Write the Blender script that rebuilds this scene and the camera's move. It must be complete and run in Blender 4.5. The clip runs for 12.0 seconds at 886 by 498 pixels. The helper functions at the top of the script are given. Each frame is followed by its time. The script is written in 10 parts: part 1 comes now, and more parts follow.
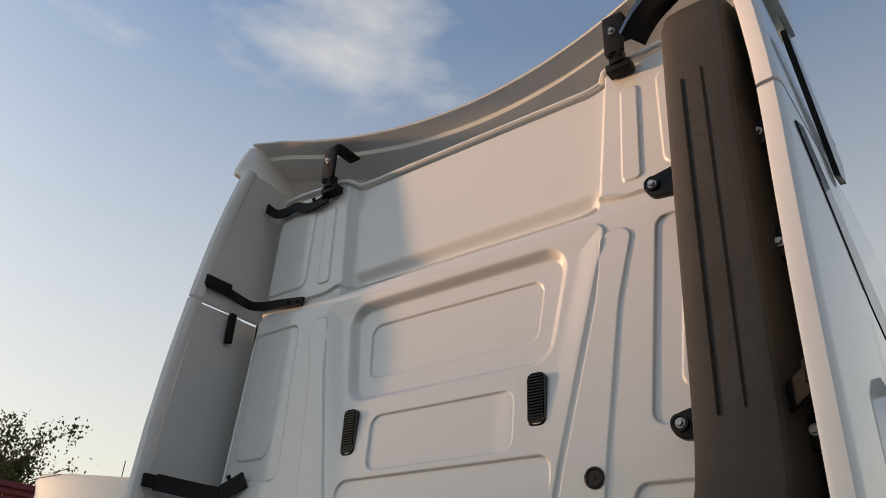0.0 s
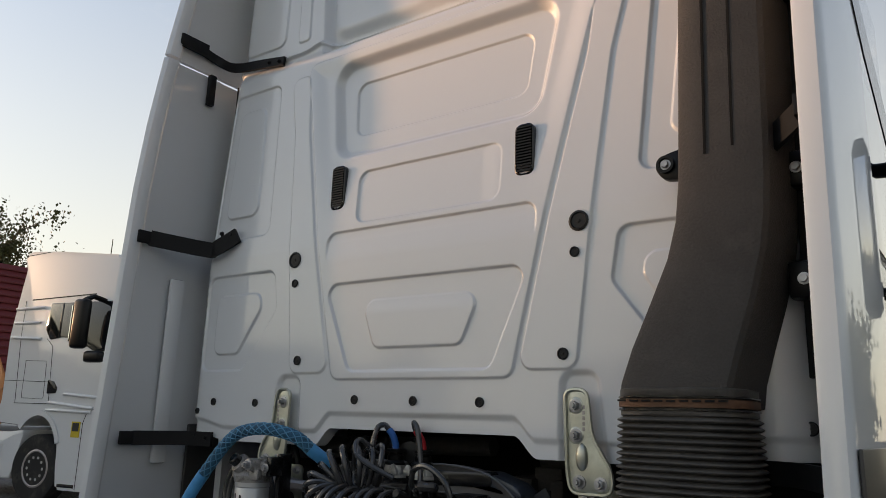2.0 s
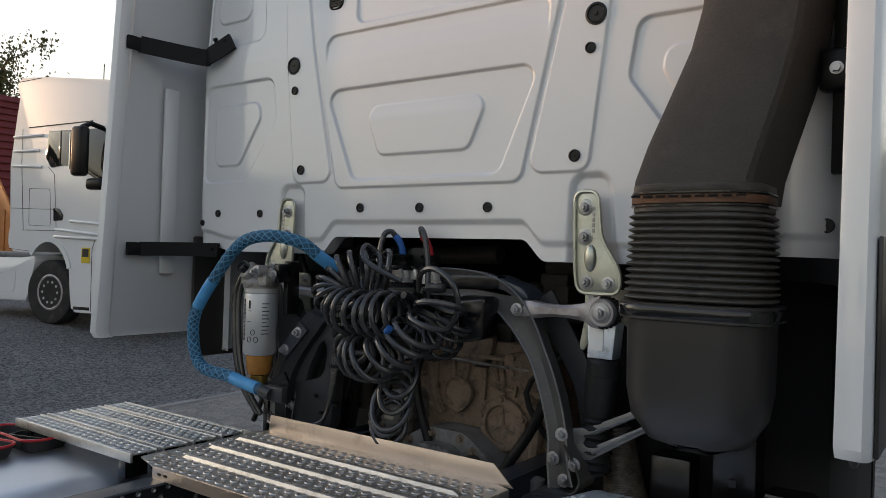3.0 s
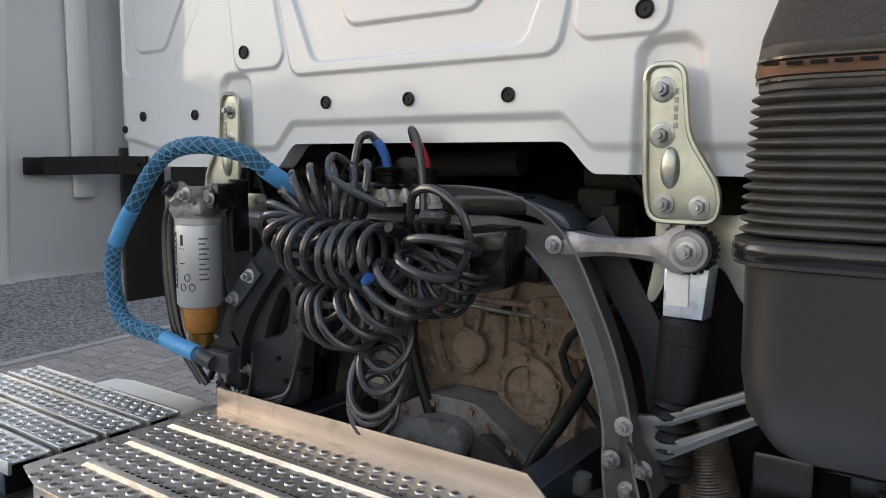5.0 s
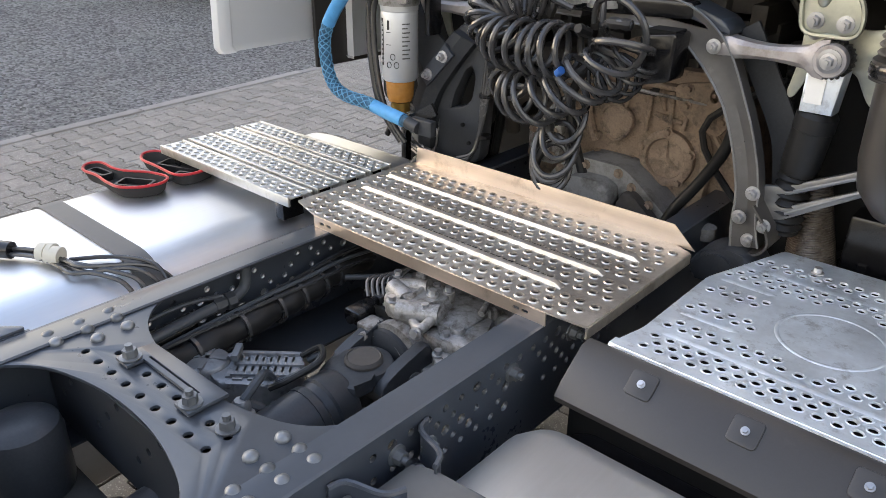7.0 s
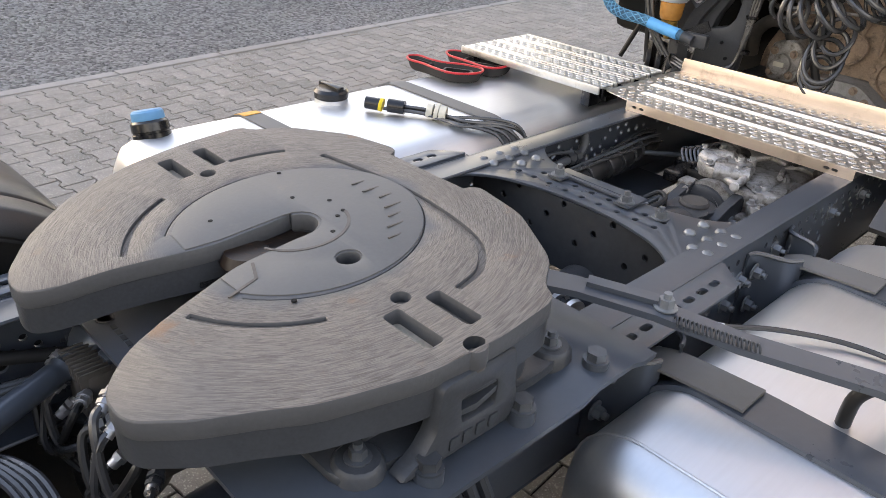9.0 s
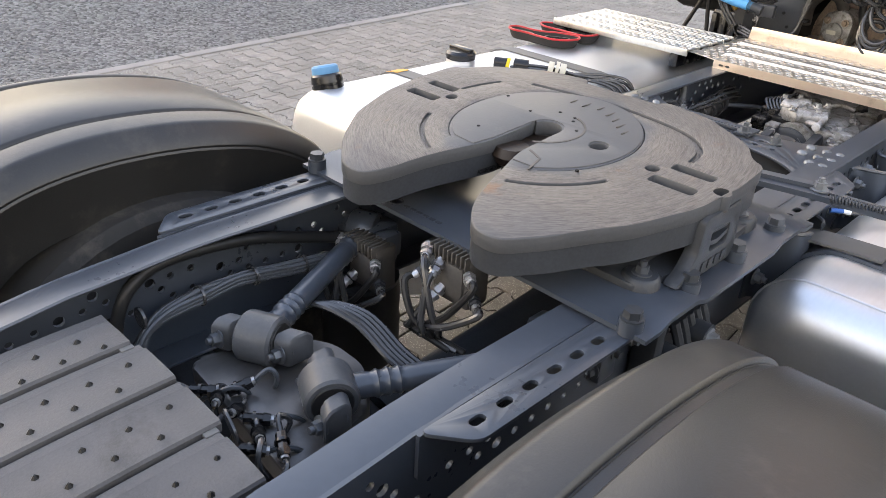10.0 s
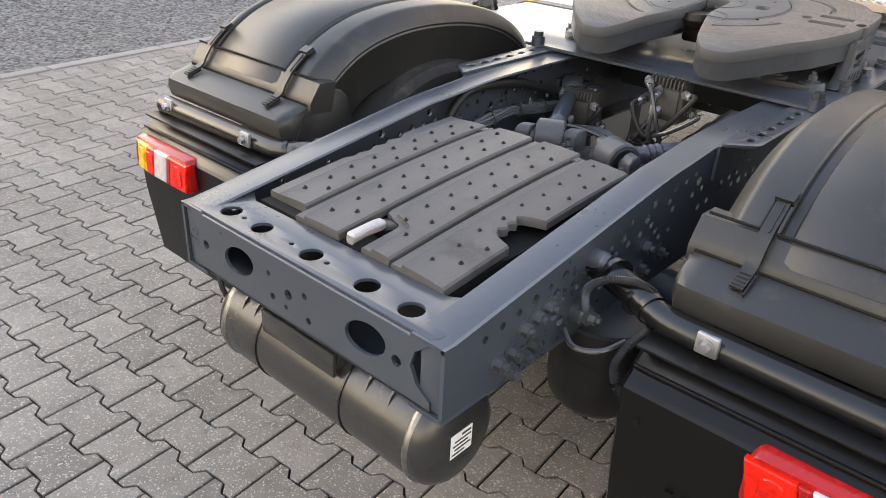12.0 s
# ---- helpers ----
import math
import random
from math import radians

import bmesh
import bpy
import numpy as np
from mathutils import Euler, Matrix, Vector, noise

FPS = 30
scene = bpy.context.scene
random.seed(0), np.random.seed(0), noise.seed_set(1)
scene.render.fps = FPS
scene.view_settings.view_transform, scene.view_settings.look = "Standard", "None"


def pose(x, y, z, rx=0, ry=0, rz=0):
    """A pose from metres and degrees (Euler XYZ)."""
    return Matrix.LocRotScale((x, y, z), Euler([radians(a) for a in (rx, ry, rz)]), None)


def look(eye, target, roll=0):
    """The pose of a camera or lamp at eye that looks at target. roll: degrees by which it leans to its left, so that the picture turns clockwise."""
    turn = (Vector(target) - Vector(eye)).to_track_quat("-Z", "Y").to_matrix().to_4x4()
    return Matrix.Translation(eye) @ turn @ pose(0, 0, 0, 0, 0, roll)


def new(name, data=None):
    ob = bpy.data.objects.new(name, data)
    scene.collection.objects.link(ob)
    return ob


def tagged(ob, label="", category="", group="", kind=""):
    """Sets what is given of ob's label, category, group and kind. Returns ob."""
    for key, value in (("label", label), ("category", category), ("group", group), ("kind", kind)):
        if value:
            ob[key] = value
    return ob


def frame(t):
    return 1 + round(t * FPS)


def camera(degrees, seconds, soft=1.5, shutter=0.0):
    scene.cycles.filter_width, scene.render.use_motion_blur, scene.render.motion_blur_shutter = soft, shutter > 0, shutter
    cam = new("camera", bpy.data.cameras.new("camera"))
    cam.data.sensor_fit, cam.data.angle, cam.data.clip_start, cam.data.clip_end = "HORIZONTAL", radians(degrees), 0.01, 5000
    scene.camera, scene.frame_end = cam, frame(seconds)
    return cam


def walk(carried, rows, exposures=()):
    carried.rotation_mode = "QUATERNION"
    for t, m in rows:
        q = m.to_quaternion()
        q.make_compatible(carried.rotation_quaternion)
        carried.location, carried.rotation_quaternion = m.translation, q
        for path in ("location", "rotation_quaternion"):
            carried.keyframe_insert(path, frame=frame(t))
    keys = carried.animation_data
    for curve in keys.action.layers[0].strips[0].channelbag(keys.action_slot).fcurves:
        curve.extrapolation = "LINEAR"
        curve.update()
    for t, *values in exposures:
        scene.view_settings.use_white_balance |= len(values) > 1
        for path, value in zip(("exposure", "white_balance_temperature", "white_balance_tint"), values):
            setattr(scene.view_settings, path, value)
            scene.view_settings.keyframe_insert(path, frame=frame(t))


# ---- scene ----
cam = camera(60.5, 12.0, soft=0.8)
PATH = [
    (0, (1.729, 2.086, 1.931), (0.633, 3.455, 2.892), 2.8),
    (0.5, (1.709, 2.09, 1.924), (0.645, 3.486, 2.884), 2.7),
    (1, (1.683, 2.086, 1.894), (0.612, 3.552, 2.733), 2.2),
    (1.5, (1.682, 2.088, 1.845), (0.574, 3.615, 2.511), 2.1),
    (2, (1.675, 2.095, 1.806), (0.525, 3.669, 2.256), 1.9),
    (2.5, (1.658, 2.109, 1.771), (0.483, 3.711, 2.0), 1.8),
    (3, (1.611, 2.155, 1.718), (0.44, 3.776, 1.736), 1.8),
    (3.2, (1.575, 2.201, 1.688), (0.413, 3.828, 1.624), 1.7),
    (4.8, (1.182, 2.769, 1.745), (0.044, 4.397, 1.513), 0.4),
    (5, (1.154, 2.767, 1.737), (0.001, 4.385, 1.504), 0.4),
    (5.5, (1.128, 2.675, 1.768), (-0.053, 4.241, 1.379), 0.4),
    (6, (1.178, 2.499, 1.871), (0.013, 3.966, 1.173), 0.4),
    (6.5, (1.214, 2.342, 1.943), (0.049, 3.733, 1.102), 0.4),
    (6.7, (1.232, 2.304, 1.944), (0.052, 3.675, 1.09), 0.3),
    (8.3, (1.144, 1.585, 1.911), (-0.115, 2.831, 0.981), 3.2),
    (8.5, (1.121, 1.447, 1.891), (-0.133, 2.69, 0.952), 3.6),
    (9, (1.069, 1.122, 1.879), (-0.172, 2.366, 0.923), 3.5),
    (9.5, (1.054, 0.747, 1.869), (-0.173, 2.001, 0.909), 3.5),
    (10, (1.054, 0.369, 1.849), (-0.157, 1.64, 0.89), 3.5),
    (10.5, (0.962, 0.047, 1.811), (-0.23, 1.337, 0.855), 3.5),
    (11, (0.953, -0.283, 1.756), (-0.239, 1.011, 0.806), 3.3),
    (11.5, (1.009, -0.593, 1.709), (-0.173, 0.715, 0.766), 3.1),
    (12, (1.101, -0.803, 1.663), (-0.06, 0.528, 0.725), 2.8),
]
EXPOSURE = [(0.0, 0.0, 7100, 9), (1.5, 0.05, 7000, 9), (2.5, 0.32, 7000, 9), (3.2, 0.55, 7000, 10), (4.8, 1.33, 7150, 11), (5.5, 1.45, 7250, 11), (6.5, 1.97, 7500, 12), (8.5, 2.22, 7900, 15), (10.5, 2.57, 8200, 15), (12.0, 2.50, 8400, 14)]
walk(cam, [(t, look(eye, target, roll)) for t, eye, target, roll in PATH], EXPOSURE)

# ---- world and sun ----
SUN_AZIMUTH, SUN_HEIGHT = 251.0, 5.0
world = bpy.data.worlds.new("evening_sky")
scene.world = world
world.use_nodes = True
wn, wl = world.node_tree.nodes, world.node_tree.links
wn.clear()
w_out, w_bg, w_sky = wn.new("ShaderNodeOutputWorld"), wn.new("ShaderNodeBackground"), wn.new("ShaderNodeTexSky")
w_sky.sky_type, w_sky.sun_disc = "NISHITA", False
w_sky.sun_elevation, w_sky.sun_rotation = radians(15.0), radians(SUN_AZIMUTH)
w_sky.air_density, w_sky.dust_density, w_sky.ozone_density = 1.0, 1.2, 3.0
w_co, w_map, w_noise, w_ramp, w_mix = (wn.new("ShaderNodeTexCoord"), wn.new("ShaderNodeMapping"), wn.new("ShaderNodeTexNoise"),
                                       wn.new("ShaderNodeValToRGB"), wn.new("ShaderNodeMixRGB"))
w_map.inputs["Scale"].default_value = (1.0, 1.0, 2.6)
w_map.inputs["Location"].default_value = (0.35, 0.1, 0.0)
w_noise.inputs["Scale"].default_value, w_noise.inputs["Detail"].default_value, w_noise.inputs["Roughness"].default_value = 1.9, 7.0, 0.55
w_ramp.color_ramp.elements[0].position, w_ramp.color_ramp.elements[1].position = 0.60, 0.90
w_mix.inputs["Color2"].default_value = (7.0, 6.6, 6.0, 1.0)
wl.new(w_co.outputs["Generated"], w_map.inputs["Vector"])
wl.new(w_map.outputs["Vector"], w_noise.inputs["Vector"])
wl.new(w_noise.outputs["Fac"], w_ramp.inputs["Fac"])
wl.new(w_ramp.outputs["Color"], w_mix.inputs["Fac"])
w_sep, w_low, w_haze = wn.new("ShaderNodeSeparateXYZ"), wn.new("ShaderNodeValToRGB"), wn.new("ShaderNodeMixRGB")
w_low.color_ramp.elements[0].position, w_low.color_ramp.elements[1].position = 0.0, 0.70
w_low.color_ramp.elements[0].color, w_low.color_ramp.elements[1].color = (0.9, 0.9, 0.9, 1), (0.08, 0.08, 0.08, 1)
w_haze.inputs["Color2"].default_value = (6.1, 5.5, 4.3, 1.0)
wl.new(w_co.outputs["Generated"], w_sep.inputs["Vector"])
wl.new(w_sep.outputs["Z"], w_low.inputs["Fac"])
wl.new(w_low.outputs["Color"], w_haze.inputs["Fac"])
w_tone = wn.new("ShaderNodeHueSaturation")
w_tone.inputs["Saturation"].default_value, w_tone.inputs["Value"].default_value = 1.06, 1.4
wl.new(w_sky.outputs["Color"], w_tone.inputs["Color"])
wl.new(w_tone.outputs["Color"], w_haze.inputs["Color1"])
wl.new(w_haze.outputs["Color"], w_mix.inputs["Color1"])
wl.new(w_mix.outputs["Color"], w_bg.inputs["Color"])
wl.new(w_bg.outputs["Background"], w_out.inputs["Surface"])
w_bg.inputs["Strength"].default_value = 0.15

sun_way = Vector((math.sin(radians(SUN_AZIMUTH)) * math.cos(radians(SUN_HEIGHT)), math.cos(radians(SUN_AZIMUTH)) * math.cos(radians(SUN_HEIGHT)), math.sin(radians(SUN_HEIGHT))))
sun_data = bpy.data.lights.new("sun", "SUN")
sun_data.energy, sun_data.angle, sun_data.color = 5.0, radians(2.6), (1.0, 0.58, 0.34)
sun = new("sun", sun_data)
sun.matrix_basis = look(sun_way * 60, (0, 0, 0))


# ---- materials ----
def material(name, base, rough=0.5, metal=0.0, vary=0.15, spots=3.0, grain=60.0, bump=0.15, coat=0.0, dirt=None, dirt_at=0.6, random_tint=0.0, depth=0.0015, spec=0.28):
    m = bpy.data.materials.new(name)
    m.use_nodes = True
    n, l = m.node_tree.nodes, m.node_tree.links
    p = n["Principled BSDF"]
    co = n.new("ShaderNodeTexCoord")
    big, fine = n.new("ShaderNodeTexNoise"), n.new("ShaderNodeTexNoise")
    big.inputs["Scale"].default_value, big.inputs["Detail"].default_value, big.inputs["Roughness"].default_value = spots, 5.0, 0.6
    fine.inputs["Scale"].default_value, fine.inputs["Detail"].default_value = grain, 4.0
    for t in (big, fine):
        l.new(co.outputs["Object"], t.inputs["Vector"])
    both = n.new("ShaderNodeMath")
    both.operation = "MULTIPLY_ADD"
    both.inputs[1].default_value = 0.4
    l.new(fine.outputs["Fac"], both.inputs[0])
    l.new(big.outputs["Fac"], both.inputs[2])
    ramp = n.new("ShaderNodeValToRGB")
    ramp.color_ramp.elements[0].position, ramp.color_ramp.elements[1].position = 0.45, 0.95
    ramp.color_ramp.elements[0].color = (*[c * (1 - vary) for c in base], 1)
    ramp.color_ramp.elements[1].color = (*[min(1, c * (1 + vary)) for c in base], 1)
    l.new(both.outputs[0], ramp.inputs["Fac"])
    colour = ramp.outputs["Color"]
    if dirt:
        dn, dr, dm = n.new("ShaderNodeTexNoise"), n.new("ShaderNodeValToRGB"), n.new("ShaderNodeMixRGB")
        dn.inputs["Scale"].default_value, dn.inputs["Detail"].default_value, dn.inputs["Roughness"].default_value = spots * 2.3, 8.0, 0.7
        l.new(co.outputs["Object"], dn.inputs["Vector"])
        dr.color_ramp.elements[0].position, dr.color_ramp.elements[1].position = dirt_at - 0.08, dirt_at + 0.12
        l.new(dn.outputs["Fac"], dr.inputs["Fac"])
        l.new(dr.outputs["Color"], dm.inputs["Fac"])
        l.new(colour, dm.inputs["Color1"])
        dm.inputs["Color2"].default_value = (*dirt, 1)
        colour = dm.outputs["Color"]
    if random_tint:
        oi, mr, mul = n.new("ShaderNodeObjectInfo"), n.new("ShaderNodeMapRange"), n.new("ShaderNodeMixRGB")
        mr.inputs["To Min"].default_value, mr.inputs["To Max"].default_value = 1 - random_tint, 1 + random_tint
        l.new(oi.outputs["Random"], mr.inputs["Value"])
        mul.blend_type = "MULTIPLY"
        mul.inputs["Fac"].default_value = 1
        l.new(colour, mul.inputs["Color1"])
        l.new(mr.outputs["Result"], mul.inputs["Color2"])
        colour = mul.outputs["Color"]
    l.new(colour, p.inputs["Base Color"])
    rr = n.new("ShaderNodeMapRange")
    rr.inputs["To Min"].default_value, rr.inputs["To Max"].default_value = max(0.02, rough * 0.8), min(1, rough * 1.2)
    l.new(both.outputs[0], rr.inputs["Value"])
    l.new(rr.outputs["Result"], p.inputs["Roughness"])
    p.inputs["Metallic"].default_value = metal
    p.inputs["Specular IOR Level"].default_value = spec
    p.inputs["Coat Weight"].default_value, p.inputs["Coat Roughness"].default_value = coat, 0.04
    if bump:
        b = n.new("ShaderNodeBump")
        b.inputs["Strength"].default_value, b.inputs["Distance"].default_value = bump, depth
        l.new(fine.outputs["Fac"], b.inputs["Height"])
        l.new(b.outputs["Normal"], p.inputs["Normal"])
    return m


def stretched(m, factor):
    """Draws the fine grain of a material out along one axis, as brushing and rolling do."""
    n, l = m.node_tree.nodes, m.node_tree.links
    mp = n.new("ShaderNodeMapping")
    mp.inputs["Scale"].default_value = factor
    co = next(x for x in n if x.type == "TEX_COORD")
    l.new(co.outputs["Object"], mp.inputs["Vector"])
    for x in n:
        if x.type == "TEX_NOISE" and x.inputs["Scale"].default_value > 30:
            l.new(mp.outputs["Vector"], x.inputs["Vector"])
    return m


M_WHITE = bpy.data.materials.new("white_gloss_paint")
M_WHITE.use_nodes = True
wp, wno, wrm = M_WHITE.node_tree.nodes["Principled BSDF"], M_WHITE.node_tree.nodes.new("ShaderNodeTexNoise"), M_WHITE.node_tree.nodes.new("ShaderNodeValToRGB")
wno.inputs["Scale"].default_value, wno.inputs["Detail"].default_value = 1.6, 3.0
wrm.color_ramp.elements[0].color, wrm.color_ramp.elements[1].color = (0.655, 0.665, 0.675, 1), (0.70, 0.71, 0.715, 1)
M_WHITE.node_tree.links.new(wno.outputs["Fac"], wrm.inputs["Fac"])
M_WHITE.node_tree.links.new(wrm.outputs["Color"], wp.inputs["Base Color"])
wp.inputs["Roughness"].default_value, wp.inputs["Coat Weight"].default_value, wp.inputs["Coat Roughness"].default_value = 0.35, 1.0, 0.03
M_SEAL = material("black_window_strip", (0.012, 0.012, 0.013), 0.2, vary=0.1, bump=0.0, coat=0.5)
M_BLACK = material("black_painted_steel", (0.006, 0.006, 0.007), 0.23, vary=0.3, bump=0.03, dirt=(0.02, 0.019, 0.018), dirt_at=0.76, spec=0.5)
M_PLASTIC = material("grained_black_plastic", (0.006, 0.006, 0.006), 0.30, vary=0.15, grain=260, bump=0.10, dirt=(0.012, 0.0115, 0.011), dirt_at=0.72, spec=0.2)
M_STEP = material("grey_step_plastic", (0.076, 0.073, 0.073), 0.46, vary=0.2, grain=220, bump=0.6, dirt=(0.042, 0.039, 0.037), dirt_at=0.64)
M_COVER = material("warm_grey_cover_plastic", (0.037, 0.034, 0.032), 0.32, vary=0.12, grain=240, bump=0.08, dirt=(0.065, 0.06, 0.055), dirt_at=0.7, spec=0.45)
M_BRACKET = material("matt_black_bracket", (0.008, 0.008, 0.009), 0.5, vary=0.2, bump=0.05, spec=0.2)
M_DUCT = material("dusty_grained_duct_plastic", (0.056, 0.0535, 0.051), 0.62, vary=0.25, grain=150, bump=0.8, dirt=(0.075, 0.07, 0.065), dirt_at=0.64, depth=0.004)
M_RUBBER = material("black_rubber", (0.014, 0.014, 0.0145), 0.42, vary=0.2, bump=0.08, dirt=(0.035, 0.033, 0.03), dirt_at=0.68)
M_BELLOWS = material("dusty_bellows_rubber", (0.072, 0.067, 0.061), 0.46, vary=0.3, spots=9, grain=120, bump=0.2, dirt=(0.11, 0.10, 0.09), dirt_at=0.62)
M_RUSTBAND = material("rusty_clamp_band", (0.13, 0.070, 0.042), 0.55, 0.3, vary=0.4, spots=10)
M_CABLE = material("black_coiled_cable", (0.036, 0.036, 0.038), 0.24, vary=0.2, bump=0.03, spec=0.7)
M_FRAME = material("blue_grey_chassis_paint", (0.044, 0.052, 0.065), 0.27, vary=0.14, bump=0.03, dirt=(0.050, 0.054, 0.060), dirt_at=0.74, spec=0.55)
# darker copy of the chassis paint, with the shade inside the frame in its colour
M_FRAME_IN = material("dusty_shaded_chassis_inside", (0.030, 0.033, 0.038), 0.45, vary=0.3, bump=0.15, dirt=(0.05, 0.046, 0.042), dirt_at=0.66)
M_FENDER = material("dusty_mudguard_plastic", (0.017, 0.0168, 0.0166), 0.36, vary=0.3, grain=260, bump=0.2, dirt=(0.044, 0.040, 0.036), dirt_at=0.63, spec=0.45)


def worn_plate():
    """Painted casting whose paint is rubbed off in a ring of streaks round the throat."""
    m = material("worn_plate_shaded_sides", (0.060, 0.062, 0.066), 0.45, vary=0.16, grain=140, bump=0.4, depth=0.0015)
    n, l = m.node_tree.nodes, m.node_tree.links
    p = n["Principled BSDF"]

    def math_node(kind, a, b=None, c=None):
        k = n.new("ShaderNodeMath")
        k.operation = kind
        for i, v in enumerate((a, b, c)):
            if isinstance(v, (int, float)):
                k.inputs[i].default_value = v
            elif v is not None:
                l.new(v, k.inputs[i])
        return k.outputs[0]

    def step_node(v, lo, hi):
        k = n.new("ShaderNodeMapRange")
        k.interpolation_type = "SMOOTHSTEP"
        k.inputs["From Min"].default_value, k.inputs["From Max"].default_value = lo, hi
        l.new(v, k.inputs["Value"])
        return k.outputs["Result"]

    co, sep, blot = n.new("ShaderNodeTexCoord"), n.new("ShaderNodeSeparateXYZ"), n.new("ShaderNodeTexNoise")
    l.new(co.outputs["Object"], sep.inputs[0])
    l.new(co.outputs["Object"], blot.inputs["Vector"])
    blot.inputs["Scale"].default_value, blot.inputs["Detail"].default_value = 7.0, 6.0
    y = math_node("SUBTRACT", sep.outputs["Y"], 1.81)
    r = math_node("SQRT", math_node("ADD", math_node("MULTIPLY", sep.outputs["X"], sep.outputs["X"]), math_node("MULTIPLY", y, y)))
    wob = math_node("MULTIPLY_ADD", blot.outputs["Fac"], 0.16, -0.08)
    # wear on upward faces only; the base is darkened for shade on the sides
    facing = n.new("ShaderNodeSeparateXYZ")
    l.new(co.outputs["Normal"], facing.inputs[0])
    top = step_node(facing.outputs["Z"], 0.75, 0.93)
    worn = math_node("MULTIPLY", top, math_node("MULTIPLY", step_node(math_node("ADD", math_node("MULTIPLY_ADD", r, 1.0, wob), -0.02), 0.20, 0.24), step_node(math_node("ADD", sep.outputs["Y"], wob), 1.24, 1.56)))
    turn = n.new("ShaderNodeCombineXYZ")
    l.new(math_node("MULTIPLY", r, 240.0), turn.inputs["X"])
    l.new(math_node("MULTIPLY", math_node("ARCTAN2", sep.outputs["X"], y), 7.5), turn.inputs["Y"])
    streak = n.new("ShaderNodeTexNoise")
    streak.inputs["Scale"].default_value, streak.inputs["Detail"].default_value, streak.inputs["Distortion"].default_value = 1.0, 5.0, 1.8
    l.new(turn.outputs[0], streak.inputs["Vector"])
    ramp = n.new("ShaderNodeValToRGB")
    ramp.color_ramp.elements[0].position, ramp.color_ramp.elements[1].position = 0.36, 0.64
    ramp.color_ramp.elements[0].color, ramp.color_ramp.elements[1].color = (0.080, 0.069, 0.060, 1), (0.155, 0.136, 0.119, 1)
    l.new(streak.outputs["Fac"], ramp.inputs["Fac"])
    rust, rust_mix = n.new("ShaderNodeTexNoise"), n.new("ShaderNodeMixRGB")
    rust.inputs["Scale"].default_value, rust.inputs["Detail"].default_value = 13.0, 7.0
    l.new(co.outputs["Object"], rust.inputs["Vector"])
    l.new(step_node(rust.outputs["Fac"], 0.64, 0.80), rust_mix.inputs["Fac"])
    l.new(ramp.outputs["Color"], rust_mix.inputs["Color1"])
    rust_mix.inputs["Color2"].default_value = (0.17, 0.10, 0.06, 1)
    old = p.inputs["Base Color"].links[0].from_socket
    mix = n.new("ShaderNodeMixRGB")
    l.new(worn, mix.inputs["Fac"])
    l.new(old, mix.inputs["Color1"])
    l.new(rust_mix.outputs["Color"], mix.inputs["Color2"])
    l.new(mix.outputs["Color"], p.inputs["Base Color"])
    b = n.new("ShaderNodeBump")
    b.inputs["Strength"].default_value, b.inputs["Distance"].default_value = 0.7, 0.003
    l.new(math_node("MULTIPLY", streak.outputs["Fac"], worn), b.inputs["Height"])
    l.new(p.inputs["Normal"].links[0].from_socket, b.inputs["Normal"])
    l.new(b.outputs["Normal"], p.inputs["Normal"])
    return m


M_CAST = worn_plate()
M_DISC = material("smooth_centre_disc", (0.092, 0.091, 0.090), 0.5, vary=0.12, spots=8, grain=120, bump=0.2, dirt=(0.12, 0.11, 0.10), dirt_at=0.66)
M_EYE = material("grey_painted_link_eye", (0.060, 0.063, 0.068), 0.36, vary=0.2, spots=14, grain=120, bump=0.2, dirt=(0.09, 0.085, 0.08), dirt_at=0.64)
# grey-blue for black cables and hoses, their sheen put into the colour
M_SHEATH = material("cable_sheen_grey", (0.06, 0.066, 0.074), 0.28, vary=0.2, bump=0.03)
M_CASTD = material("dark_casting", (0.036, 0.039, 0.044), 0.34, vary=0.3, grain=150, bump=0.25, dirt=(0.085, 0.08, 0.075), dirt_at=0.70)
M_ENGINE = material("dusty_brown_engine_casting", (0.29, 0.215, 0.162), 0.62, vary=0.35, spots=9, grain=150, bump=0.5, dirt=(0.075, 0.062, 0.052), dirt_at=0.58)
M_LEG = material("brownish_pressed_steel", (0.058, 0.055, 0.054), 0.36, vary=0.25, spots=8, bump=0.08, dirt=(0.13, 0.12, 0.11), dirt_at=0.70, spec=0.5)
M_STAY = material("dull_cast_stay", (0.19, 0.19, 0.19), 0.42, 0.6, vary=0.2, spots=12, bump=0.1)
M_SLEEVE = material("heat_stained_corrugated_steel", (0.17, 0.145, 0.125), 0.42, 0.7, vary=0.4, spots=14, bump=0.1, dirt=(0.07, 0.055, 0.045), dirt_at=0.58)
M_NET = material("blue_net_cord", (0.085, 0.25, 0.40), 0.55, vary=0.3, spots=40, bump=0.1)
M_ENGD = material("dark_engine_parts", (0.062, 0.057, 0.053), 0.6, vary=0.4, grain=90, bump=0.3, dirt=(0.07, 0.058, 0.048), dirt_at=0.6)
M_GEAR = material("dusty_aluminium_casting", (0.32, 0.31, 0.30), 0.44, 0.5, vary=0.3, spots=12, grain=140, bump=0.35, dirt=(0.10, 0.085, 0.07), dirt_at=0.55)
M_VALVE = material("dusty_die_cast_valve", (0.21, 0.215, 0.225), 0.36, 0.4, vary=0.25, spots=14, bump=0.12, dirt=(0.06, 0.058, 0.056), dirt_at=0.62, spec=0.5)
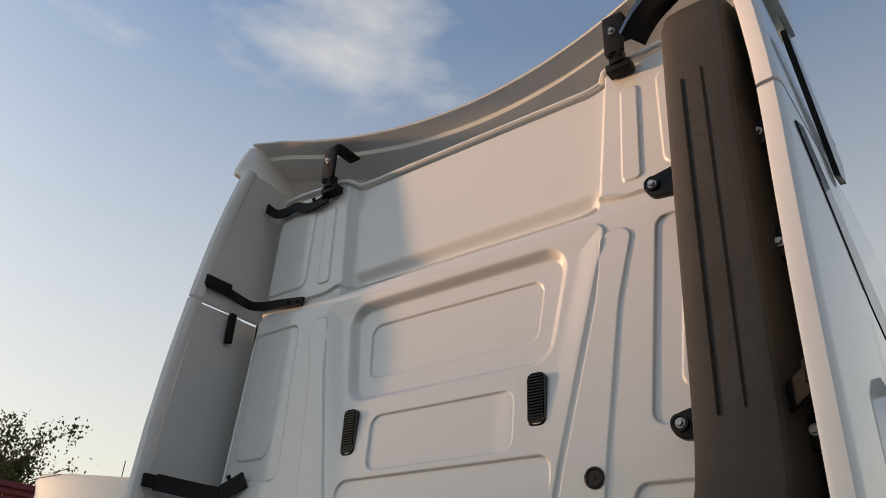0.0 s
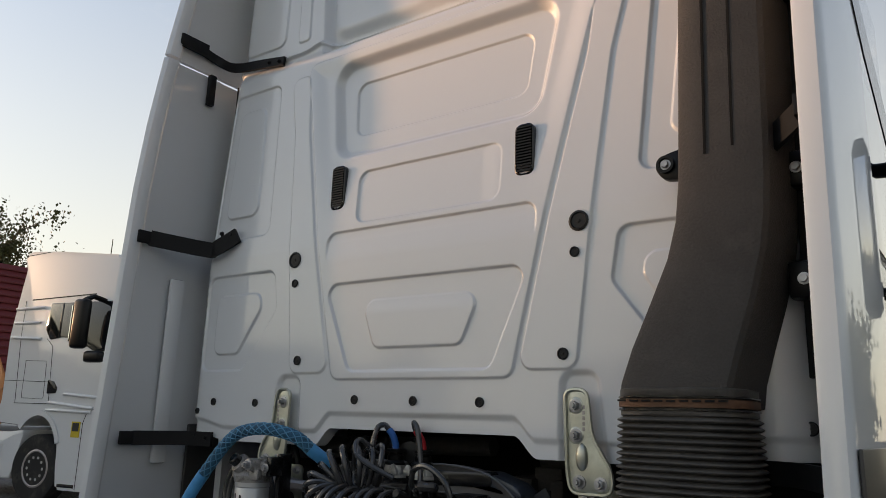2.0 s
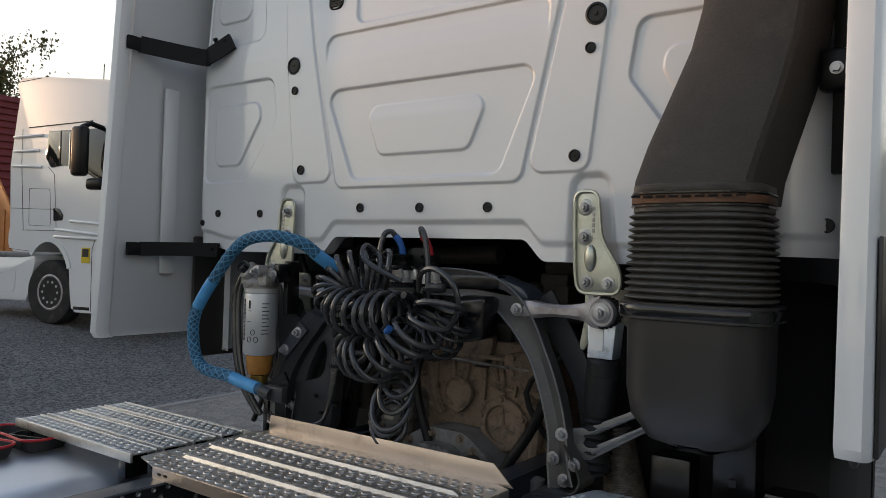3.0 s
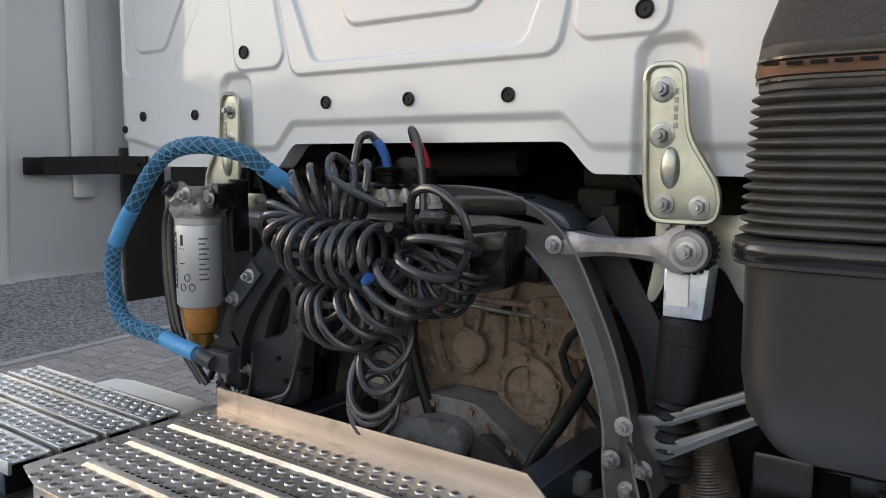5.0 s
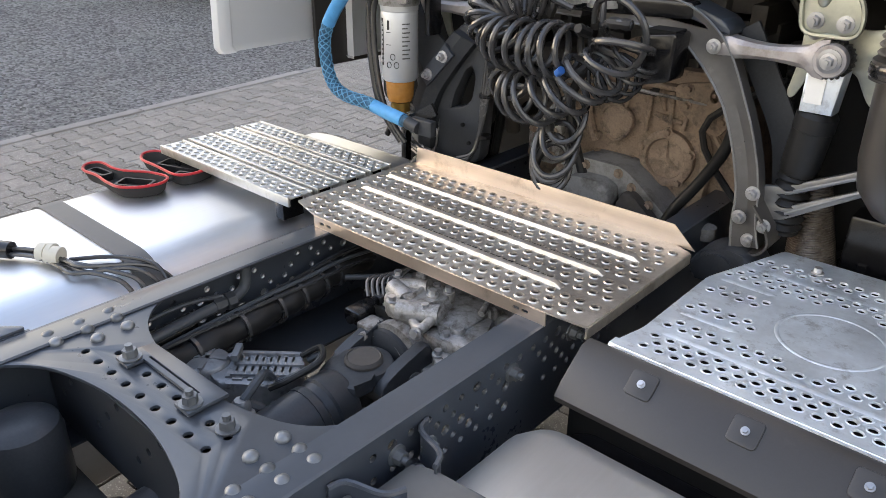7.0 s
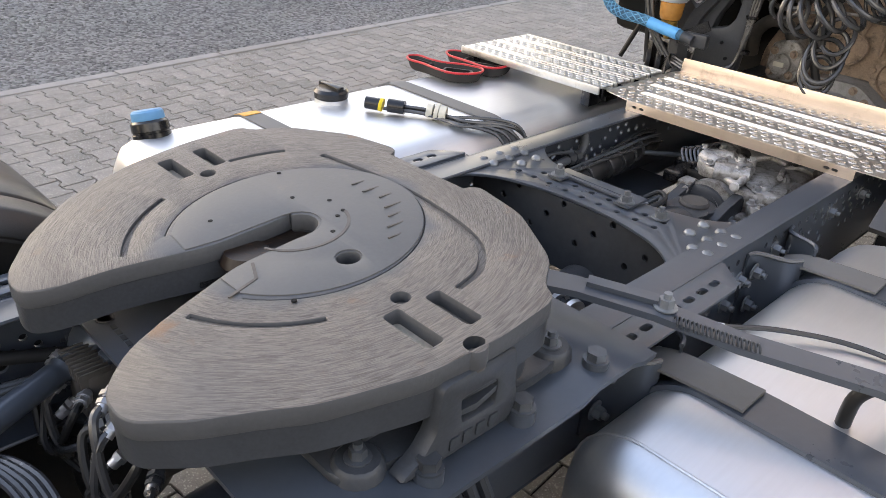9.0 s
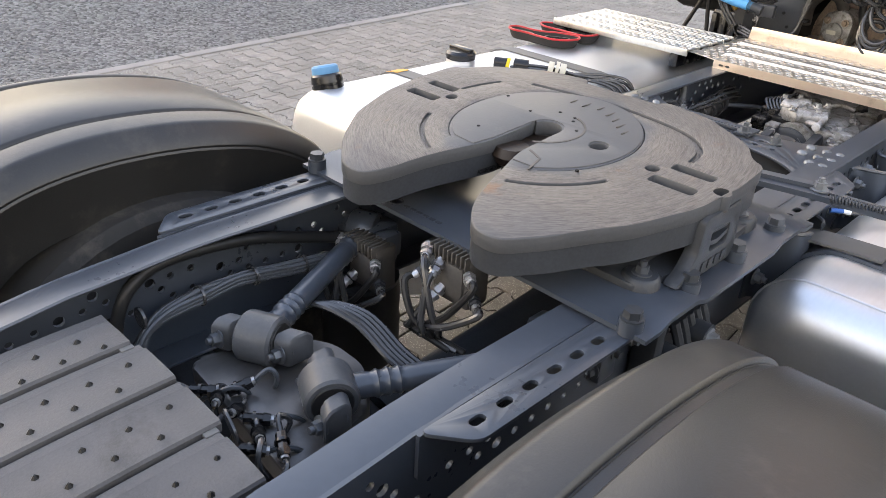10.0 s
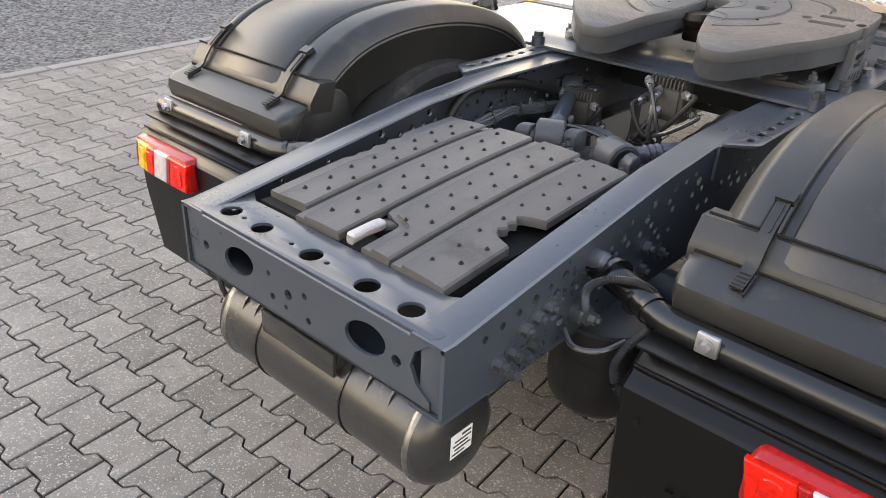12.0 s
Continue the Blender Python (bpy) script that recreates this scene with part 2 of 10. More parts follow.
M_BELL = material("grey_bell_housing", (0.30, 0.295, 0.29), 0.6, 0.3, vary=0.2, grain=140, bump=0.3, dirt=(0.10, 0.09, 0.08), dirt_at=0.56)
M_ALU = stretched(material("brushed_aluminium_tank", (0.60, 0.61, 0.625), 0.42, 1.0, vary=0.07, spots=2.0, grain=120, bump=0.03, dirt=(0.6, 0.6, 0.6), dirt_at=0.7), (1, 0.06, 1))
M_TREAD = material("bright_tread_sheet", (0.60, 0.595, 0.575), 0.42, 0.95, vary=0.15, spots=6, bump=0.1, dirt=(0.36, 0.33, 0.29), dirt_at=0.62)
M_TREADD = material("worn_catwalk_sheet", (0.60, 0.555, 0.50), 0.42, 0.95, vary=0.2, spots=5, bump=0.12, dirt=(0.36, 0.31, 0.26), dirt_at=0.58)
M_BARE = stretched(material("bare_warm_steel", (0.72, 0.60, 0.51), 0.38, 0.95, vary=0.1, grain=150, bump=0.05, dirt=(0.4, 0.31, 0.24), dirt_at=0.66), (0.05, 1, 1))
M_GALV = material("galvanised_heat_shield", (0.74, 0.80, 0.86), 0.48, 0.9, vary=0.13, spots=9, bump=0.08, dirt=(0.40, 0.42, 0.45), dirt_at=0.62)
M_ZINC = material("yellow_zinc_bracket", (0.50, 0.51, 0.44), 0.36, 0.9, vary=0.2, spots=7, bump=0.1, dirt=(0.28, 0.27, 0.23), dirt_at=0.66)
M_BOLT = material("zinc_bolt", (0.40, 0.40, 0.41), 0.38, 0.85, vary=0.2, spots=20, bump=0.05, random_tint=0.25)
M_BOLTD = material("painted_bolt", (0.16, 0.17, 0.18), 0.36, 0.5, vary=0.2, spots=20, bump=0.05, random_tint=0.3)
M_CAST_AL = material("aluminium_link_arm", (0.36, 0.34, 0.34), 0.5, 0.7, vary=0.18, grain=120, bump=0.25, dirt=(0.2, 0.17, 0.15), dirt_at=0.6)
M_WELD = material("brushed_weld_bead", (0.22, 0.21, 0.20), 0.35, 0.9, vary=0.3, spots=30, bump=0.2)
M_SADDLE = material("worn_saddle_steel", (0.085, 0.082, 0.082), 0.34, 0.55, vary=0.25, spots=7, bump=0.1, dirt=(0.10, 0.085, 0.07), dirt_at=0.62)
M_NUT = material("dark_plated_nut", (0.085, 0.092, 0.102), 0.33, 0.5, vary=0.2, spots=20, bump=0.05, random_tint=0.3)
M_FILTER = material("silver_filter_can", (0.50, 0.51, 0.52), 0.38, 0.5, vary=0.06, bump=0.03)
M_CLAW = material("dusty_cast_claw", (0.56, 0.54, 0.50), 0.4, 0.55, vary=0.3, spots=16, bump=0.1, dirt=(0.25, 0.22, 0.19), dirt_at=0.6)
M_INK = material("black_print", (0.03, 0.03, 0.03), 0.5, vary=0.1, bump=0)
M_PAPER = material("white_sticker", (0.75, 0.75, 0.73), 0.5, vary=0.05, bump=0)
M_AMBERBOWL = material("amber_filter_bowl", (0.42, 0.19, 0.045), 0.22, vary=0.3, bump=0.0, coat=0.4)
M_BLUEHOSE = material("blue_netted_hose", (0.03, 0.11, 0.19), 0.6, vary=0.5, spots=30, grain=130, bump=0.8, dirt=(0.02, 0.035, 0.05), dirt_at=0.58, depth=0.004)
M_BLUETAPE = material("light_blue_tape", (0.07, 0.30, 0.58), 0.42, vary=0.15, spots=12, bump=0.15)
M_BLUE = material("blue_plastic", (0.02, 0.10, 0.33), 0.4, vary=0.1, bump=0.03)
M_BLUECAP = material("light_blue_cap", (0.10, 0.27, 0.45), 0.45, vary=0.1, bump=0.05)
M_RED = material("red_plastic", (0.42, 0.02, 0.025), 0.4, vary=0.1, bump=0.03)
M_YELLOW = material("yellow_plastic", (0.6, 0.45, 0.03), 0.45, vary=0.1, bump=0.03)
M_AMBER = material("orange_label", (0.62, 0.30, 0.05), 0.45, vary=0.1, bump=0.02)
M_IVORY = material("ivory_plastic", (0.55, 0.52, 0.44), 0.45, vary=0.1, bump=0.03)
M_LENSR = material("red_lamp_lens", (0.78, 0.012, 0.004), 0.16, vary=0.4, spots=60, bump=0.05, coat=0.25)
M_LENSO = material("red_lamp_rim", (0.33, 0.008, 0.008), 0.25, vary=0.1, bump=0.0, coat=0.3)
M_LENSA = material("amber_lamp_lens", (0.86, 0.40, 0.004), 0.16, vary=0.35, spots=60, bump=0.05, coat=0.25)
M_LENSW = material("clear_lamp_lens", (0.55, 0.52, 0.53), 0.16, 0.2, vary=0.15, spots=60, bump=0.05, coat=0.3)
M_PAVER = material("grey_concrete_paver", (0.188, 0.174, 0.157), 0.82, vary=0.22, spots=7, grain=170, bump=0.9, random_tint=0.16, dirt=(0.115, 0.105, 0.096), dirt_at=0.62, depth=0.003)


def speckled(m, scale, pale):
    """Lays a pattern on the ground's own position and strews pale grains of aggregate over it."""
    n, l = m.node_tree.nodes, m.node_tree.links
    co, p = next(x for x in n if x.type == "TEX_COORD"), n["Principled BSDF"]
    here = n.new("ShaderNodeNewGeometry")
    for link in list(co.outputs["Object"].links):
        l.new(here.outputs["Position"], link.to_socket)
    under = p.inputs["Base Color"].links[0].from_socket
    cells, keep, size, mix = n.new("ShaderNodeTexVoronoi"), n.new("ShaderNodeValToRGB"), n.new("ShaderNodeSeparateColor"), n.new("ShaderNodeMixRGB")
    cells.inputs["Scale"].default_value = scale
    keep.color_ramp.elements[0].position, keep.color_ramp.elements[1].position = 0.84, 0.97
    l.new(here.outputs["Position"], cells.inputs["Vector"])
    l.new(cells.outputs["Color"], size.inputs["Color"])
    l.new(size.outputs["Red"], keep.inputs["Fac"])
    l.new(keep.outputs["Color"], mix.inputs["Fac"])
    l.new(under, mix.inputs["Color1"])
    mix.inputs["Color2"].default_value = (*pale, 1)
    l.new(mix.outputs["Color"], p.inputs["Base Color"])


speckled(M_PAVER, 210.0, (0.36, 0.34, 0.31))
M_DUST = material("packed_pale_dust", (0.27, 0.235, 0.19), 0.9, vary=0.3, spots=30, grain=200, bump=0.6)
M_JOINT = material("dark_sand_joint", (0.026, 0.021, 0.017), 0.95, vary=0.4, grain=200, bump=0.5)
M_KERB = material("concrete_kerb", (0.22, 0.21, 0.20), 0.85, vary=0.12, spots=4, grain=250, bump=0.4, random_tint=0.08)
M_TYRE = material("tyre_rubber", (0.02, 0.02, 0.02), 0.75, vary=0.25, bump=0.2, dirt=(0.06, 0.054, 0.047), dirt_at=0.6)
M_BARK = material("bark", (0.10, 0.075, 0.055), 0.9, vary=0.35, grain=40, bump=0.7, depth=0.01)
M_LEAF = material("late_summer_leaf", (0.065, 0.068, 0.022), 0.6, vary=0.45, spots=2, bump=0.0)
M_LEAFD = material("dark_hedge_leaf", (0.035, 0.05, 0.02), 0.6, vary=0.45, spots=1, bump=0.0)
M_ROOF = material("dark_red_roof_tile", (0.13, 0.022, 0.022), 0.55, vary=0.2, spots=2, bump=0.1)
M_WOOD = material("orange_stained_wood", (0.42, 0.16, 0.045), 0.5, vary=0.25, spots=3, bump=0.1)
M_OLDWOOD = material("grey_weathered_boards", (0.10, 0.085, 0.075), 0.8, vary=0.3, spots=3, bump=0.2)
# black that stands for the shade in holes, gaps and cavities
M_VOID = material("cavity_shade_black", (0.008, 0.008, 0.008), 0.9, vary=0.2, bump=0)
M_CASE = material("charcoal_case_shell", (0.035, 0.033, 0.032), 0.8, vary=0.2, grain=250, bump=0.3)
M_STRAP = material("grey_strap_steel", (0.105, 0.103, 0.10), 0.5, vary=0.12, bump=0.1, dirt=(0.12, 0.11, 0.10), dirt_at=0.62)
M_TRIM = material("white_body_trim", (0.62, 0.62, 0.61), 0.5, vary=0.04, bump=0.02)

M_TANK = material("satin_tank_paint", (0.040, 0.0395, 0.039), 0.24, 0.35, vary=0.12, bump=0.02, dirt=(0.055, 0.052, 0.048), dirt_at=0.7, spec=0.7)

M_GLASS = bpy.data.materials.new("tinted_window_glass")
M_GLASS.use_nodes = True
gp = M_GLASS.node_tree.nodes["Principled BSDF"]
gp.inputs["Base Color"].default_value, gp.inputs["Roughness"].default_value = (0.012, 0.014, 0.016, 1), 0.03
gp.inputs["Coat Weight"].default_value = 0.6
M_MIRROR = bpy.data.materials.new("mirror_glass")
M_MIRROR.use_nodes = True
gp = M_MIRROR.node_tree.nodes["Principled BSDF"]
gp.inputs["Base Color"].default_value, gp.inputs["Roughness"].default_value, gp.inputs["Metallic"].default_value = (0.8, 0.8, 0.8, 1), 0.02, 1.0

# gravel: crushed stone in two sizes, each stone with its own grey
M_GRAVEL = bpy.data.materials.new("crushed_grey_gravel")
M_GRAVEL.use_nodes = True
gn, gl = M_GRAVEL.node_tree.nodes, M_GRAVEL.node_tree.links
gp, gco, gv, gv2, gno = gn["Principled BSDF"], gn.new("ShaderNodeTexCoord"), gn.new("ShaderNodeTexVoronoi"), gn.new("ShaderNodeTexVoronoi"), gn.new("ShaderNodeTexNoise")
gv.inputs["Scale"].default_value, gv2.inputs["Scale"].default_value = 36.0, 60.0
gno.inputs["Scale"].default_value, gno.inputs["Detail"].default_value = 1.1, 6.0
gr, gm, gb, gsep = gn.new("ShaderNodeValToRGB"), gn.new("ShaderNodeMixRGB"), gn.new("ShaderNodeBump"), gn.new("ShaderNodeSeparateColor")
gr.color_ramp.elements[0].color, gr.color_ramp.elements[1].color = (0.058, 0.057, 0.056, 1), (0.255, 0.25, 0.242, 1)
gm.blend_type, gm.inputs["Fac"].default_value = "MULTIPLY", 0.55
for tex in (gv, gv2, gno):
    gl.new(gco.outputs["Object"], tex.inputs["Vector"])
gl.new(gv.outputs["Color"], gsep.inputs["Color"])
gl.new(gsep.outputs["Red"], gr.inputs["Fac"])
gl.new(gr.outputs["Color"], gm.inputs["Color1"])
gl.new(gno.outputs["Color"], gm.inputs["Color2"])
ghs = gn.new("ShaderNodeHueSaturation")
ghs.inputs["Saturation"].default_value, ghs.inputs["Value"].default_value = 0.12, 0.92
gl.new(gm.outputs["Color"], ghs.inputs["Color"])
gl.new(ghs.outputs["Color"], gp.inputs["Base Color"])
gp.inputs["Roughness"].default_value = 0.9
gb.inputs["Strength"].default_value, gb.inputs["Distance"].default_value, gb.invert = 0.9, 0.02, True
gl.new(gv.outputs["Distance"], gb.inputs["Height"])
gl.new(gb.outputs["Normal"], gp.inputs["Normal"])


# ---- building blocks ----
HOME = {}


def attach(ob, parent):
    if parent is not None:
        ob.parent = parent
        ob.matrix_parent_inverse = HOME.get(parent.name, Matrix()).inverted()
    return ob


def thing(name, at, label, category, group="", kind=""):
    ob = new(name)
    ob.empty_display_size = 0.1
    ob.location = at
    HOME[ob.name] = Matrix.Translation(at)
    return tagged(ob, label, category, group, kind)


def mesh_of(name, bm, mat, angle=38):
    me = bpy.data.meshes.new(name)
    bmesh.ops.recalc_face_normals(bm, faces=bm.faces)
    bm.to_mesh(me)
    bm.free()
    me.polygons.foreach_set("use_smooth", [True] * len(me.polygons))
    me.set_sharp_from_angle(angle=radians(angle))
    me.materials.append(mat)
    return me


def part(name, bm, mat, parent=None, label="", angle=38):
    ob = attach(new(name, mesh_of(name, bm, mat, angle)), parent)
    return tagged(ob, label) if label else ob


def placed(name, me, m, parent=None, label=""):
    """One more object on a shared mesh."""
    ob = new(name, me)
    ob.matrix_basis = m
    attach(ob, parent)
    HOME[ob.name] = m
    return tagged(ob, label) if label else ob


def fresh():
    return bmesh.new()


def box(bm, x0, x1, y0, y1, z0, z1, bev=0.0, seg=2):
    vs = bmesh.ops.create_cube(bm, size=1.0)["verts"]
    for v in vs:
        v.co = ((x0 + x1) / 2 + v.co.x * (x1 - x0), (y0 + y1) / 2 + v.co.y * (y1 - y0), (z0 + z1) / 2 + v.co.z * (z1 - z0))
    if bev:
        es = list({e for v in vs for e in v.link_edges})
        bmesh.ops.bevel(bm, geom=es, offset=bev, segments=seg, profile=0.5, affect="EDGES")
    return bm


def along(a, b):
    a, b = Vector(a), Vector(b)
    return Matrix.Translation((a + b) / 2) @ (b - a).to_track_quat("Z", "Y").to_matrix().to_4x4()


def rod(bm, a, b, r, r2=None, seg=18):
    bmesh.ops.create_cone(bm, cap_ends=True, segments=seg, radius1=r, radius2=r if r2 is None else r2, depth=(Vector(b) - Vector(a)).length, matrix=along(a, b))
    return bm


def ball(bm, at, r, squash=(1, 1, 1), seg=16):
    bmesh.ops.create_uvsphere(bm, u_segments=seg, v_segments=seg // 2 + 2, radius=r, matrix=Matrix.Translation(at) @ Matrix.Diagonal((*squash, 1)))
    return bm


def rounded(pts, n=6, closed=False):
    """A smooth line through points (Catmull-Rom)."""
    p = [Vector(q) for q in pts]
    k, out = len(p), []
    for i in range(k if closed else k - 1):
        a, b, c, d = (p[(i - 1) % k], p[i], p[(i + 1) % k], p[(i + 2) % k]) if closed else (p[max(i - 1, 0)], p[i], p[i + 1], p[min(i + 2, k - 1)])
        for j in range(n):
            s = j / n
            out.append(0.5 * ((2 * b) + (c - a) * s + (2 * a - 5 * b + 4 * c - d) * s * s + (3 * b - a - 3 * c + d) * s ** 3))
    if not closed:
        out.append(p[-1])
    return out


def sweep(bm, pts, r, seg=8):
    """A round bar along a line; r is a radius or one radius a point."""
    pts = [Vector(p) for p in pts]
    rs = r if isinstance(r, list) else [r] * len(pts)
    side, rings = None, []
    for i, p in enumerate(pts):
        way = (pts[min(i + 1, len(pts) - 1)] - pts[max(i - 1, 0)]).normalized()
        side = way.orthogonal().normalized() if side is None else (side - way * side.dot(way)).normalized()
        up = way.cross(side)
        rings.append([bm.verts.new(p + rs[i] * (math.cos(6.28318 * k / seg) * side + math.sin(6.28318 * k / seg) * up)) for k in range(seg)])
    for a, b in zip(rings, rings[1:]):
        for k in range(seg):
            bm.faces.new((a[k], a[(k + 1) % seg], b[(k + 1) % seg], b[k]))
    bm.faces.new(rings[0][::-1])
    bm.faces.new(rings[-1])
    return bm


def prism(bm, poly, place, a, b, bev=0.0, seg=2):
    """A polygon (u, v) drawn out from w = a to w = b; place(u, v, w) gives the point."""
    lo, hi = [bm.verts.new(place(u, v, a)) for u, v in poly], [bm.verts.new(place(u, v, b)) for u, v in poly]
    fs = [bm.faces.new(lo[::-1]), bm.faces.new(hi)]
    for i in range(len(poly)):
        j = (i + 1) % len(poly)
        fs.append(bm.faces.new((lo[i], lo[j], hi[j], hi[i])))
    if bev:
        es = list(fs[0].edges) + list(fs[1].edges)
        bmesh.ops.bevel(bm, geom=es, offset=bev, segments=seg, profile=0.5, affect="EDGES")
    return bm


def xz(u, v, w):
    return (u, w, v)


def yz(u, v, w):
    return (w, u, v)


def xy(u, v, w):
    return (u, v, w)


def lathe(bm, prof, m, seg=28):
    """A profile of (radius, height) turned about the z axis of m."""
    rings = [[bm.verts.new(m @ Vector((r * math.cos(6.28318 * k / seg), r * math.sin(6.28318 * k / seg), h))) for k in range(seg)] for r, h in prof]
    for a, b in zip(rings, rings[1:]):
        for k in range(seg):
            bm.faces.new((a[k], a[(k + 1) % seg], b[(k + 1) % seg], b[k]))
    bm.faces.new(rings[0][::-1])
    bm.faces.new(rings[-1])
    return bm


def aim(at, way):
    return Matrix.Translation(at) @ Vector(way).to_track_quat("Z", "Y").to_matrix().to_4x4()


def circle(cx, cy, r, n=12, ry=None, turn=0.0):
    ry = ry or r
    c, s = math.cos(turn), math.sin(turn)
    return [(cx + c * r * math.cos(6.28318 * k / n) - s * ry * math.sin(6.28318 * k / n), cy + s * r * math.cos(6.28318 * k / n) + c * ry * math.sin(6.28318 * k / n)) for k in range(n)]


def slot(cx, cy, length, width, turn=0.0, n=6):
    h, r, pts = length / 2 - width / 2, width / 2, []
    for k in range(n + 1):
        a = -math.pi / 2 + math.pi * k / n
        pts.append((h + r * math.cos(a), r * math.sin(a)))
    pts += [(-x, -y) for x, y in pts]
    c, s = math.cos(turn), math.sin(turn)
    return [(cx + c * x - s * y, cy + s * x + c * y) for x, y in pts]


def soft_poly(poly, r, n=5):
    """The polygon with its corners rounded by about r."""
    out, k = [], len(poly)
    for i in range(k):
        a, b, c = Vector(poly[i - 1]), Vector(poly[i]), Vector(poly[(i + 1) % k])
        ra, rc = min(r, (a - b).length * 0.48), min(r, (c - b).length * 0.48)
        p, q = b + (a - b).normalized() * ra, b + (c - b).normalized() * rc
        for j in range(n + 1):
            s = j / n
            out.append(tuple((1 - s) ** 2 * p + 2 * s * (1 - s) * b + s * s * q))
    return out


def plate(outline, holes, thick, m=Matrix(), bev=0.0):
    """A sheet with true holes, in the plane z = 0 of m, half its thickness to either side."""
    cu = bpy.data.curves.new("sheet", "CURVE")
    cu.dimensions, cu.fill_mode, cu.extrude, cu.bevel_depth, cu.bevel_resolution = "2D", "BOTH", thick / 2 - bev, bev, 1
    for ring in (outline, *holes):
        sp = cu.splines.new("POLY")
        sp.points.add(len(ring) - 1)
        sp.points.foreach_set("co", [c for p in ring for c in (p[0], p[1], 0, 1)])
        sp.use_cyclic_u = True
    ob = bpy.data.objects.new("sheet", cu)
    me = bpy.data.meshes.new_from_object(ob)
    bm = fresh()
    bm.from_mesh(me)
    bpy.data.objects.remove(ob)
    bpy.data.curves.remove(cu)
    bpy.data.meshes.remove(me)
    bmesh.ops.remove_doubles(bm, verts=bm.verts, dist=1e-5)
    bmesh.ops.transform(bm, matrix=m, verts=bm.verts)
    return bm


FACE_X = Matrix(((0, 0, 1, 0), (1, 0, 0, 0), (0, 1, 0, 0), (0, 0, 0, 1)))   # (u, v, w) to y, z, x
FACE_Y = Matrix(((1, 0, 0, 0), (0, 0, 1, 0), (0, 1, 0, 0), (0, 0, 0, 1)))   # (u, v, w) to x, z, y


def bolt_mesh(name, mat, r=0.014, stud=True):
    bm = fresh()
    lathe(bm, [(r * 1.45, 0), (r * 1.45, 0.003), (r * 1.1, 0.0035)], Matrix(), 18)
    bmesh.ops.create_cone(bm, cap_ends=True, segments=6, radius1=r, radius2=r * 0.94, depth=r * 1.1, matrix=Matrix.Translation((0, 0, 0.003 + r * 0.55)))
    if stud:
        rod(bm, (0, 0, r), (0, 0, r * 2.0), r * 0.5, seg=10)
    return mesh_of(name, bm, mat)


BOLT, BOLT_S, BOLT_D, BOLT_DS = bolt_mesh("bolt", M_BOLT), bolt_mesh("bolt", M_BOLT, 0.011, False), bolt_mesh("bolt", M_BOLTD, 0.016), bolt_mesh("bolt", M_BOLTD, 0.012, False)
dome = fresh()
lathe(dome, [(0.0155, 0), (0.0155, 0.003), (0.0135, 0.008), (0.008, 0.0115), (0.002, 0.0125)], Matrix(), 16)
RIVET = mesh_of("bolt", dome, M_BOLTD)
cap_head = fresh()
lathe(cap_head, [(0.0235, 0), (0.0235, 0.004), (0.019, 0.0045)], Matrix(), 20)
bmesh.ops.create_cone(cap_head, cap_ends=True, segments=6, radius1=0.0195, radius2=0.0185, depth=0.016, matrix=Matrix.Translation((0, 0, 0.012)))
BOLT_CAP = mesh_of("bolt", cap_head, M_NUT)


def bolt(at, way, parent, me=None):
    return placed("bolt", me or BOLT, aim(at, way) @ pose(0, 0, 0, 0, 0, 37 * (at[0] + at[1])), parent)


def ease(v, lo, hi):
    s = np.clip((v - lo) / (hi - lo), 0, 1)
    return s * s * (3 - 2 * s)

# ---- ground ----
def kerb_x(y):
    return -4.86 - 0.095 * y




def yard_z(x, y):
    """The gravel yard rises a little beyond the kerb."""
    return 0.5 * float(ease(np.array(kerb_x(y) - x), 0.3, 5.5))


bm = fresh()
cols = [0.1, 0.3, 0.8, 1.4, 2.0, 2.6, 3.2, 3.8, 4.4, 5.0, 5.6, 7, 20, 80, 900]
rows = [-900, -200, -60, -30, -20, -15, -10, -5, 0, 5, 10, 15, 20, 30, 60, 200, 900]
grid = [[bm.verts.new((kerb_x(y) - c, y, yard_z(kerb_x(y) - c, y))) for c in cols] for y in rows]
for a, b in zip(grid, grid[1:]):
    for k in range(len(cols) - 1):
        bm.faces.new((a[k], b[k], b[k + 1], a[k + 1]))
tagged(part("ground", bm, M_GRAVEL, None, "yard of crushed grey gravel beyond the kerb", angle=80), category="ground", kind="structure")
bm = fresh()
prism(bm, [(kerb_x(-900) - 0.1, -900), (kerb_x(900) - 0.1, 900), (990, 900), (990, -900)][::-1], xy, -0.3, -0.012)
pavement = tagged(part("pavement", bm, M_JOINT, None, "grey interlocking concrete pavers with dark sandy joints"), category="pavement", kind="structure")

kerb = thing("kerb", (kerb_x(3) + 0.05, 3, 0), "flush grey concrete kerb between gravel and pavers", "kerb", kind="structure")
bm = fresh()
box(bm, -0.055, 0.055, -0.495, 0.495, -0.2, 0.012, 0.006)
KERBSTONE = mesh_of("kerb_stone", bm, M_KERB)
for i in range(-9, 20):
    placed("kerb_stone", KERBSTONE, pose(kerb_x(i) - 0.05 + random.uniform(-0.004, 0.004), i, random.uniform(-0.004, 0.004), 0, 0, 5.43), kerb)

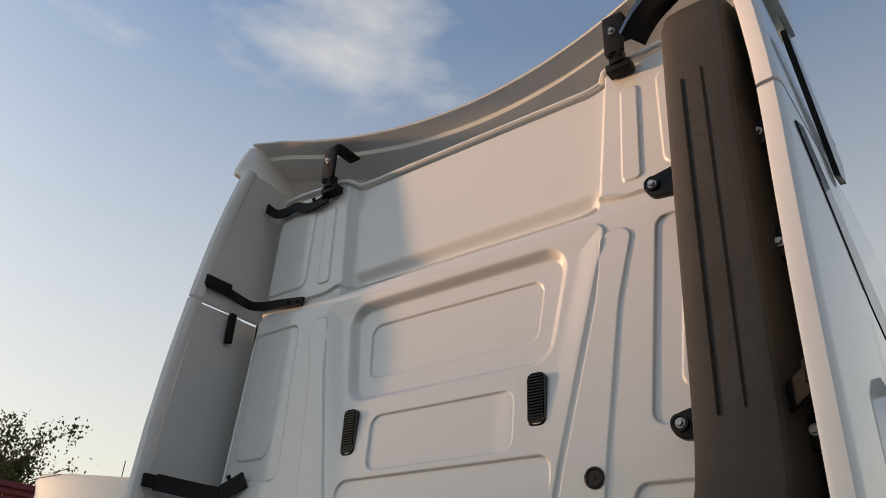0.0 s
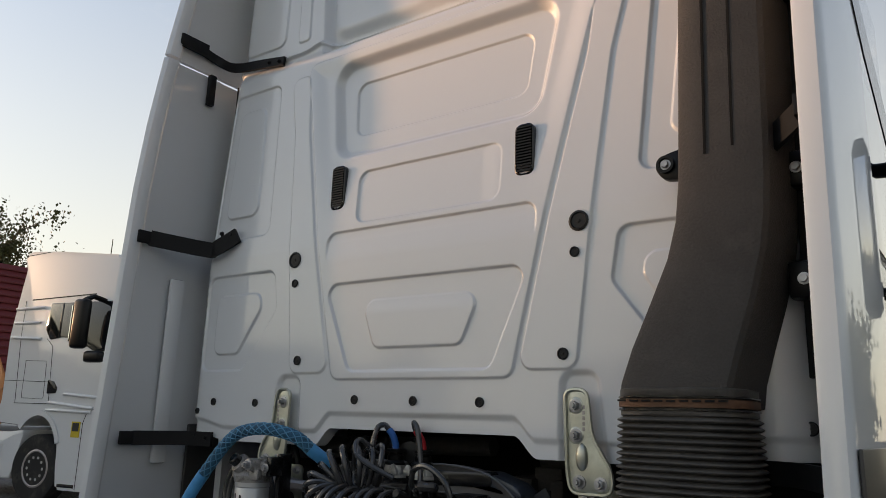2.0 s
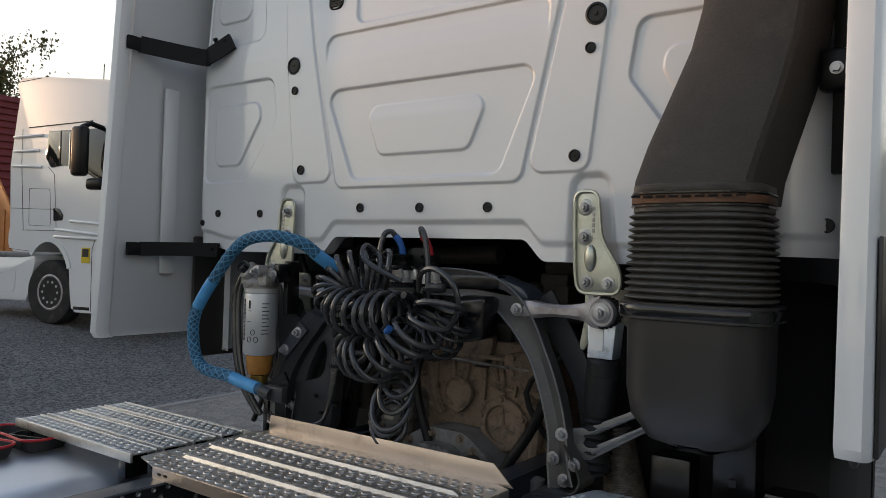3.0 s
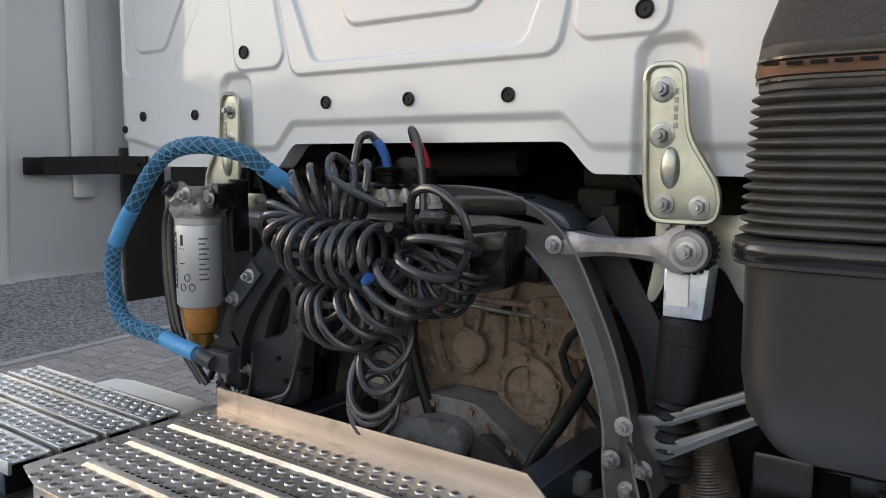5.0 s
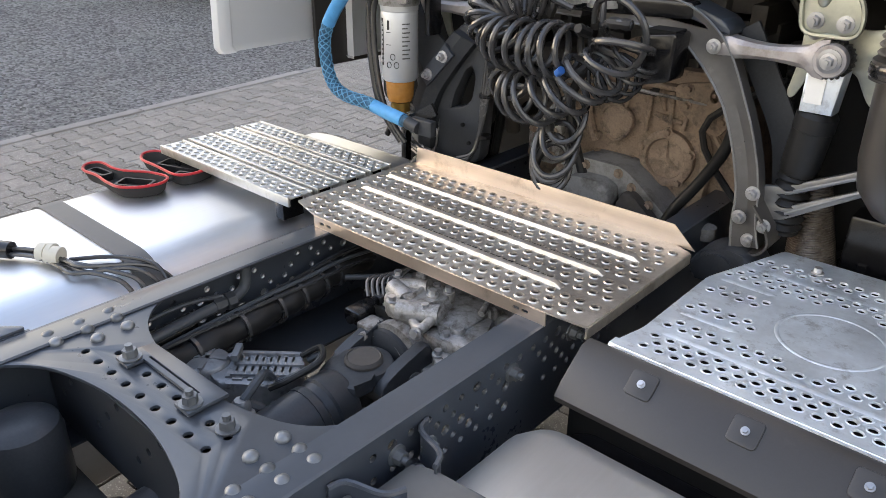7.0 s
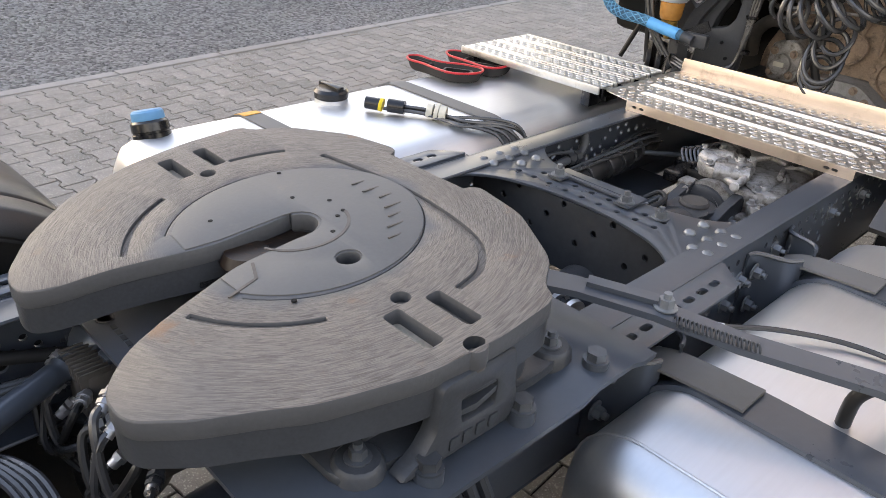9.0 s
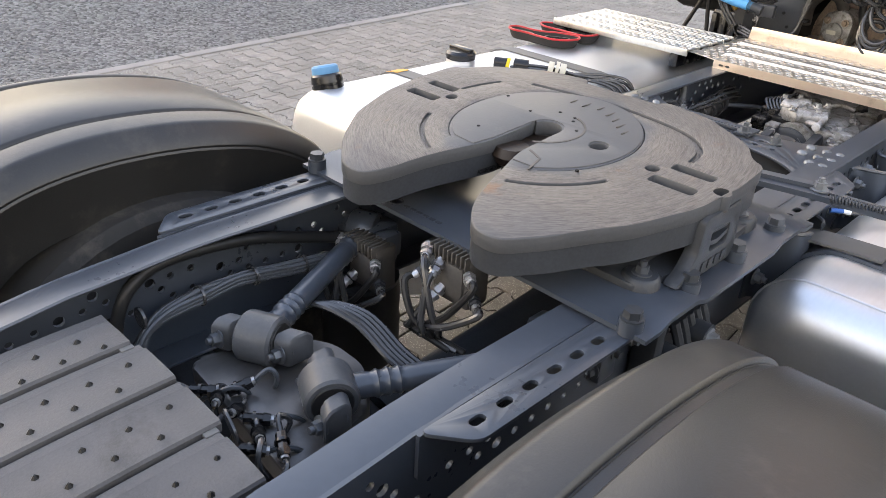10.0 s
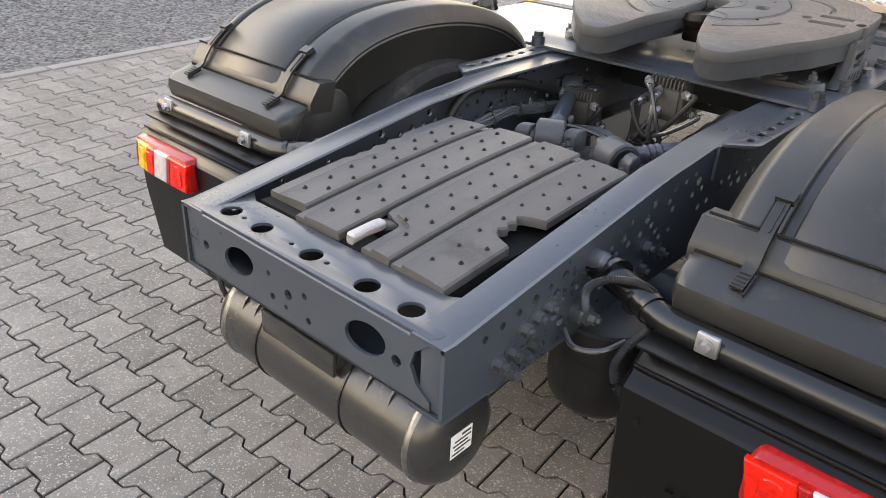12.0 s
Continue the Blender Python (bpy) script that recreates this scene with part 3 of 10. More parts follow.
# loose stones that stand out of the gravel
verts, faces = [], []
for i in range(9000):
    y = random.uniform(-3, 16)
    x = kerb_x(y) - 0.15 - abs(random.gauss(0, 3.4))
    r = random.uniform(0.007, 0.02)
    a, k = random.uniform(0, 3.1), len(verts)
    for dx, dy, dz in ((1, 0, 0), (0, 0.8, 0), (-0.9, 0, 0), (0, -0.9, 0), (0.1, 0, 0.75), (0, 0, -0.4)):
        dx, dy = dx * random.uniform(0.7, 1.1), dy * random.uniform(0.7, 1.1)
        verts.append((x + r * (dx * math.cos(a) - dy * math.sin(a)), y + r * (dx * math.sin(a) + dy * math.cos(a)), yard_z(x, y) + r * (dz + 0.15)))
    for t in ((0, 1, 4), (1, 2, 4), (2, 3, 4), (3, 0, 4)):
        faces.append(tuple(k + j for j in t))
me = bpy.data.meshes.new("gravel_stones")
me.from_pydata(verts, [], faces)
me.materials.append(M_GRAVEL)
tagged(new("gravel_stones", me), "loose crushed grey stones lying on the gravel", "gravel", kind="stuff")

# ---- more building blocks ----
def loft(bm, rings, caps=True):
    rows = [[bm.verts.new(p) for p in ring] for ring in rings]
    for a, b in zip(rows, rows[1:]):
        for k in range(len(a)):
            j = (k + 1) % len(a)
            bm.faces.new((a[k], a[j], b[j], b[k]))
    if caps:
        bm.faces.new(rows[0][::-1])
        bm.faces.new(rows[-1])
    return bm


def pad(cx, cy, hx, hy, r, n=5):
    """A rounded rectangle, the corner radius r."""
    out = []
    for q, (sx, sy) in enumerate(((1, 1), (-1, 1), (-1, -1), (1, -1))):
        for k in range(n + 1):
            a = math.pi / 2 * (q + k / n)
            out.append((cx + sx * (hx - r) + r * math.cos(a), cy + sy * (hy - r) + r * math.sin(a)))
    return out


def strap(bm, pts, wide, thick, up=(0, 0, 1)):
    """A flat bar along a line, its width along up."""
    pts, up, rings = [Vector(p) for p in pts], Vector(up), []
    for i, p in enumerate(pts):
        way = (pts[min(i + 1, len(pts) - 1)] - pts[max(i - 1, 0)]).normalized()
        side = way.cross(up).normalized() * thick / 2
        top = side.cross(way).normalized() * wide / 2
        rings.append([p + side + top, p - side + top, p - side - top, p + side - top])
    return loft(bm, rings)


def distance_to(px, pz, poly):
    """Signed distance to a polygon, negative within it."""
    best, inside = np.full(px.shape, 1e9), np.zeros(px.shape, bool)
    for (x0, z0), (x1, z1) in zip(poly, poly[1:] + poly[:1]):
        ex, ez = x1 - x0, z1 - z0
        s = np.clip(((px - x0) * ex + (pz - z0) * ez) / (ex * ex + ez * ez), 0, 1)
        best = np.minimum(best, np.hypot(px - x0 - s * ex, pz - z0 - s * ez))
        if z0 != z1:
            inside ^= ((z0 > pz) != (z1 > pz)) & (px < x0 + (pz - z0) / ez * ex)
    return np.where(inside, -best, best)


# ---- truck cab ----
cab = thing("truck_cab", (0, 5.2, 1.3), "white glossy sleeper cab of a tractor truck, seen from behind", "truck cab")


def wall_lean(z):
    """The upper part of the wall stands a little further forward."""
    return 0.065 * np.clip((z - 2.5) / 0.95, 0, 1) + 0.02 * ease(z, 3.40, 3.47) + 0.025 * np.clip(z - 3.47, 0, 1)


def wall_top(x):
    ax = np.abs(x)
    return 4.078 + 0.042 * ease(ax, 0.62, 0.78) + 0.02 * ease(ax, 0.8, 1.1) - 0.20 * np.clip((ax - 1.17) / 0.13, 0, 1) ** 2


def wall_foot(x):
    return 1.778 - 0.068 * ease(np.abs(x), 0.40, 0.49) + 0.03 * ease(np.abs(x), 1.0, 1.2)


def inset(poly, d):
    """A convex polygon moved inwards by d along all its edges."""
    turn = sum(a[0] * b[1] - b[0] * a[1] for a, b in zip(poly, poly[1:] + poly[:1]))
    lines = []
    for (x0, z0), (x1, z1) in zip(poly, poly[1:] + poly[:1]):
        k = math.hypot(x1 - x0, z1 - z0) * (1 if turn > 0 else -1)
        nx_, nz_ = -(z1 - z0) / k, (x1 - x0) / k
        lines.append((nx_, nz_, nx_ * x0 + nz_ * z0 + d))
    out = []
    for (a, b, c), (e, f, g) in zip(lines[-1:] + lines[:-1], lines):
        det = a * f - b * e
        out.append(((c * f - b * g) / det, (a * g - c * e) / det))
    return out


def pressed_wall(px, pz):
    """How far the pressed sheet stands back at each point."""
    d = np.zeros(px.shape)
    ax = np.abs(px)

    def area(poly, deep, wide, r=0.0, corner=0.045, at=px):
        return deep * ease(corner - distance_to(at, pz, inset(poly, r + corner)), -wide / 2, wide / 2)

    def area2(poly, deep, wide, r=0.0, corner=0.045):
        return area(poly, deep, wide, r, corner, ax)

    ledge = 3.474 + 0.022 * np.exp(-((ax - 0.68) / 0.06) ** 2)
    d += area([(-0.66, 3.44), (0.66, 3.44), (0.75, 4.5), (-0.75, 4.5)], 0.045, 0.035, 0, 0.02)
    d += 0.026 * ease(ledge + 0.105 - pz, 0.0, 0.075) * ease(pz, ledge - 0.008, ledge + 0.010) * ease(0.68 - ax, 0.0, 0.08)
    d -= 0.020 * np.exp(-((pz - ledge) / 0.011) ** 2) + 0.010 * ease(ledge - pz, -0.010, 0.010)
    slab = [(-0.715, 3.375), (0.715, 3.375), (0.40, 1.96), (-0.40, 1.96)]
    d -= area(slab, 0.008, 0.009)
    d += 0.014 * ease(pz, 2.45, 3.15) * ease(3.44 - pz, 0.0, 0.07) * ease(-distance_to(px, pz, slab), 0.0, 0.10)
    d += area([(-0.578, 3.345), (0.578, 3.345), (0.495, 2.852), (-0.495, 2.852)], 0.030, 0.040, 0.028, 0.085)
    d += area([(-0.455, 3.240), (0.455, 3.240), (0.425, 2.955), (-0.425, 2.955)], 0.008, 0.009, 0.018, 0.05)
    d += area([(-0.345, 2.802), (0.352, 2.802), (0.352, 2.56), (-0.335, 2.56)], 0.008, 0.008, 0.012) * (1 - 0.75 * ease(px, 0.25, 0.34))
    d += area([(-0.48, 2.555), (0.50, 2.555), (0.50, 2.40), (-0.48, 2.40)], 0.009, 0.009, 0.012) * ease(pz, 2.42, 2.52)
    d += area([(-0.480, 2.343), (0.480, 2.343), (0.325, 1.978), (-0.325, 1.978)], 0.010, 0.009, 0.012)
    d -= area([(-0.285, 2.27), (0.295, 2.27), (0.205, 2.06), (-0.205, 2.06)], 0.008, 0.008, 0.014) * (1 - 0.7 * ease(pz, 2.20, 2.26))
    d -= area2([(0.715, 3.335), (0.795, 3.335), (0.64, 1.975), (0.41, 1.975)], 0.007, 0.008, 0.01)
    d += area2([(0.885, 3.345), (1.24, 3.345), (1.24, 2.575), (0.825, 2.575)], 0.009, 0.009, 0.015)
    d -= area2([(0.975, 3.25), (1.17, 3.25), (1.17, 2.68), (0.925, 2.68)], 0.008, 0.008, 0.014)
    d += area2([(0.765, 2.435), (1.22, 2.435), (1.22, 1.99), (0.93, 1.99), (0.735, 2.25)], 0.010, 0.009, 0.013)
    d -= area2([(0.845, 2.345), (1.15, 2.345), (1.15, 2.06), (0.97, 2.06), (0.835, 2.26)], 0.008, 0.008, 0.013)
    d -= area2([(0.785, 3.985), (0.868, 3.985), (0.852, 3.535), (0.765, 3.535)], 0.007, 0.008, 0.006, 0.02)
    d -= area2([(0.925, 4.02), (1.24, 4.02), (1.24, 3.545), (0.925, 3.545)], 0.007, 0.008, 0.014)
    d += area2([(0.57, 1.985), (0.705, 1.985), (0.76, 1.5), (0.55, 1.5)], 0.016, 0.024, 0.01, 0.04)
    d += 0.012 * ease(wall_foot(px) + 0.055 - pz, -0.012, 0.012)
    d += 0.10 * np.clip((ax - 1.19) / 0.11, 0, 1) ** 2
    d += 0.05 * np.clip((pz - wall_top(px) + 0.03) / 0.03, 0, 1) ** 2
    return d + wall_lean(pz)


nx, nz = 760, 680
gx, gs = np.meshgrid(np.linspace(-1.30, 1.30, nx), np.linspace(0, 1, nz), indexing="ij")
gz = wall_foot(gx) + (wall_top(gx) - wall_foot(gx)) * gs
gy = 4.25 + pressed_wall(gx, gz)
verts = np.stack([gx, gy, gz], -1).reshape(-1, 3)
ids = np.arange(nx * nz).reshape(nx, nz)
faces = np.stack([ids[:-1, :-1], ids[1:, :-1], ids[1:, 1:], ids[:-1, 1:]], -1).reshape(-1, 4)
rim = np.concatenate([ids[:, 0], ids[-1, 1:], ids[-2::-1, -1], ids[0, -2:0:-1]])
back = verts[rim] + np.array((0, 0.06, 0))
base = len(verts)
skirt = [(int(rim[i]), int(rim[(i + 1) % len(rim)]), base + (i + 1) % len(rim), base + i) for i in range(len(rim))]
me = bpy.data.meshes.new("rear_wall")
me.from_pydata(np.concatenate([verts, back]).tolist(), [], faces.tolist() + skirt)
me.polygons.foreach_set("use_smooth", [True] * len(me.polygons))
me.set_sharp_from_angle(angle=radians(50))
me.materials.append(M_WHITE)
attach(new("rear_wall", me), cab)

bm = fresh()
lip_line = []
for x in np.linspace(-1.27, 1.27, 80):
    z = float(wall_top(np.array([x]))[0])
    lip_line.append((x, 4.243 + float(pressed_wall(np.array([x]), np.array([z - 0.035]))[0]), z + 0.002))
sweep(bm, lip_line, 0.013, 8)
part("roof_lip", bm, M_WHITE, cab)
bm = fresh()
for s in (-1, 1):
    box(bm, s * 1.30, s * 1.33, 4.47, 6.5, 1.25, 4.0, 0.01)
box(bm, -1.3, 1.3, 4.4, 6.5, 1.86, 1.9)
box(bm, -1.3, 1.3, 6.45, 6.5, 1.1, 4.0)
part("body_shell", bm, M_WHITE, cab)
for s in (-1, 1):
    bm = fresh()
    box(bm, *sorted((s * 1.331, s * 1.352)), 4.30, 6.45, 1.22, 1.772, 0.008)
    part("lower_flank_panel", bm, M_COVER, cab, "dark grey plastic lower flank panel")
bm = fresh()
box(bm, -1.25, 1.25, 4.43, 6.4, 3.98, 4.06, 0.02)
part("roof", bm, M_WHITE, cab)


def spoiler_edge(x):
    """Rear edge of the roof spoiler: bowed forward and dipping in the middle."""
    return 4.425 - 0.25 * (x / 1.36) ** 2, 4.365 + 0.095 * x * x - 0.16 * max(0, abs(x) - 1.2)


def spoiler_ring(x):
    """Across the spoiler, from its crest over the rear edge and along the stepped soffit to the wall."""
    y, z = spoiler_edge(x)
    top = float(wall_top(np.array([min(abs(x), 1.2)]))[0])
    wy = 4.25 + float(wall_lean(np.array([top]))) + 0.055
    return [(x, y + 1.2, z - 0.42), (x, y + 0.5, z - 0.03), (x, y + 0.06, z + 0.006), (x, y + 0.008, z + 0.003), (x, y, z - 0.004), (x, y + 0.004, z - 0.013),
            (x, y + 0.095, z - 0.038), (x, y + 0.100, z - 0.042), (x, y + 0.104, z - 0.066), (x, y + 0.110, z - 0.070), (x, y + 0.28, z - 0.115), (x, max(y, wy) + 0.33, top - 0.01), (x, y + 0.8, top - 0.05)]


bm = fresh()
loft(bm, [spoiler_ring(x) for x in np.linspace(-1.375, 1.375, 61)])
part("roof_spoiler", bm, M_WHITE, cab, angle=30)
for s in (-1, 1):
    bm = fresh()
    loft(bm, [[(s * a, b, z) for a, b in ((1.398, 4.75), (1.398, y + 0.03), (1.388, y), (1.368, y + 0.006), (1.345, y + 0.045), (1.352, 4.75))] for z, y in ((4.262, 4.095), (4.30, 4.098), (4.40, 4.13), (4.485, 4.166))])
    part("spoiler_end", bm, M_WHITE, cab)


def fairing_rear(z):
    return 3.845 + 0.075 * (z - 1.35) / 1.6 + 0.075 * max(0, z - 2.95) + 0.06 * max(0, z - 3.9)


def fairing_ring(s, z, foot=0.0):
    y, x = fairing_rear(z) + foot, 1.385 - 0.085 * max(0, z - 3.3) ** 2
    w = 0.045 if s > 0 else 0.020
    pts = [(x + w, 4.62), (x + w - 0.002, y + 0.04), (x + w - 0.008, y + 0.010), (x + w - 0.018, y), (x - 0.012, y + 0.004), (x - 0.024, y + 0.010), (x - 0.027, y + 0.024), (x - 0.025, y + 0.062), (x - 0.022, y + 0.066), (x - 0.004, y + 0.082), (x - 0.001, y + 0.086), (x - 0.004, 4.30), (x + 0.006, 4.33), (x + 0.004, 4.62)]
    return [(s * a, b, z) for a, b in pts]


BOLT_DARK = bolt_mesh("bolt", M_BRACKET, 0.008, False)
bracket_bars = (((1.365, 4.175, 4.165), (1.345, 4.30, 4.15), (1.25, 4.318, 4.075), (1.16, 4.318, 4.055), (1.08, 4.318, 4.062), (0.98, 4.322, 4.025), (0.84, 4.322, 4.04)),
                ((1.352, 4.10, 3.585), (1.35, 4.265, 3.555), (1.25, 4.295, 3.505), (1.05, 4.30, 3.475), (0.90, 4.302, 3.452)),
                ((1.352, 4.005, 2.58), (1.18, 4.19, 2.545), (1.13, 4.20, 2.55), (1.03, 4.232, 2.605)),
                ((1.352, 4.035, 1.708), (1.24, 4.20, 1.712), (1.08, 4.235, 1.712)))
for s in (-1, 1):
    fairing = thing("side_fairing", (s * 1.38, 4.05, 1.35), "white glossy cab side fairing with black steel brackets", "fairing", "side fairings")
    bm = fresh()
    loft(bm, [fairing_ring(s, z, 0.02 if z < 1.36 else 0) for z in (1.335, 1.36, 1.6, 1.9, 2.2, 2.5, 2.8, 3.1, 3.3, 3.465)])
    part("lower_panel", bm, M_WHITE, fairing)
    bm = fresh()
    loft(bm, [fairing_ring(s, z) for z in (3.482, 3.6, 3.8, 4.0, 4.12, 4.20, 4.27)])
    part("upper_panel", bm, M_WHITE, fairing)
    bm = fresh()
    box(bm, *sorted((s * 1.352, s * 1.374)), 4.14, 4.215, 1.6, 2.42, 0.01)
    part("stiffening_rib", bm, M_WHITE, fairing)
    if s > 0:
        bm = fresh()
        box(bm, 1.4285, 1.438, 3.885, 4.62, 1.34, 1.785, 0.004)
        part("lower_skirt", bm, M_COVER, fairing, "dark grey plastic lower skirt")
    for i, pts in enumerate(bracket_bars):
        if s > 0:
            pts = [p for p in pts if p[0] > 1.02] + [(1.03, 4.225, pts[-1][2])]
        bm = fresh()
        strap(bm, [(s * x, y, z) for x, y, z in rounded(pts, 4)], (0.05, 0.045, 0.07, 0.06)[i], 0.014)
        x, y, z = pts[0]
        box(bm, *sorted((s * (x - 0.008), s * (x + 0.01))), y - 0.06, y + 0.05, z - 0.028, z + 0.028, 0.004)
        br = part("bracket", bm, M_BRACKET, fairing, "bent black steel bracket")
        x, y, z = pts[-1]
        for k in (0.03, 0.10):
            bolt((s * (x + k), y - 0.008, z + 0.015 * k / 0.1), (0, -1, 0), br, BOLT_DARK)
        if i == 1:
            bm = fresh()
            box(bm, *sorted((s * 1.345, s * 1.372)), 4.225, 4.262, 3.31, 3.47, 0.005)
            part("bracket_tab", bm, M_BRACKET, fairing)
            bm = fresh()
            box(bm, *sorted((s * 1.345, s * 1.358)), 4.05, 4.20, 3.545, 3.615, 0.004)
            part("bracket_tab", bm, M_BRACKET, fairing)

# black strips drawn as the shade in the gaps between the wall and the fairings
for s in (-1, 1):
    bm = fresh()
    box(bm, *sorted((s * 1.301, s * 1.307)), 4.36, 4.39, 1.80, 3.44, 0.002)
    part("edge_seal", bm, M_SEAL, cab, "black strip drawn as the dark gap beside the wall")

# grilles, plugs and holes of the rear wall
for s in (-1, 1):
    bm = fresh()
    gy_ = 4.250
    loft(bm, [[(x, y, z) for x, z in pad(s * 0.437, 2.737, w, h, 0.024)] for w, h, y in ((0.037, 0.093, gy_ + 0.02), (0.037, 0.093, gy_ - 0.006), (0.032, 0.088, gy_ - 0.009), (0.030, 0.086, gy_ - 0.002))])
    grille = part("vent_grille", bm, M_BLACK, cab, "black slatted cab vent")
    for k in range(16):
        bm = fresh()
        box(bm, s * 0.437 - 0.029, s * 0.437 + 0.029, gy_ - 0.012, gy_, 2.657 + k * 0.0105, 2.6625 + k * 0.0105)
        part("slat", bm, M_PLASTIC, grille)


def wall_y(x, z):
    return 4.25 + float(pressed_wall(np.array([x]), np.array([z]))[0])


for x, z, r in ((0.645, 2.452, 0.034), (-0.645, 2.452, 0.034), (0.63, 2.352, 0.017), (-0.635, 2.352, 0.017), (0.588, 2.032, 0.019), (-0.588, 2.036, 0.019),
                (-0.276, 1.885, 0.017), (0, 1.883, 0.017), (0.279, 1.881, 0.017), (-0.826, 1.868, 0.016), (-1.095, 1.87, 0.016), (-1.2, 1.83, 0.013), (0.826, 1.868, 0.016), (1.27, 1.825, 0.019)):
    bm = fresh()
    lathe(bm, [(r, 0), (r, 0.004), (r * 0.8, 0.006), (r * 0.72, 0.002), (r * 0.2, 0.002), (r * 0.15, 0.005)], aim((x, wall_y(x, z) - 0.001, z), (0, -1, 0)), 20)
    part("plug", bm, M_RUBBER, cab, "black rubber plug")

# roof catches
for s in (-1, 1):
    bm = fresh()
    box(bm, s * 0.81 - 0.042, s * 0.81 + 0.042, 4.262, 4.285, 4.115, 4.315, 0.008)
    box(bm, s * 0.81 - 0.052, s * 0.81 + 0.052, 4.285, 4.345, 4.045, 4.085, 0.006)
    box(bm, s * 0.81 - 0.030, s * 0.81 + 0.030, 4.272, 4.32, 4.07, 4.14, 0.008)
    strap(bm, rounded([(s * 0.81, 4.272, 4.30), (s * 0.81, 4.285, 4.328), (s * 0.81, 4.33, 4.338), (s * 0.81, 4.45, 4.335)], 4), 0.075, 0.010, (1, 0, 0))
    catch = part("roof_catch", bm, M_BRACKET, cab, "black steel roof spoiler catch")
    bolt((s * 0.81, 4.262, 4.225), (0, -1, 0), catch, BOLT_S)
    bm = fresh()
    box(bm, s * 0.81 - 0.006, s * 0.81 + 0.006, 4.2605, 4.2615, 4.185, 4.265)
    part("adjusting_slot", bm, M_VOID, catch)
    for k in (-0.022, 0.022):
        bolt((s * 0.81 + k, 4.270, 4.105), (0, -1, 0), catch, BOLT_DARK)

# hinge brackets that carry the cab
for s in (-1, 1):
    outline = soft_poly([(s * 0.600, 1.922), (s * 0.674, 1.922), (s * 0.688, 1.785), (s * 0.752, 1.685), (s * 0.748, 1.622), (s * 0.618, 1.622), (s * 0.607, 1.68)], 0.03)
    bm = plate(outline, [], 0.008, Matrix.Translation((0, 4.224, 0)) @ FACE_Y, 0.002)
    ring = [(x, 4.218, z) for x, z in outline]
    sweep(bm, ring + ring[:1], 0.006, 6)
    ball(bm, (s * 0.655, 4.220, 1.725), 0.03, (0.65, 0.45, 1.35))
    for ex, ez in ((0.636, 1.874), (0.636, 1.787)):
        lathe(bm, [(0.026, 0), (0.022, 0.003), (0.012, 0.003)], aim((s * ex, 4.2205, ez), (0, -1, 0)), 20)
    hinge = part("cab_hinge", bm, M_ZINC, cab, "yellow-zinc plated hinge bracket with stamped marks")
    for x, z in ((0.636, 1.874), (0.637, 1.787), (0.646, 1.654), (0.714, 1.652)):
        bolt((s * x, 4.219, z), (0, -1, 0), hinge, BOLT)
    bm = fresh()
    for k in range(5):
        box(bm, s * 0.662 - 0.004, s * 0.662 + 0.004, 4.2185, 4.2205, 1.80 + k * 0.016, 1.811 + k * 0.016)
    part("stamped_marks", bm, M_CAST_AL, hinge)

# cab flank towards the road: window, strip, mirrors
bm = fresh()
prism(bm, [(4.75, 2.55), (6.1, 2.55), (6.1, 3.3), (4.95, 3.3)], yz, 1.325, 1.345, 0.008)
part("side_window", bm, M_GLASS, cab, "dark glossy side window")
bm = fresh()
prism(bm, [(4.55, 2.30), (6.3, 2.15), (6.3, 2.5), (4.65, 2.5)], yz, 1.326, 1.342, 0.006)
part("black_flank_strip", bm, M_SEAL, cab)
bm = fresh()
prism(bm, [(4.06, 3.36), (4.16, 3.40), (4.92, 3.13), (5.9, 2.80), (5.9, 2.62), (4.70, 3.02)], yz, 1.4285, 1.434, 0.002)
part("flank_stripe", bm, M_SEAL, cab, "glossy black stripe on the flank")
bm = fresh()
loft(bm, [[(1.4285 + 0.020 * k, y, z) for y, z in ((4.16, 3.79), (4.22, 3.80), (4.75, 3.60), (4.72, 3.50), (4.62, 3.48))] for k in (0, 1)])
part("roof_deflector", bm, M_SEAL, cab, "glossy black roof side deflector")
mirror = thing("wing_mirror", (1.35, 6.1, 2.3), "large black wing mirror on two arms", "mirror")
for z in (2.45, 3.05):
    bm = fresh()
    sweep(bm, rounded([(1.33, 6.1, z), (1.50, 6.02, z + 0.02), (1.66, 5.95, z)], 4), 0.035, 10)
    part("mirror_arm", bm, M_PLASTIC, mirror)
bm = fresh()
loft(bm, [[(x, y, z) for x, y in pad(1.72, 5.97, 0.13 * k, 0.07 * k, 0.03 * k)] for z, k in ((2.34, 0.6), (2.38, 1), (3.12, 1), (3.18, 0.6))])
part("mirror_shell", bm, M_PLASTIC, mirror)
bm = fresh()
box(bm, 1.62, 1.82, 5.892, 5.899, 2.42, 3.08, 0.002)
part("mirror_glass", bm, M_MIRROR, mirror)

# ---- air intake duct on the back of the cab ----
duct = thing("air_intake", (1.02, 4.14, 1.2), "tall dusty black plastic air intake duct with rubber bellows", "air intake")
STACK = ((3.97, 1.085, 1.322, 0.02), (3.9, 1.072, 1.324, 0), (3.3, 1.05, 1.308, 0), (2.8, 1.034, 1.300, 0), (2.47, 1.022, 1.293, 0), (2.36, 1.010, 1.287, 0), (2.26, 0.984, 1.273, 0), (2.14, 0.934, 1.243, -0.005),
         (2.02, 0.882, 1.206, -0.01), (1.93, 0.851, 1.180, -0.012), (1.87, 0.842, 1.172, -0.012))


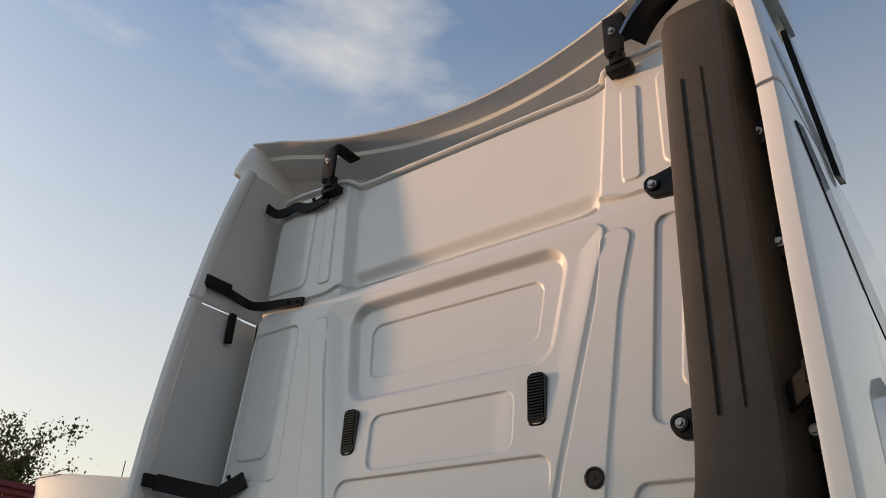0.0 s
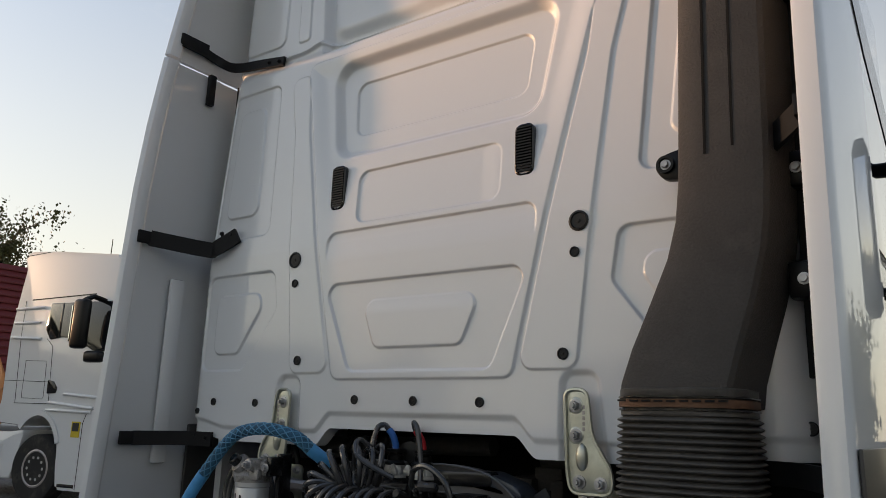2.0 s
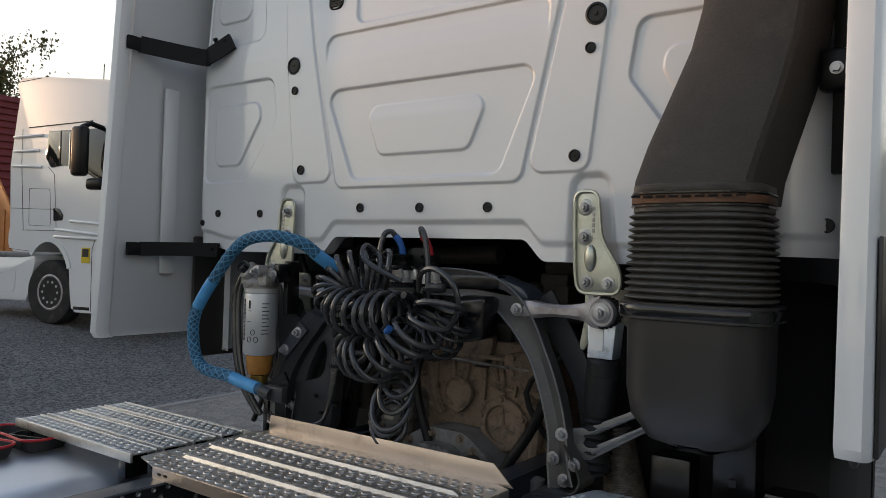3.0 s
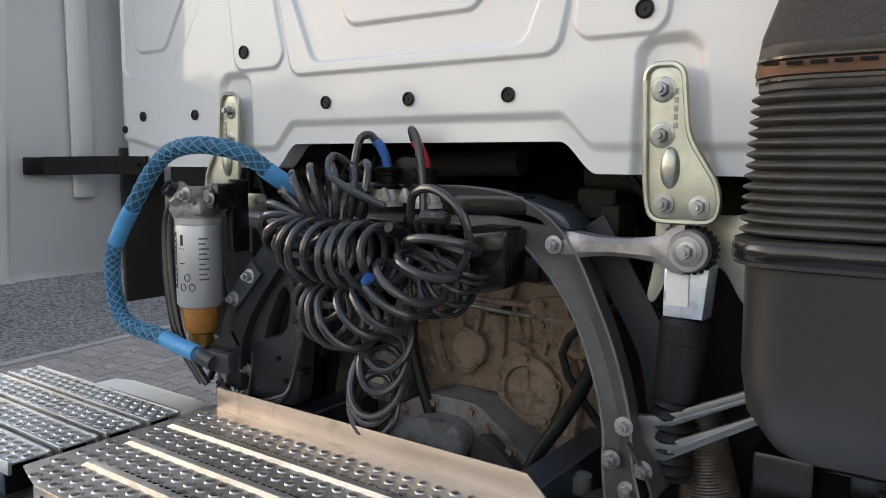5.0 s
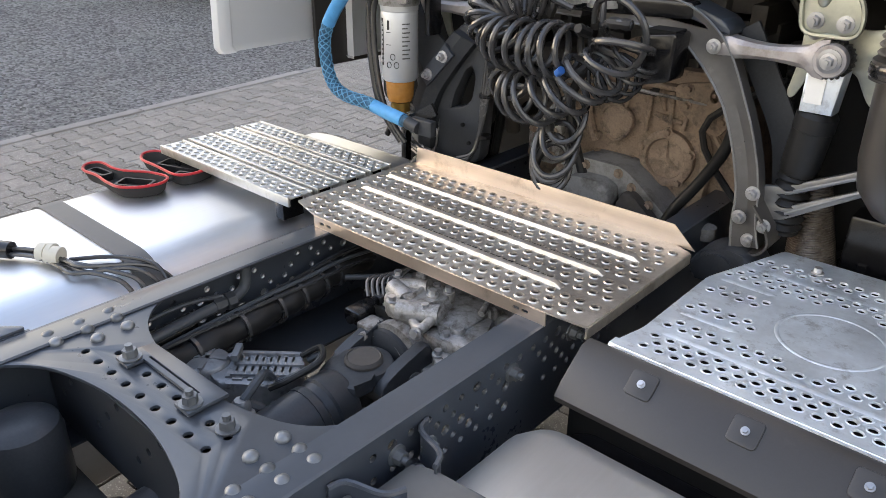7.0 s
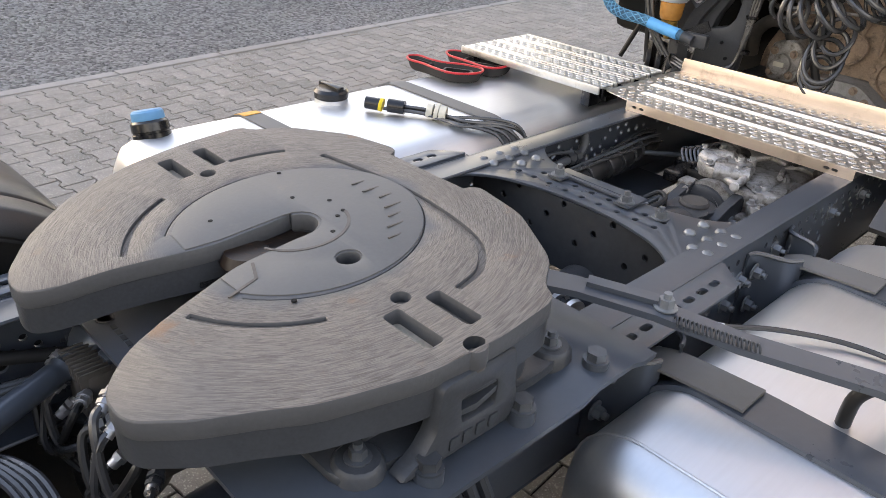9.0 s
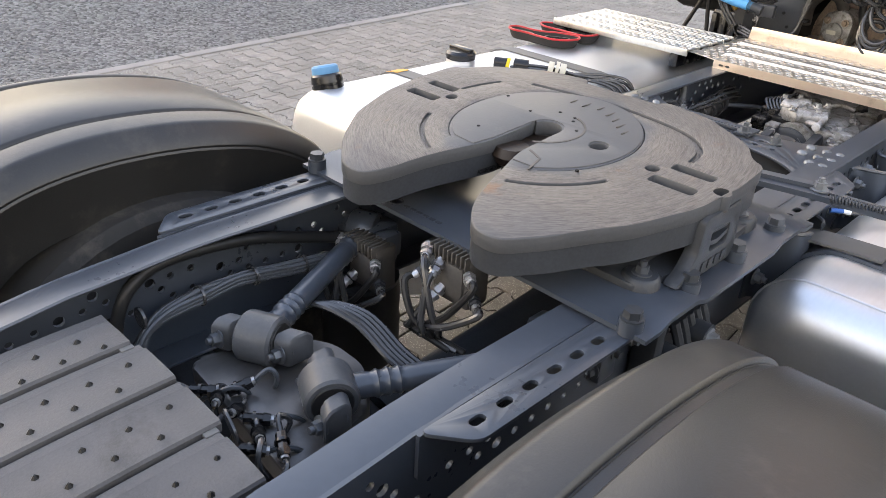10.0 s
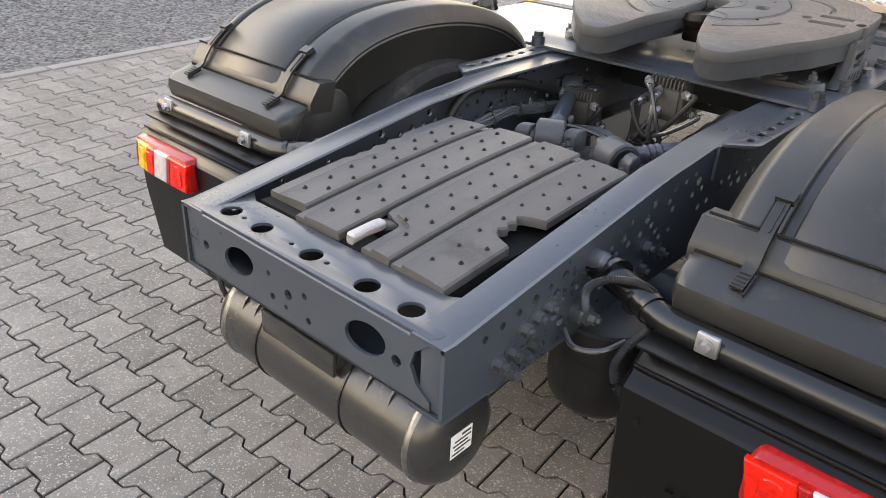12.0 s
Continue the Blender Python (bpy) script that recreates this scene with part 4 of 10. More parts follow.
def stack_ring(z, x0, x1, dy):
    lo, hi = 4.045 + dy, 4.235
    e = 0.045
    return [(x0 + 0.02, lo + 0.005, z), (x0 + 0.06, lo - 0.003, z), (x1 - e - 0.03, lo - 0.006, z), (x1 - e, lo, z), (x1 - e + 0.012, lo + 0.014, z), (x1 - 0.012, lo + 0.11, z), (x1 - 0.004, hi - 0.02, z), (x1, hi, z), (x0 + 0.02, hi, z), (x0, hi - 0.03, z), (x0 - 0.002, lo + 0.03, z), (x0 + 0.006, lo + 0.014, z)]


rings = []
for (za, *a), (zb, *b) in zip(STACK, STACK[1:]):
    for k in range(4):
        s = k / 4
        rings.append(stack_ring(za + (zb - za) * s, *[p + (q - p) * s for p, q in zip(a, b)]))
rings.append(stack_ring(*STACK[-1]))
bm = fresh()
loft(bm, rings)
part("duct", bm, M_DUCT, duct, angle=24)
# two strips laid on the face, black as the shade in a groove
for k, (xa, za, xb, zb) in enumerate(((1.129, 3.65, 1.105, 2.53), (1.197, 3.67, 1.177, 2.54))):
    bm = fresh()
    strap(bm, [(xa + (xb - xa) * i / 8, 4.0395, za + (zb - za) * i / 8) for i in range(9)], 0.007, 0.003, (1, 0, 0))
    part("groove", bm, M_VOID, duct, "moulded groove drawn as a black strip of shade")
bm = fresh()
strap(bm, rounded([(0.955, 4.10, 3.975), (1.04, 4.06, 4.03), (1.18, 4.04, 4.10), (1.33, 4.04, 4.17)], 4), 0.05, 0.10, (0, 0.3, 1))
part("duct_cap", bm, M_BLACK, duct, "black moulded rain cap")
for z, y in ((3.345, 4.12), (2.555, 4.14)):
    bm = plate(soft_poly([(0.955, z + 0.028), (0.93, z), (0.955, z - 0.04), (1.08, z - 0.05), (1.08, z + 0.055)], 0.02), [], 0.03, Matrix.Translation((0, y + 0.02, 0)) @ FACE_Y, 0.004)
    lathe(bm, [(0.026, 0), (0.026, 0.012), (0.018, 0.012), (0.018, 0.004)], aim((0.963, y + 0.006, z), (0, -1, 0)))
    ear = part("mounting_ear", bm, M_PLASTIC, duct)
    bolt((0.963, y + 0.003, z), (0, -1, 0), ear, BOLT_S)
for z in (3.45, 3.05, 2.5, 2.2):
    bm = fresh()
    box(bm, 1.26, 1.36, 4.18, 4.24, z - 0.05, z + 0.05, 0.01)
    ear = part("side_clip", bm, M_PLASTIC, duct)
    bolt((1.30, 4.178, z), (0, -1, 0), ear, BOLT_S)
bm = fresh()
rings = []
RIBS = 13
for z, w in ((1.915, 0.0), (1.912, 0.006), (1.893, 0.006), (1.890, 0.002), (1.862, 0.002), (1.858, 0.005), (1.846, 0.005)):
    rings.append([(x, y, z) for x, y in pad(1.008, 4.125, 0.160 + w, 0.130 + w, 0.10, 7)])
for i in range(RIBS * 10):
    z = 1.843 - i * 0.222 / (RIBS * 10)
    w = 0.013 * (0.5 - 0.5 * math.cos(math.tau * i / 10)) ** 0.6
    rings.append([(x, y, z) for x, y in pad(1.008, 4.125, 0.160 + w + 0.010 * i / 130, 0.130 + w, 0.10, 7)])
loft(bm, rings)
bellows = part("rubber_bellows", bm, M_BELLOWS, duct, "ribbed dusty black rubber bellows", angle=60)
for z0, z1, w, mt, nm, lab in ((1.866, 1.886, 0.169, M_RUSTBAND, "clamp_band", "rust-brown clamp band"), (1.890, 1.894, 0.170, M_SEAL, "band_edge", ""), (1.858, 1.863, 0.170, M_SEAL, "band_edge", "")):
    bm = fresh()
    loft(bm, [[(x, y, z) for x, y in pad(1.008, 4.125, w + d, w - 0.031 + d, 0.10, 7)] for z, d in ((z0, -0.006), (z0, 0), (z1, 0), (z1, -0.006))], False)
    part(nm, bm, mt, duct, lab)
for k in range(9):
    bm = fresh()
    box(bm, 0.87 + 0.032 * k, 0.892 + 0.032 * k, 3.983, 3.988, 1.879, 1.884)
    part("band_slot", bm, M_VOID, duct)
# black backing added in place of the shade between duct and fairing
bm = fresh()
box(bm, 1.285, 1.375, 4.225, 4.262, 1.95, 4.02, 0.004)
part("rear_flange", bm, M_PLASTIC, duct)
bm = fresh()
loft(bm, [[(x, y, z) for x, y in pad(1.012, 4.125, w, d, 0.09, 7)] for z, w, d in ((1.612, 0.1885, 0.1525), (1.608, 0.1905, 0.1545), (1.588, 0.1905, 0.1545), (1.584, 0.1885, 0.1525))])
part("hose_clamp", bm, M_SEAL, duct, "glossy hose clamp")
bm = fresh()
loft(bm, [[(x, y, z) for x, y in pad(1.012, 4.125, w, d, 0.09, 7)] for z, w, d in ((1.62, 0.180, 0.145), (1.618, 0.188, 0.152), (1.578, 0.188, 0.152), (1.574, 0.172, 0.142), (1.40, 0.170, 0.14), (1.33, 0.160, 0.13), (1.27, 0.125, 0.10), (1.245, 0.05, 0.05))])
part("intake_box", bm, M_COVER, duct)

# ---- chassis frame ----
BOLT_BIG = bolt_mesh("bolt", M_NUT, 0.0145, True)
frame_thing = thing("chassis_frame", (0, 2, 0.75), "dark blue-grey painted ladder frame with rows of holes", "truck frame")


def rail_top(y):
    return 0.905 + 0.105 * min(1, max(0, (y - 0.03) / 0.74)) + 0.02 * float(ease(np.array(y), 0.74, 1.1))


RAIL_YS = [0.0, 0.03, 0.3, 0.6, 0.72, 0.8, 0.9, 1.0, 1.1, 2.0, 3.0, 4.0, 5.2]
for s in (-1, 1):
    rng = random.Random(5 if s > 0 else 9)
    holes = []
    for i in range(84):
        for k, (dz, shift, share) in enumerate(((0.040, 0, 0.85), (0.067, 0.025, 0.35), (0.094, 0.0, 0.85), (0.120, 0.025, 0.4), (0.147, 0.0, 0.75))):
            y = 0.11 + i * 0.05 + shift
            thin = 1.0 if y < 1.5 or 2.9 < y < 3.7 else 0.5
            if rng.random() < share * thin and rail_top(y) - dz > 0.785 and not (y < 0.33 and s > 0 and k > 0):
                holes.append(circle(y, rail_top(y) - dz, 0.0088 if rng.random() < 0.8 else 0.0125, 10))
    outline = [(y, rail_top(y)) for y in RAIL_YS] + [(5.2, 0.75), (0, 0.75)]
    bm = plate(outline, holes, 0.009, Matrix.Translation((s * 0.4125, 0, 0)) @ FACE_X)
    rail = part("frame_rail", bm, M_FRAME, frame_thing)
    for top in (True, False):
        bm = fresh()
        ys = [y for y in np.linspace(0, 1.3, 40)] + [2.0, 3.0, 4.0, 5.2]
        loft(bm, [[(s * a, y, (rail_top(y) if top else 0.75) + b) for a, b in ((0.417, -0.010), (0.414, -0.002), (0.407, 0.0005), (0.336, 0.0005), (0.333, -0.004), (0.336, -0.0085), (0.404, -0.0085))] for y in ys])
        part("flange", bm, M_FRAME, rail)
    # bolts on the outside of the rail
    spots = [(0.267, 0.857), (0.305, 0.864), (0.262, 0.794), (0.228, 0.847), (0.192, 0.812), (0.231, 0.785), (0.150, 0.807), (0.189, 0.766), (0.69, 0.861), (0.63, 0.809), (0.685, 0.803), (0.775, 0.815)]
    spots += [ (1.55, 0.93), (1.62, 0.93), (1.75, 0.90), (1.85, 0.88), (2.2, 0.94), (2.78, 0.95), (2.84, 0.93), (2.78, 0.88), (3.02, 0.96), (3.06, 0.90), (3.38, 0.965), (3.62, 0.96), (3.9, 0.95)]
    for y, z in spots:
        bolt((s * 0.417, y, z), (s, 0, 0), rail, BOLT_BIG if y < 0.8 else BOLT_D)

# rear cross member
holes = [circle(x, 0.053, r, 18) for x, r in ((-0.29, 0.026), (-0.174, 0.026), (-0.005, 0.027), (0.165, 0.028), (0.285, 0.028), (-0.24, 0.007), (-0.07, 0.007), (0.045, 0.007))]
outline = [(-0.385, 0.008), (0.375, 0.008), (0.385, 0.02), (0.385, 0.16), (0.36, 0.175), (0.30, 0.135), (-0.30, 0.125), (-0.34, 0.15), (-0.385, 0.16)]
bm = plate(outline, holes, 0.008, Matrix.Translation((0, 0, rail_top(0.05) - 0.005)), 0.001)
rear_beam = part("rear_cross_member", bm, M_FRAME, frame_thing)
face_outline = [(-0.385, 0.896), (0.378, 0.896), (0.345, 0.868), (0.335, 0.835), (0.35, 0.80), (0.385, 0.775), (0.385, 0.755), (-0.385, 0.755), (-0.385, 0.775), (-0.355, 0.81), (-0.35, 0.85), (-0.375, 0.88)]
holes = [circle(-0.195, 0.833, 0.056, 20, 0.034, 0.25), circle(0.215, 0.833, 0.058, 20, 0.036, 0.25), circle(-0.325, 0.825, 0.011, 12), circle(0.30, 0.825, 0.013, 12), circle(-0.02, 0.825, 0.012, 12),
         circle(-0.085, 0.85, 0.007, 10), circle(-0.075, 0.797, 0.008, 10), circle(0.035, 0.845, 0.008, 10), circle(0.045, 0.79, 0.008, 10), circle(-0.03, 0.79, 0.006, 10)]
bm = plate(face_outline, holes, 0.008, Matrix.Translation((0, 0.004, 0)) @ FACE_Y)
rod(bm, (-0.384, 0.0045, 0.8965), (0.378, 0.0045, 0.8965), 0.0045, seg=10)
part("rear_face", bm, M_FRAME, rear_beam)
bm = fresh()
box(bm, -0.385, 0.385, 0.0, 0.12, 0.752, 0.76, 0.002)
for s in (-1, 1):
    box(bm, *sorted((s * 0.355, s * 0.405)), 0.005, 0.03, 0.755, 0.895, 0.004)
part("lower_lip", bm, M_FRAME, rear_beam)
# unseen plate added behind the holes above, so that they come out dark
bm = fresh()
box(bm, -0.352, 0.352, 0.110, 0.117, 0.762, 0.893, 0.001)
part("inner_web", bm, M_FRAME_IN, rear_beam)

# middle cross member with bowed edges
holes = [circle(0.033 + 0.058 * k, y, 0.0105, 14) for k in range(-6, 6) for y in (2.749, 2.795) if abs(0.033 + 0.058 * k) < (0.26 if y < 2.77 else 0.21)]
outline = soft_poly([(-0.405, 2.50), (-0.30, 2.66), (-0.10, 2.715), (0.10, 2.715), (0.30, 2.66), (0.405, 2.50), (0.405, 3.08), (0.30, 2.90), (0.10, 2.845), (-0.10, 2.845), (-0.30, 2.90), (-0.405, 3.08)], 0.09, 6)
bm = plate(outline, holes, 0.008, Matrix.Translation((0, 0, 1.019)), 0.001)
mid = part("cross_member", bm, M_FRAME, frame_thing)
for s in (-1, 1):
    for dx in (0.285, 0.335, 0.375):
        for y in (2.72, 2.79, 2.86):
            if not (dx == 0.285 and y == 2.72):
                bolt((s * dx, y, 1.023), (0, 0, 1), mid, RIVET)
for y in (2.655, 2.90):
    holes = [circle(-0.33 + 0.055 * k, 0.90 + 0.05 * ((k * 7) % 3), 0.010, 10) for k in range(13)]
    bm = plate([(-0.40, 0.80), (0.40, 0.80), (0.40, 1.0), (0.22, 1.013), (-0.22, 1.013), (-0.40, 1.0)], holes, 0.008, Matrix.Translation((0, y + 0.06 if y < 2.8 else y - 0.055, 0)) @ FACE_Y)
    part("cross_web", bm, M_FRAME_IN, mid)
bm = plate([(-0.168, 2.775), (-0.122, 2.775), (-0.122, 2.812), (0.062, 2.812), (0.062, 2.775), (0.110, 2.775), (0.110, 2.862), (-0.162, 2.858), (-0.168, 2.83)], [[(-0.122, 2.821), (0.068, 2.821), (0.068, 2.828), (-0.122, 2.828)]], 0.008, Matrix.Translation((0, 0, 1.031)), 0.001)
part("cover_strip", bm, M_FRAME, mid)
bolt((-0.145, 2.795, 1.036), (0, 0, 1), mid, BOLT_D)
bolt((0.086, 2.795, 1.036), (0, 0, 1), mid, BOLT_D)
bolt((0.188, 2.808, 1.024), (0, 0, 1), mid, BOLT_D)
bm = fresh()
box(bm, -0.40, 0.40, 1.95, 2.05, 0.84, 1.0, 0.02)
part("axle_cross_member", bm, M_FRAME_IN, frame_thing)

# ---- slotted angle bars and mounting plate ----
for s in (-1, 1):
    ys = [1.09 + 0.066 * k for k in range(6)] + [2.206 + 0.0545 * k for k in range(8)]
    bm = plate(soft_poly([(s * 0.425, 1.0), (s * 0.50, 1.06), (s * 0.506, 2.62), (s * 0.425, 2.70)], 0.02), [slot(s * 0.465, y, 0.036, 0.020, math.pi / 2) for y in ys], 0.008, Matrix.Translation((0, 0, 1.034)), 0.001)
    strap(bm, [(s * 0.423, 1.0, 0.985), (s * 0.423, 2.70, 0.985)], 0.09, 0.008)
    angle_bar = tagged(part("angle_bar", bm, M_FRAME, None, "blue-grey steel angle bar with oblong holes, bolted to the frame"), category="angle bar", group="angle bars")
    bolt((s * 0.428, 2.62, 0.985), (s, 0, 0), angle_bar, BOLT_D)

mount = thing("mounting_plate", (0, 1.85, 1.04), "broad dark steel plate that carries the fifth wheel", "mounting plate")
bm = fresh()
prof = [(1.47, 1.050), (1.52, 1.050), (1.56, 1.062), (1.66, 1.062), (1.70, 1.048), (2.02, 1.048), (2.06, 1.062), (2.16, 1.062), (2.20, 1.050), (2.24, 1.050)]
loft(bm, [[(x, y, z) for y, z in prof] + [(x, y, z - 0.010) for y, z in prof[::-1]] for x in (-0.535, -0.2, 0.2, 0.535)])
part("ribbed_plate", bm, M_FRAME, mount)
for s in (-1, 1):
    for y in (1.485, 1.70, 1.905, 2.105):
        bm = fresh()
        rod(bm, (s * 0.49, y, 1.04), (s * 0.49, y, 1.072), 0.024, seg=18)
        part("spacer", bm, M_FRAME, mount)
        bolt((s * 0.49, y, 1.072), (0, 0, 1), mount, BOLT_CAP)
bm = fresh()
for k in range(6):
    box(bm, -0.17 + 0.022 * k, -0.155 + 0.022 * k, 1.505, 1.515, 1.05, 1.0515)
lathe(bm, [(0.018, 1.05), (0.018, 1.052), (0.014, 1.052), (0.014, 1.05)], Matrix.Translation((-0.20, 1.51, 0)), 18)
part("stamped_marks", bm, M_CASTD, mount)

# ---- fifth wheel ----
wheel5 = thing("fifth_wheel", (0, 1.85, 1.06), "greasy worn cast fifth wheel coupling with a keyhole throat", "fifth wheel")


def tilted(x, y, z):
    return (x, y, z + 0.09 * (y - 1.81))


half = [(0.042, 1.80), (0.046, 1.66), (0.125, 1.425), (0.17, 1.375), (0.24, 1.375), (0.32, 1.44), (0.41, 1.56), (0.468, 1.71), (0.484, 1.84), (0.478, 1.97), (0.44, 1.985), (0.40, 2.05), (0.26, 2.13), (0.12, 2.155)]
throat = [(-0.042 * math.cos(math.pi * k / 8), 1.81 + 0.042 * math.sin(math.pi * k / 8)) for k in range(9)]
outline = [(-x, y) for x, y in soft_poly(half, 0.03, 4)[::-1]] + throat[1:-1] + soft_poly(half, 0.03, 4)
holes = [circle(0.157, 1.809, 0.024, 16), circle(0.307, 1.798, 0.019, 14), circle(-0.31, 1.798, 0.019, 14), circle(0.470, 1.80, 0.018, 14)]
slots5 = []
for s in (-1, 1):
    slots5 += [pad(s * 0.383, 1.840, 0.053, 0.0175, 0.010), pad(s * 0.379, 1.760, 0.056, 0.019, 0.010)]
holes += slots5


def arc(cx, cy, r, a0, a1, n=16):
    return [(cx + r * math.cos(radians(a0 + (a1 - a0) * k / n)), cy + r * math.sin(radians(a0 + (a1 - a0) * k / n))) for k in range(n + 1)]


def band(path, w):
    """The outline of a strip of width w along a line."""
    one, two = [], []
    for i, (x, y) in enumerate(path):
        (x1, y1), (x2, y2) = path[max(i - 1, 0)], path[min(i + 1, len(path) - 1)]
        k = math.hypot(x2 - x1, y2 - y1)
        ox, oy = -(y2 - y1) / k * w / 2, (x2 - x1) / k * w / 2
        one.append((x + ox, y + oy))
        two.append((x - ox, y - oy))
    return soft_poly(one + two[::-1], w * 0.3, 2)


grooves = [(arc(0, 1.81, 0.30, 205, 247), 0.017), (arc(0, 1.81, 0.30, 292, 335), 0.017), (arc(0, 1.81, 0.235, -56, 236, 48), 0.007), (arc(0, 1.81, 0.335, 150, 172, 8), 0.017),
           ([tuple(p[:2]) for p in rounded([(-0.22, 2.02, 0), (-0.05, 2.040, 0), (0.10, 2.040, 0), (0.26, 2.01, 0), (0.335, 1.95, 0), (0.352, 1.878, 0)], 5)], 0.019)]
holes += [band(p, w) for p, w in grooves]


def droop(bm):
    """Bends the two lobes down towards their tips."""
    for cut in (1.54, 1.50, 1.46, 1.43, 1.40):
        bmesh.ops.bisect_plane(bm, geom=bm.verts[:] + bm.edges[:] + bm.faces[:], plane_co=(0, cut, 0), plane_no=(0, 1, 0))
    for v in bm.verts:
        v.co.z -= 0.9 * max(0, 1.54 - v.co.y) ** 2
    return bm


shear = Matrix(((1, 0, 0, 0), (0, 1, 0, 0), (0, 0.09, 1, -0.09 * 1.81), (0, 0, 0, 1)))
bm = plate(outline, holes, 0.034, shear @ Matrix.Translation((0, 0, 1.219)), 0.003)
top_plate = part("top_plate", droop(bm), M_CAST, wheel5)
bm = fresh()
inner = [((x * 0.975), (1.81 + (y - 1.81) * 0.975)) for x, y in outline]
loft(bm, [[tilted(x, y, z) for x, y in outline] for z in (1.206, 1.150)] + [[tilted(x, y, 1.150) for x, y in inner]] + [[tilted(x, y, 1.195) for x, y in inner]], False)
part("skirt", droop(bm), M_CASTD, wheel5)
# black sheet instead of the ribs, as the shade seen through holes and slots
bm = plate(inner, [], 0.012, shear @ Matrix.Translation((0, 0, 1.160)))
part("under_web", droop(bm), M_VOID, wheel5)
bm = fresh()
box(bm, -0.075, 0.075, 1.74, 1.90, 1.10, 1.200, 0.012)
rod(bm, (-0.10, 1.70, 1.17), (0.05, 1.735, 1.175), 0.026)
lathe(bm, [(0.04, -0.02), (0.05, 0.0), (0.04, 0.02)], Matrix.Translation((-0.02, 1.715, 1.185)), 18)
box(bm, -0.20, 0.10, 1.80, 1.86, 1.13, 1.175, 0.01)
part("lock_jaw", bm, material("greasy_lock_jaw", (0.016, 0.010, 0.007), 0.35, 0.0, vary=0.6, spots=22, bump=0.4, dirt=(0.10, 0.045, 0.02), dirt_at=0.66), wheel5, "greasy dark locking jaw")


M_GROOVE = material("dark_grease_groove", (0.075, 0.066, 0.058), 0.5, vary=0.3, spots=10, bump=0.2)
for path, w in grooves:
    bm = plate(band(path, w + 0.006), [], 0.004, shear @ Matrix.Translation((0, 0, 1.2265 if w > 0.01 else 1.2285)))
    part("grease_groove", bm, M_CAST if w > 0.01 else M_GROOVE, top_plate, "shallow worn groove")
for ring in slots5:
    cx, cy = sum(p[0] for p in ring) / len(ring), sum(p[1] for p in ring) / len(ring)
    bm = plate([(cx + (x - cx) * 1.05, cy + (y - cy) * 1.12) for x, y in ring], [], 0.006, shear @ Matrix.Translation((0, 0, 1.206)))
    part("slot_floor", bm, M_DUST if abs(cy - 1.76) < 0.01 else M_GROOVE, top_plate, "slot packed with dust")
for x in (-0.31, 0.307, 0.470):
    bx = tilted(x, 1.80, 1.205)
    bm = fresh()
    lathe(bm, [(0.019, -0.008), (0.019, 0.004), (0.012, 0.006), (0.012, 0.014), (0.005, 0.015)], Matrix.Translation(bx), 14)
    part("sunk_screw", bm, M_GROOVE, top_plate)
for path, w in ((arc(0, 1.81, 0.095, -70, 75), 0.006), ([(0.06, 1.68), (0.105, 1.66), (0.12, 1.60)], 0.006)):
    bm = plate(band(path, w), [], 0.002, shear @ Matrix.Translation((0, 0, 1.2385)))
    part("cast_edge", bm, M_GROOVE, top_plate)
centre = [(0.228 * math.cos(radians(a)), 1.815 + 0.228 * math.sin(radians(a))) for a in range(-58, 239, 6)]
centre += [(-0.062, 1.62), (-0.050, 1.68), (-0.046, 1.81)] + [(x * 1.1, 1.81 + (y - 1.81) * 1.1) for x, y in throat[1:-1]] + [(0.046, 1.81), (0.050, 1.68), (0.062, 1.62)]
bm = plate(centre, [circle(0.157, 1.809, 0.025, 16)], 0.003, shear @ Matrix.Translation((0, 0, 1.2368)), 0.0008)
disc = part("wear_disc", bm, M_DISC, top_plate, "smooth dark centre disc")
for x, y, l in ((0.07, 1.985, 0.05), (0.03, 1.995, 0.03), (-0.01, 1.995, 0.05), (0.10, 1.96, 0.03), (0.13, 1.94, 0.045), (0.16, 1.91, 0.03), (-0.05, 1.99, 0.03)):
    bm = fresh()
    bx0 = tilted(x, y, 1.2385)
    box(bm, x - 0.002, x + 0.002, y - l / 2, y + l / 2, bx0[2] - 0.001, bx0[2] + 0.0012)
    part("cast_mark", bm, M_GROOVE, disc)
# small holes drawn as black dots of shade
for x, y in ((-0.09, 1.86), (-0.03, 1.905), (0.02, 1.90), (0.07, 1.84), (-0.12, 1.70), (0.03, 1.88), (0.2, 1.67), (-0.2, 1.9)):
    px = tilted(x, y, 1.2385)
    bm = fresh()
    rod(bm, (px[0], px[1], px[2] - 0.002), (px[0], px[1], px[2] + 0.001), 0.0045, seg=10)
    part("grease_hole", bm, M_VOID, top_plate)
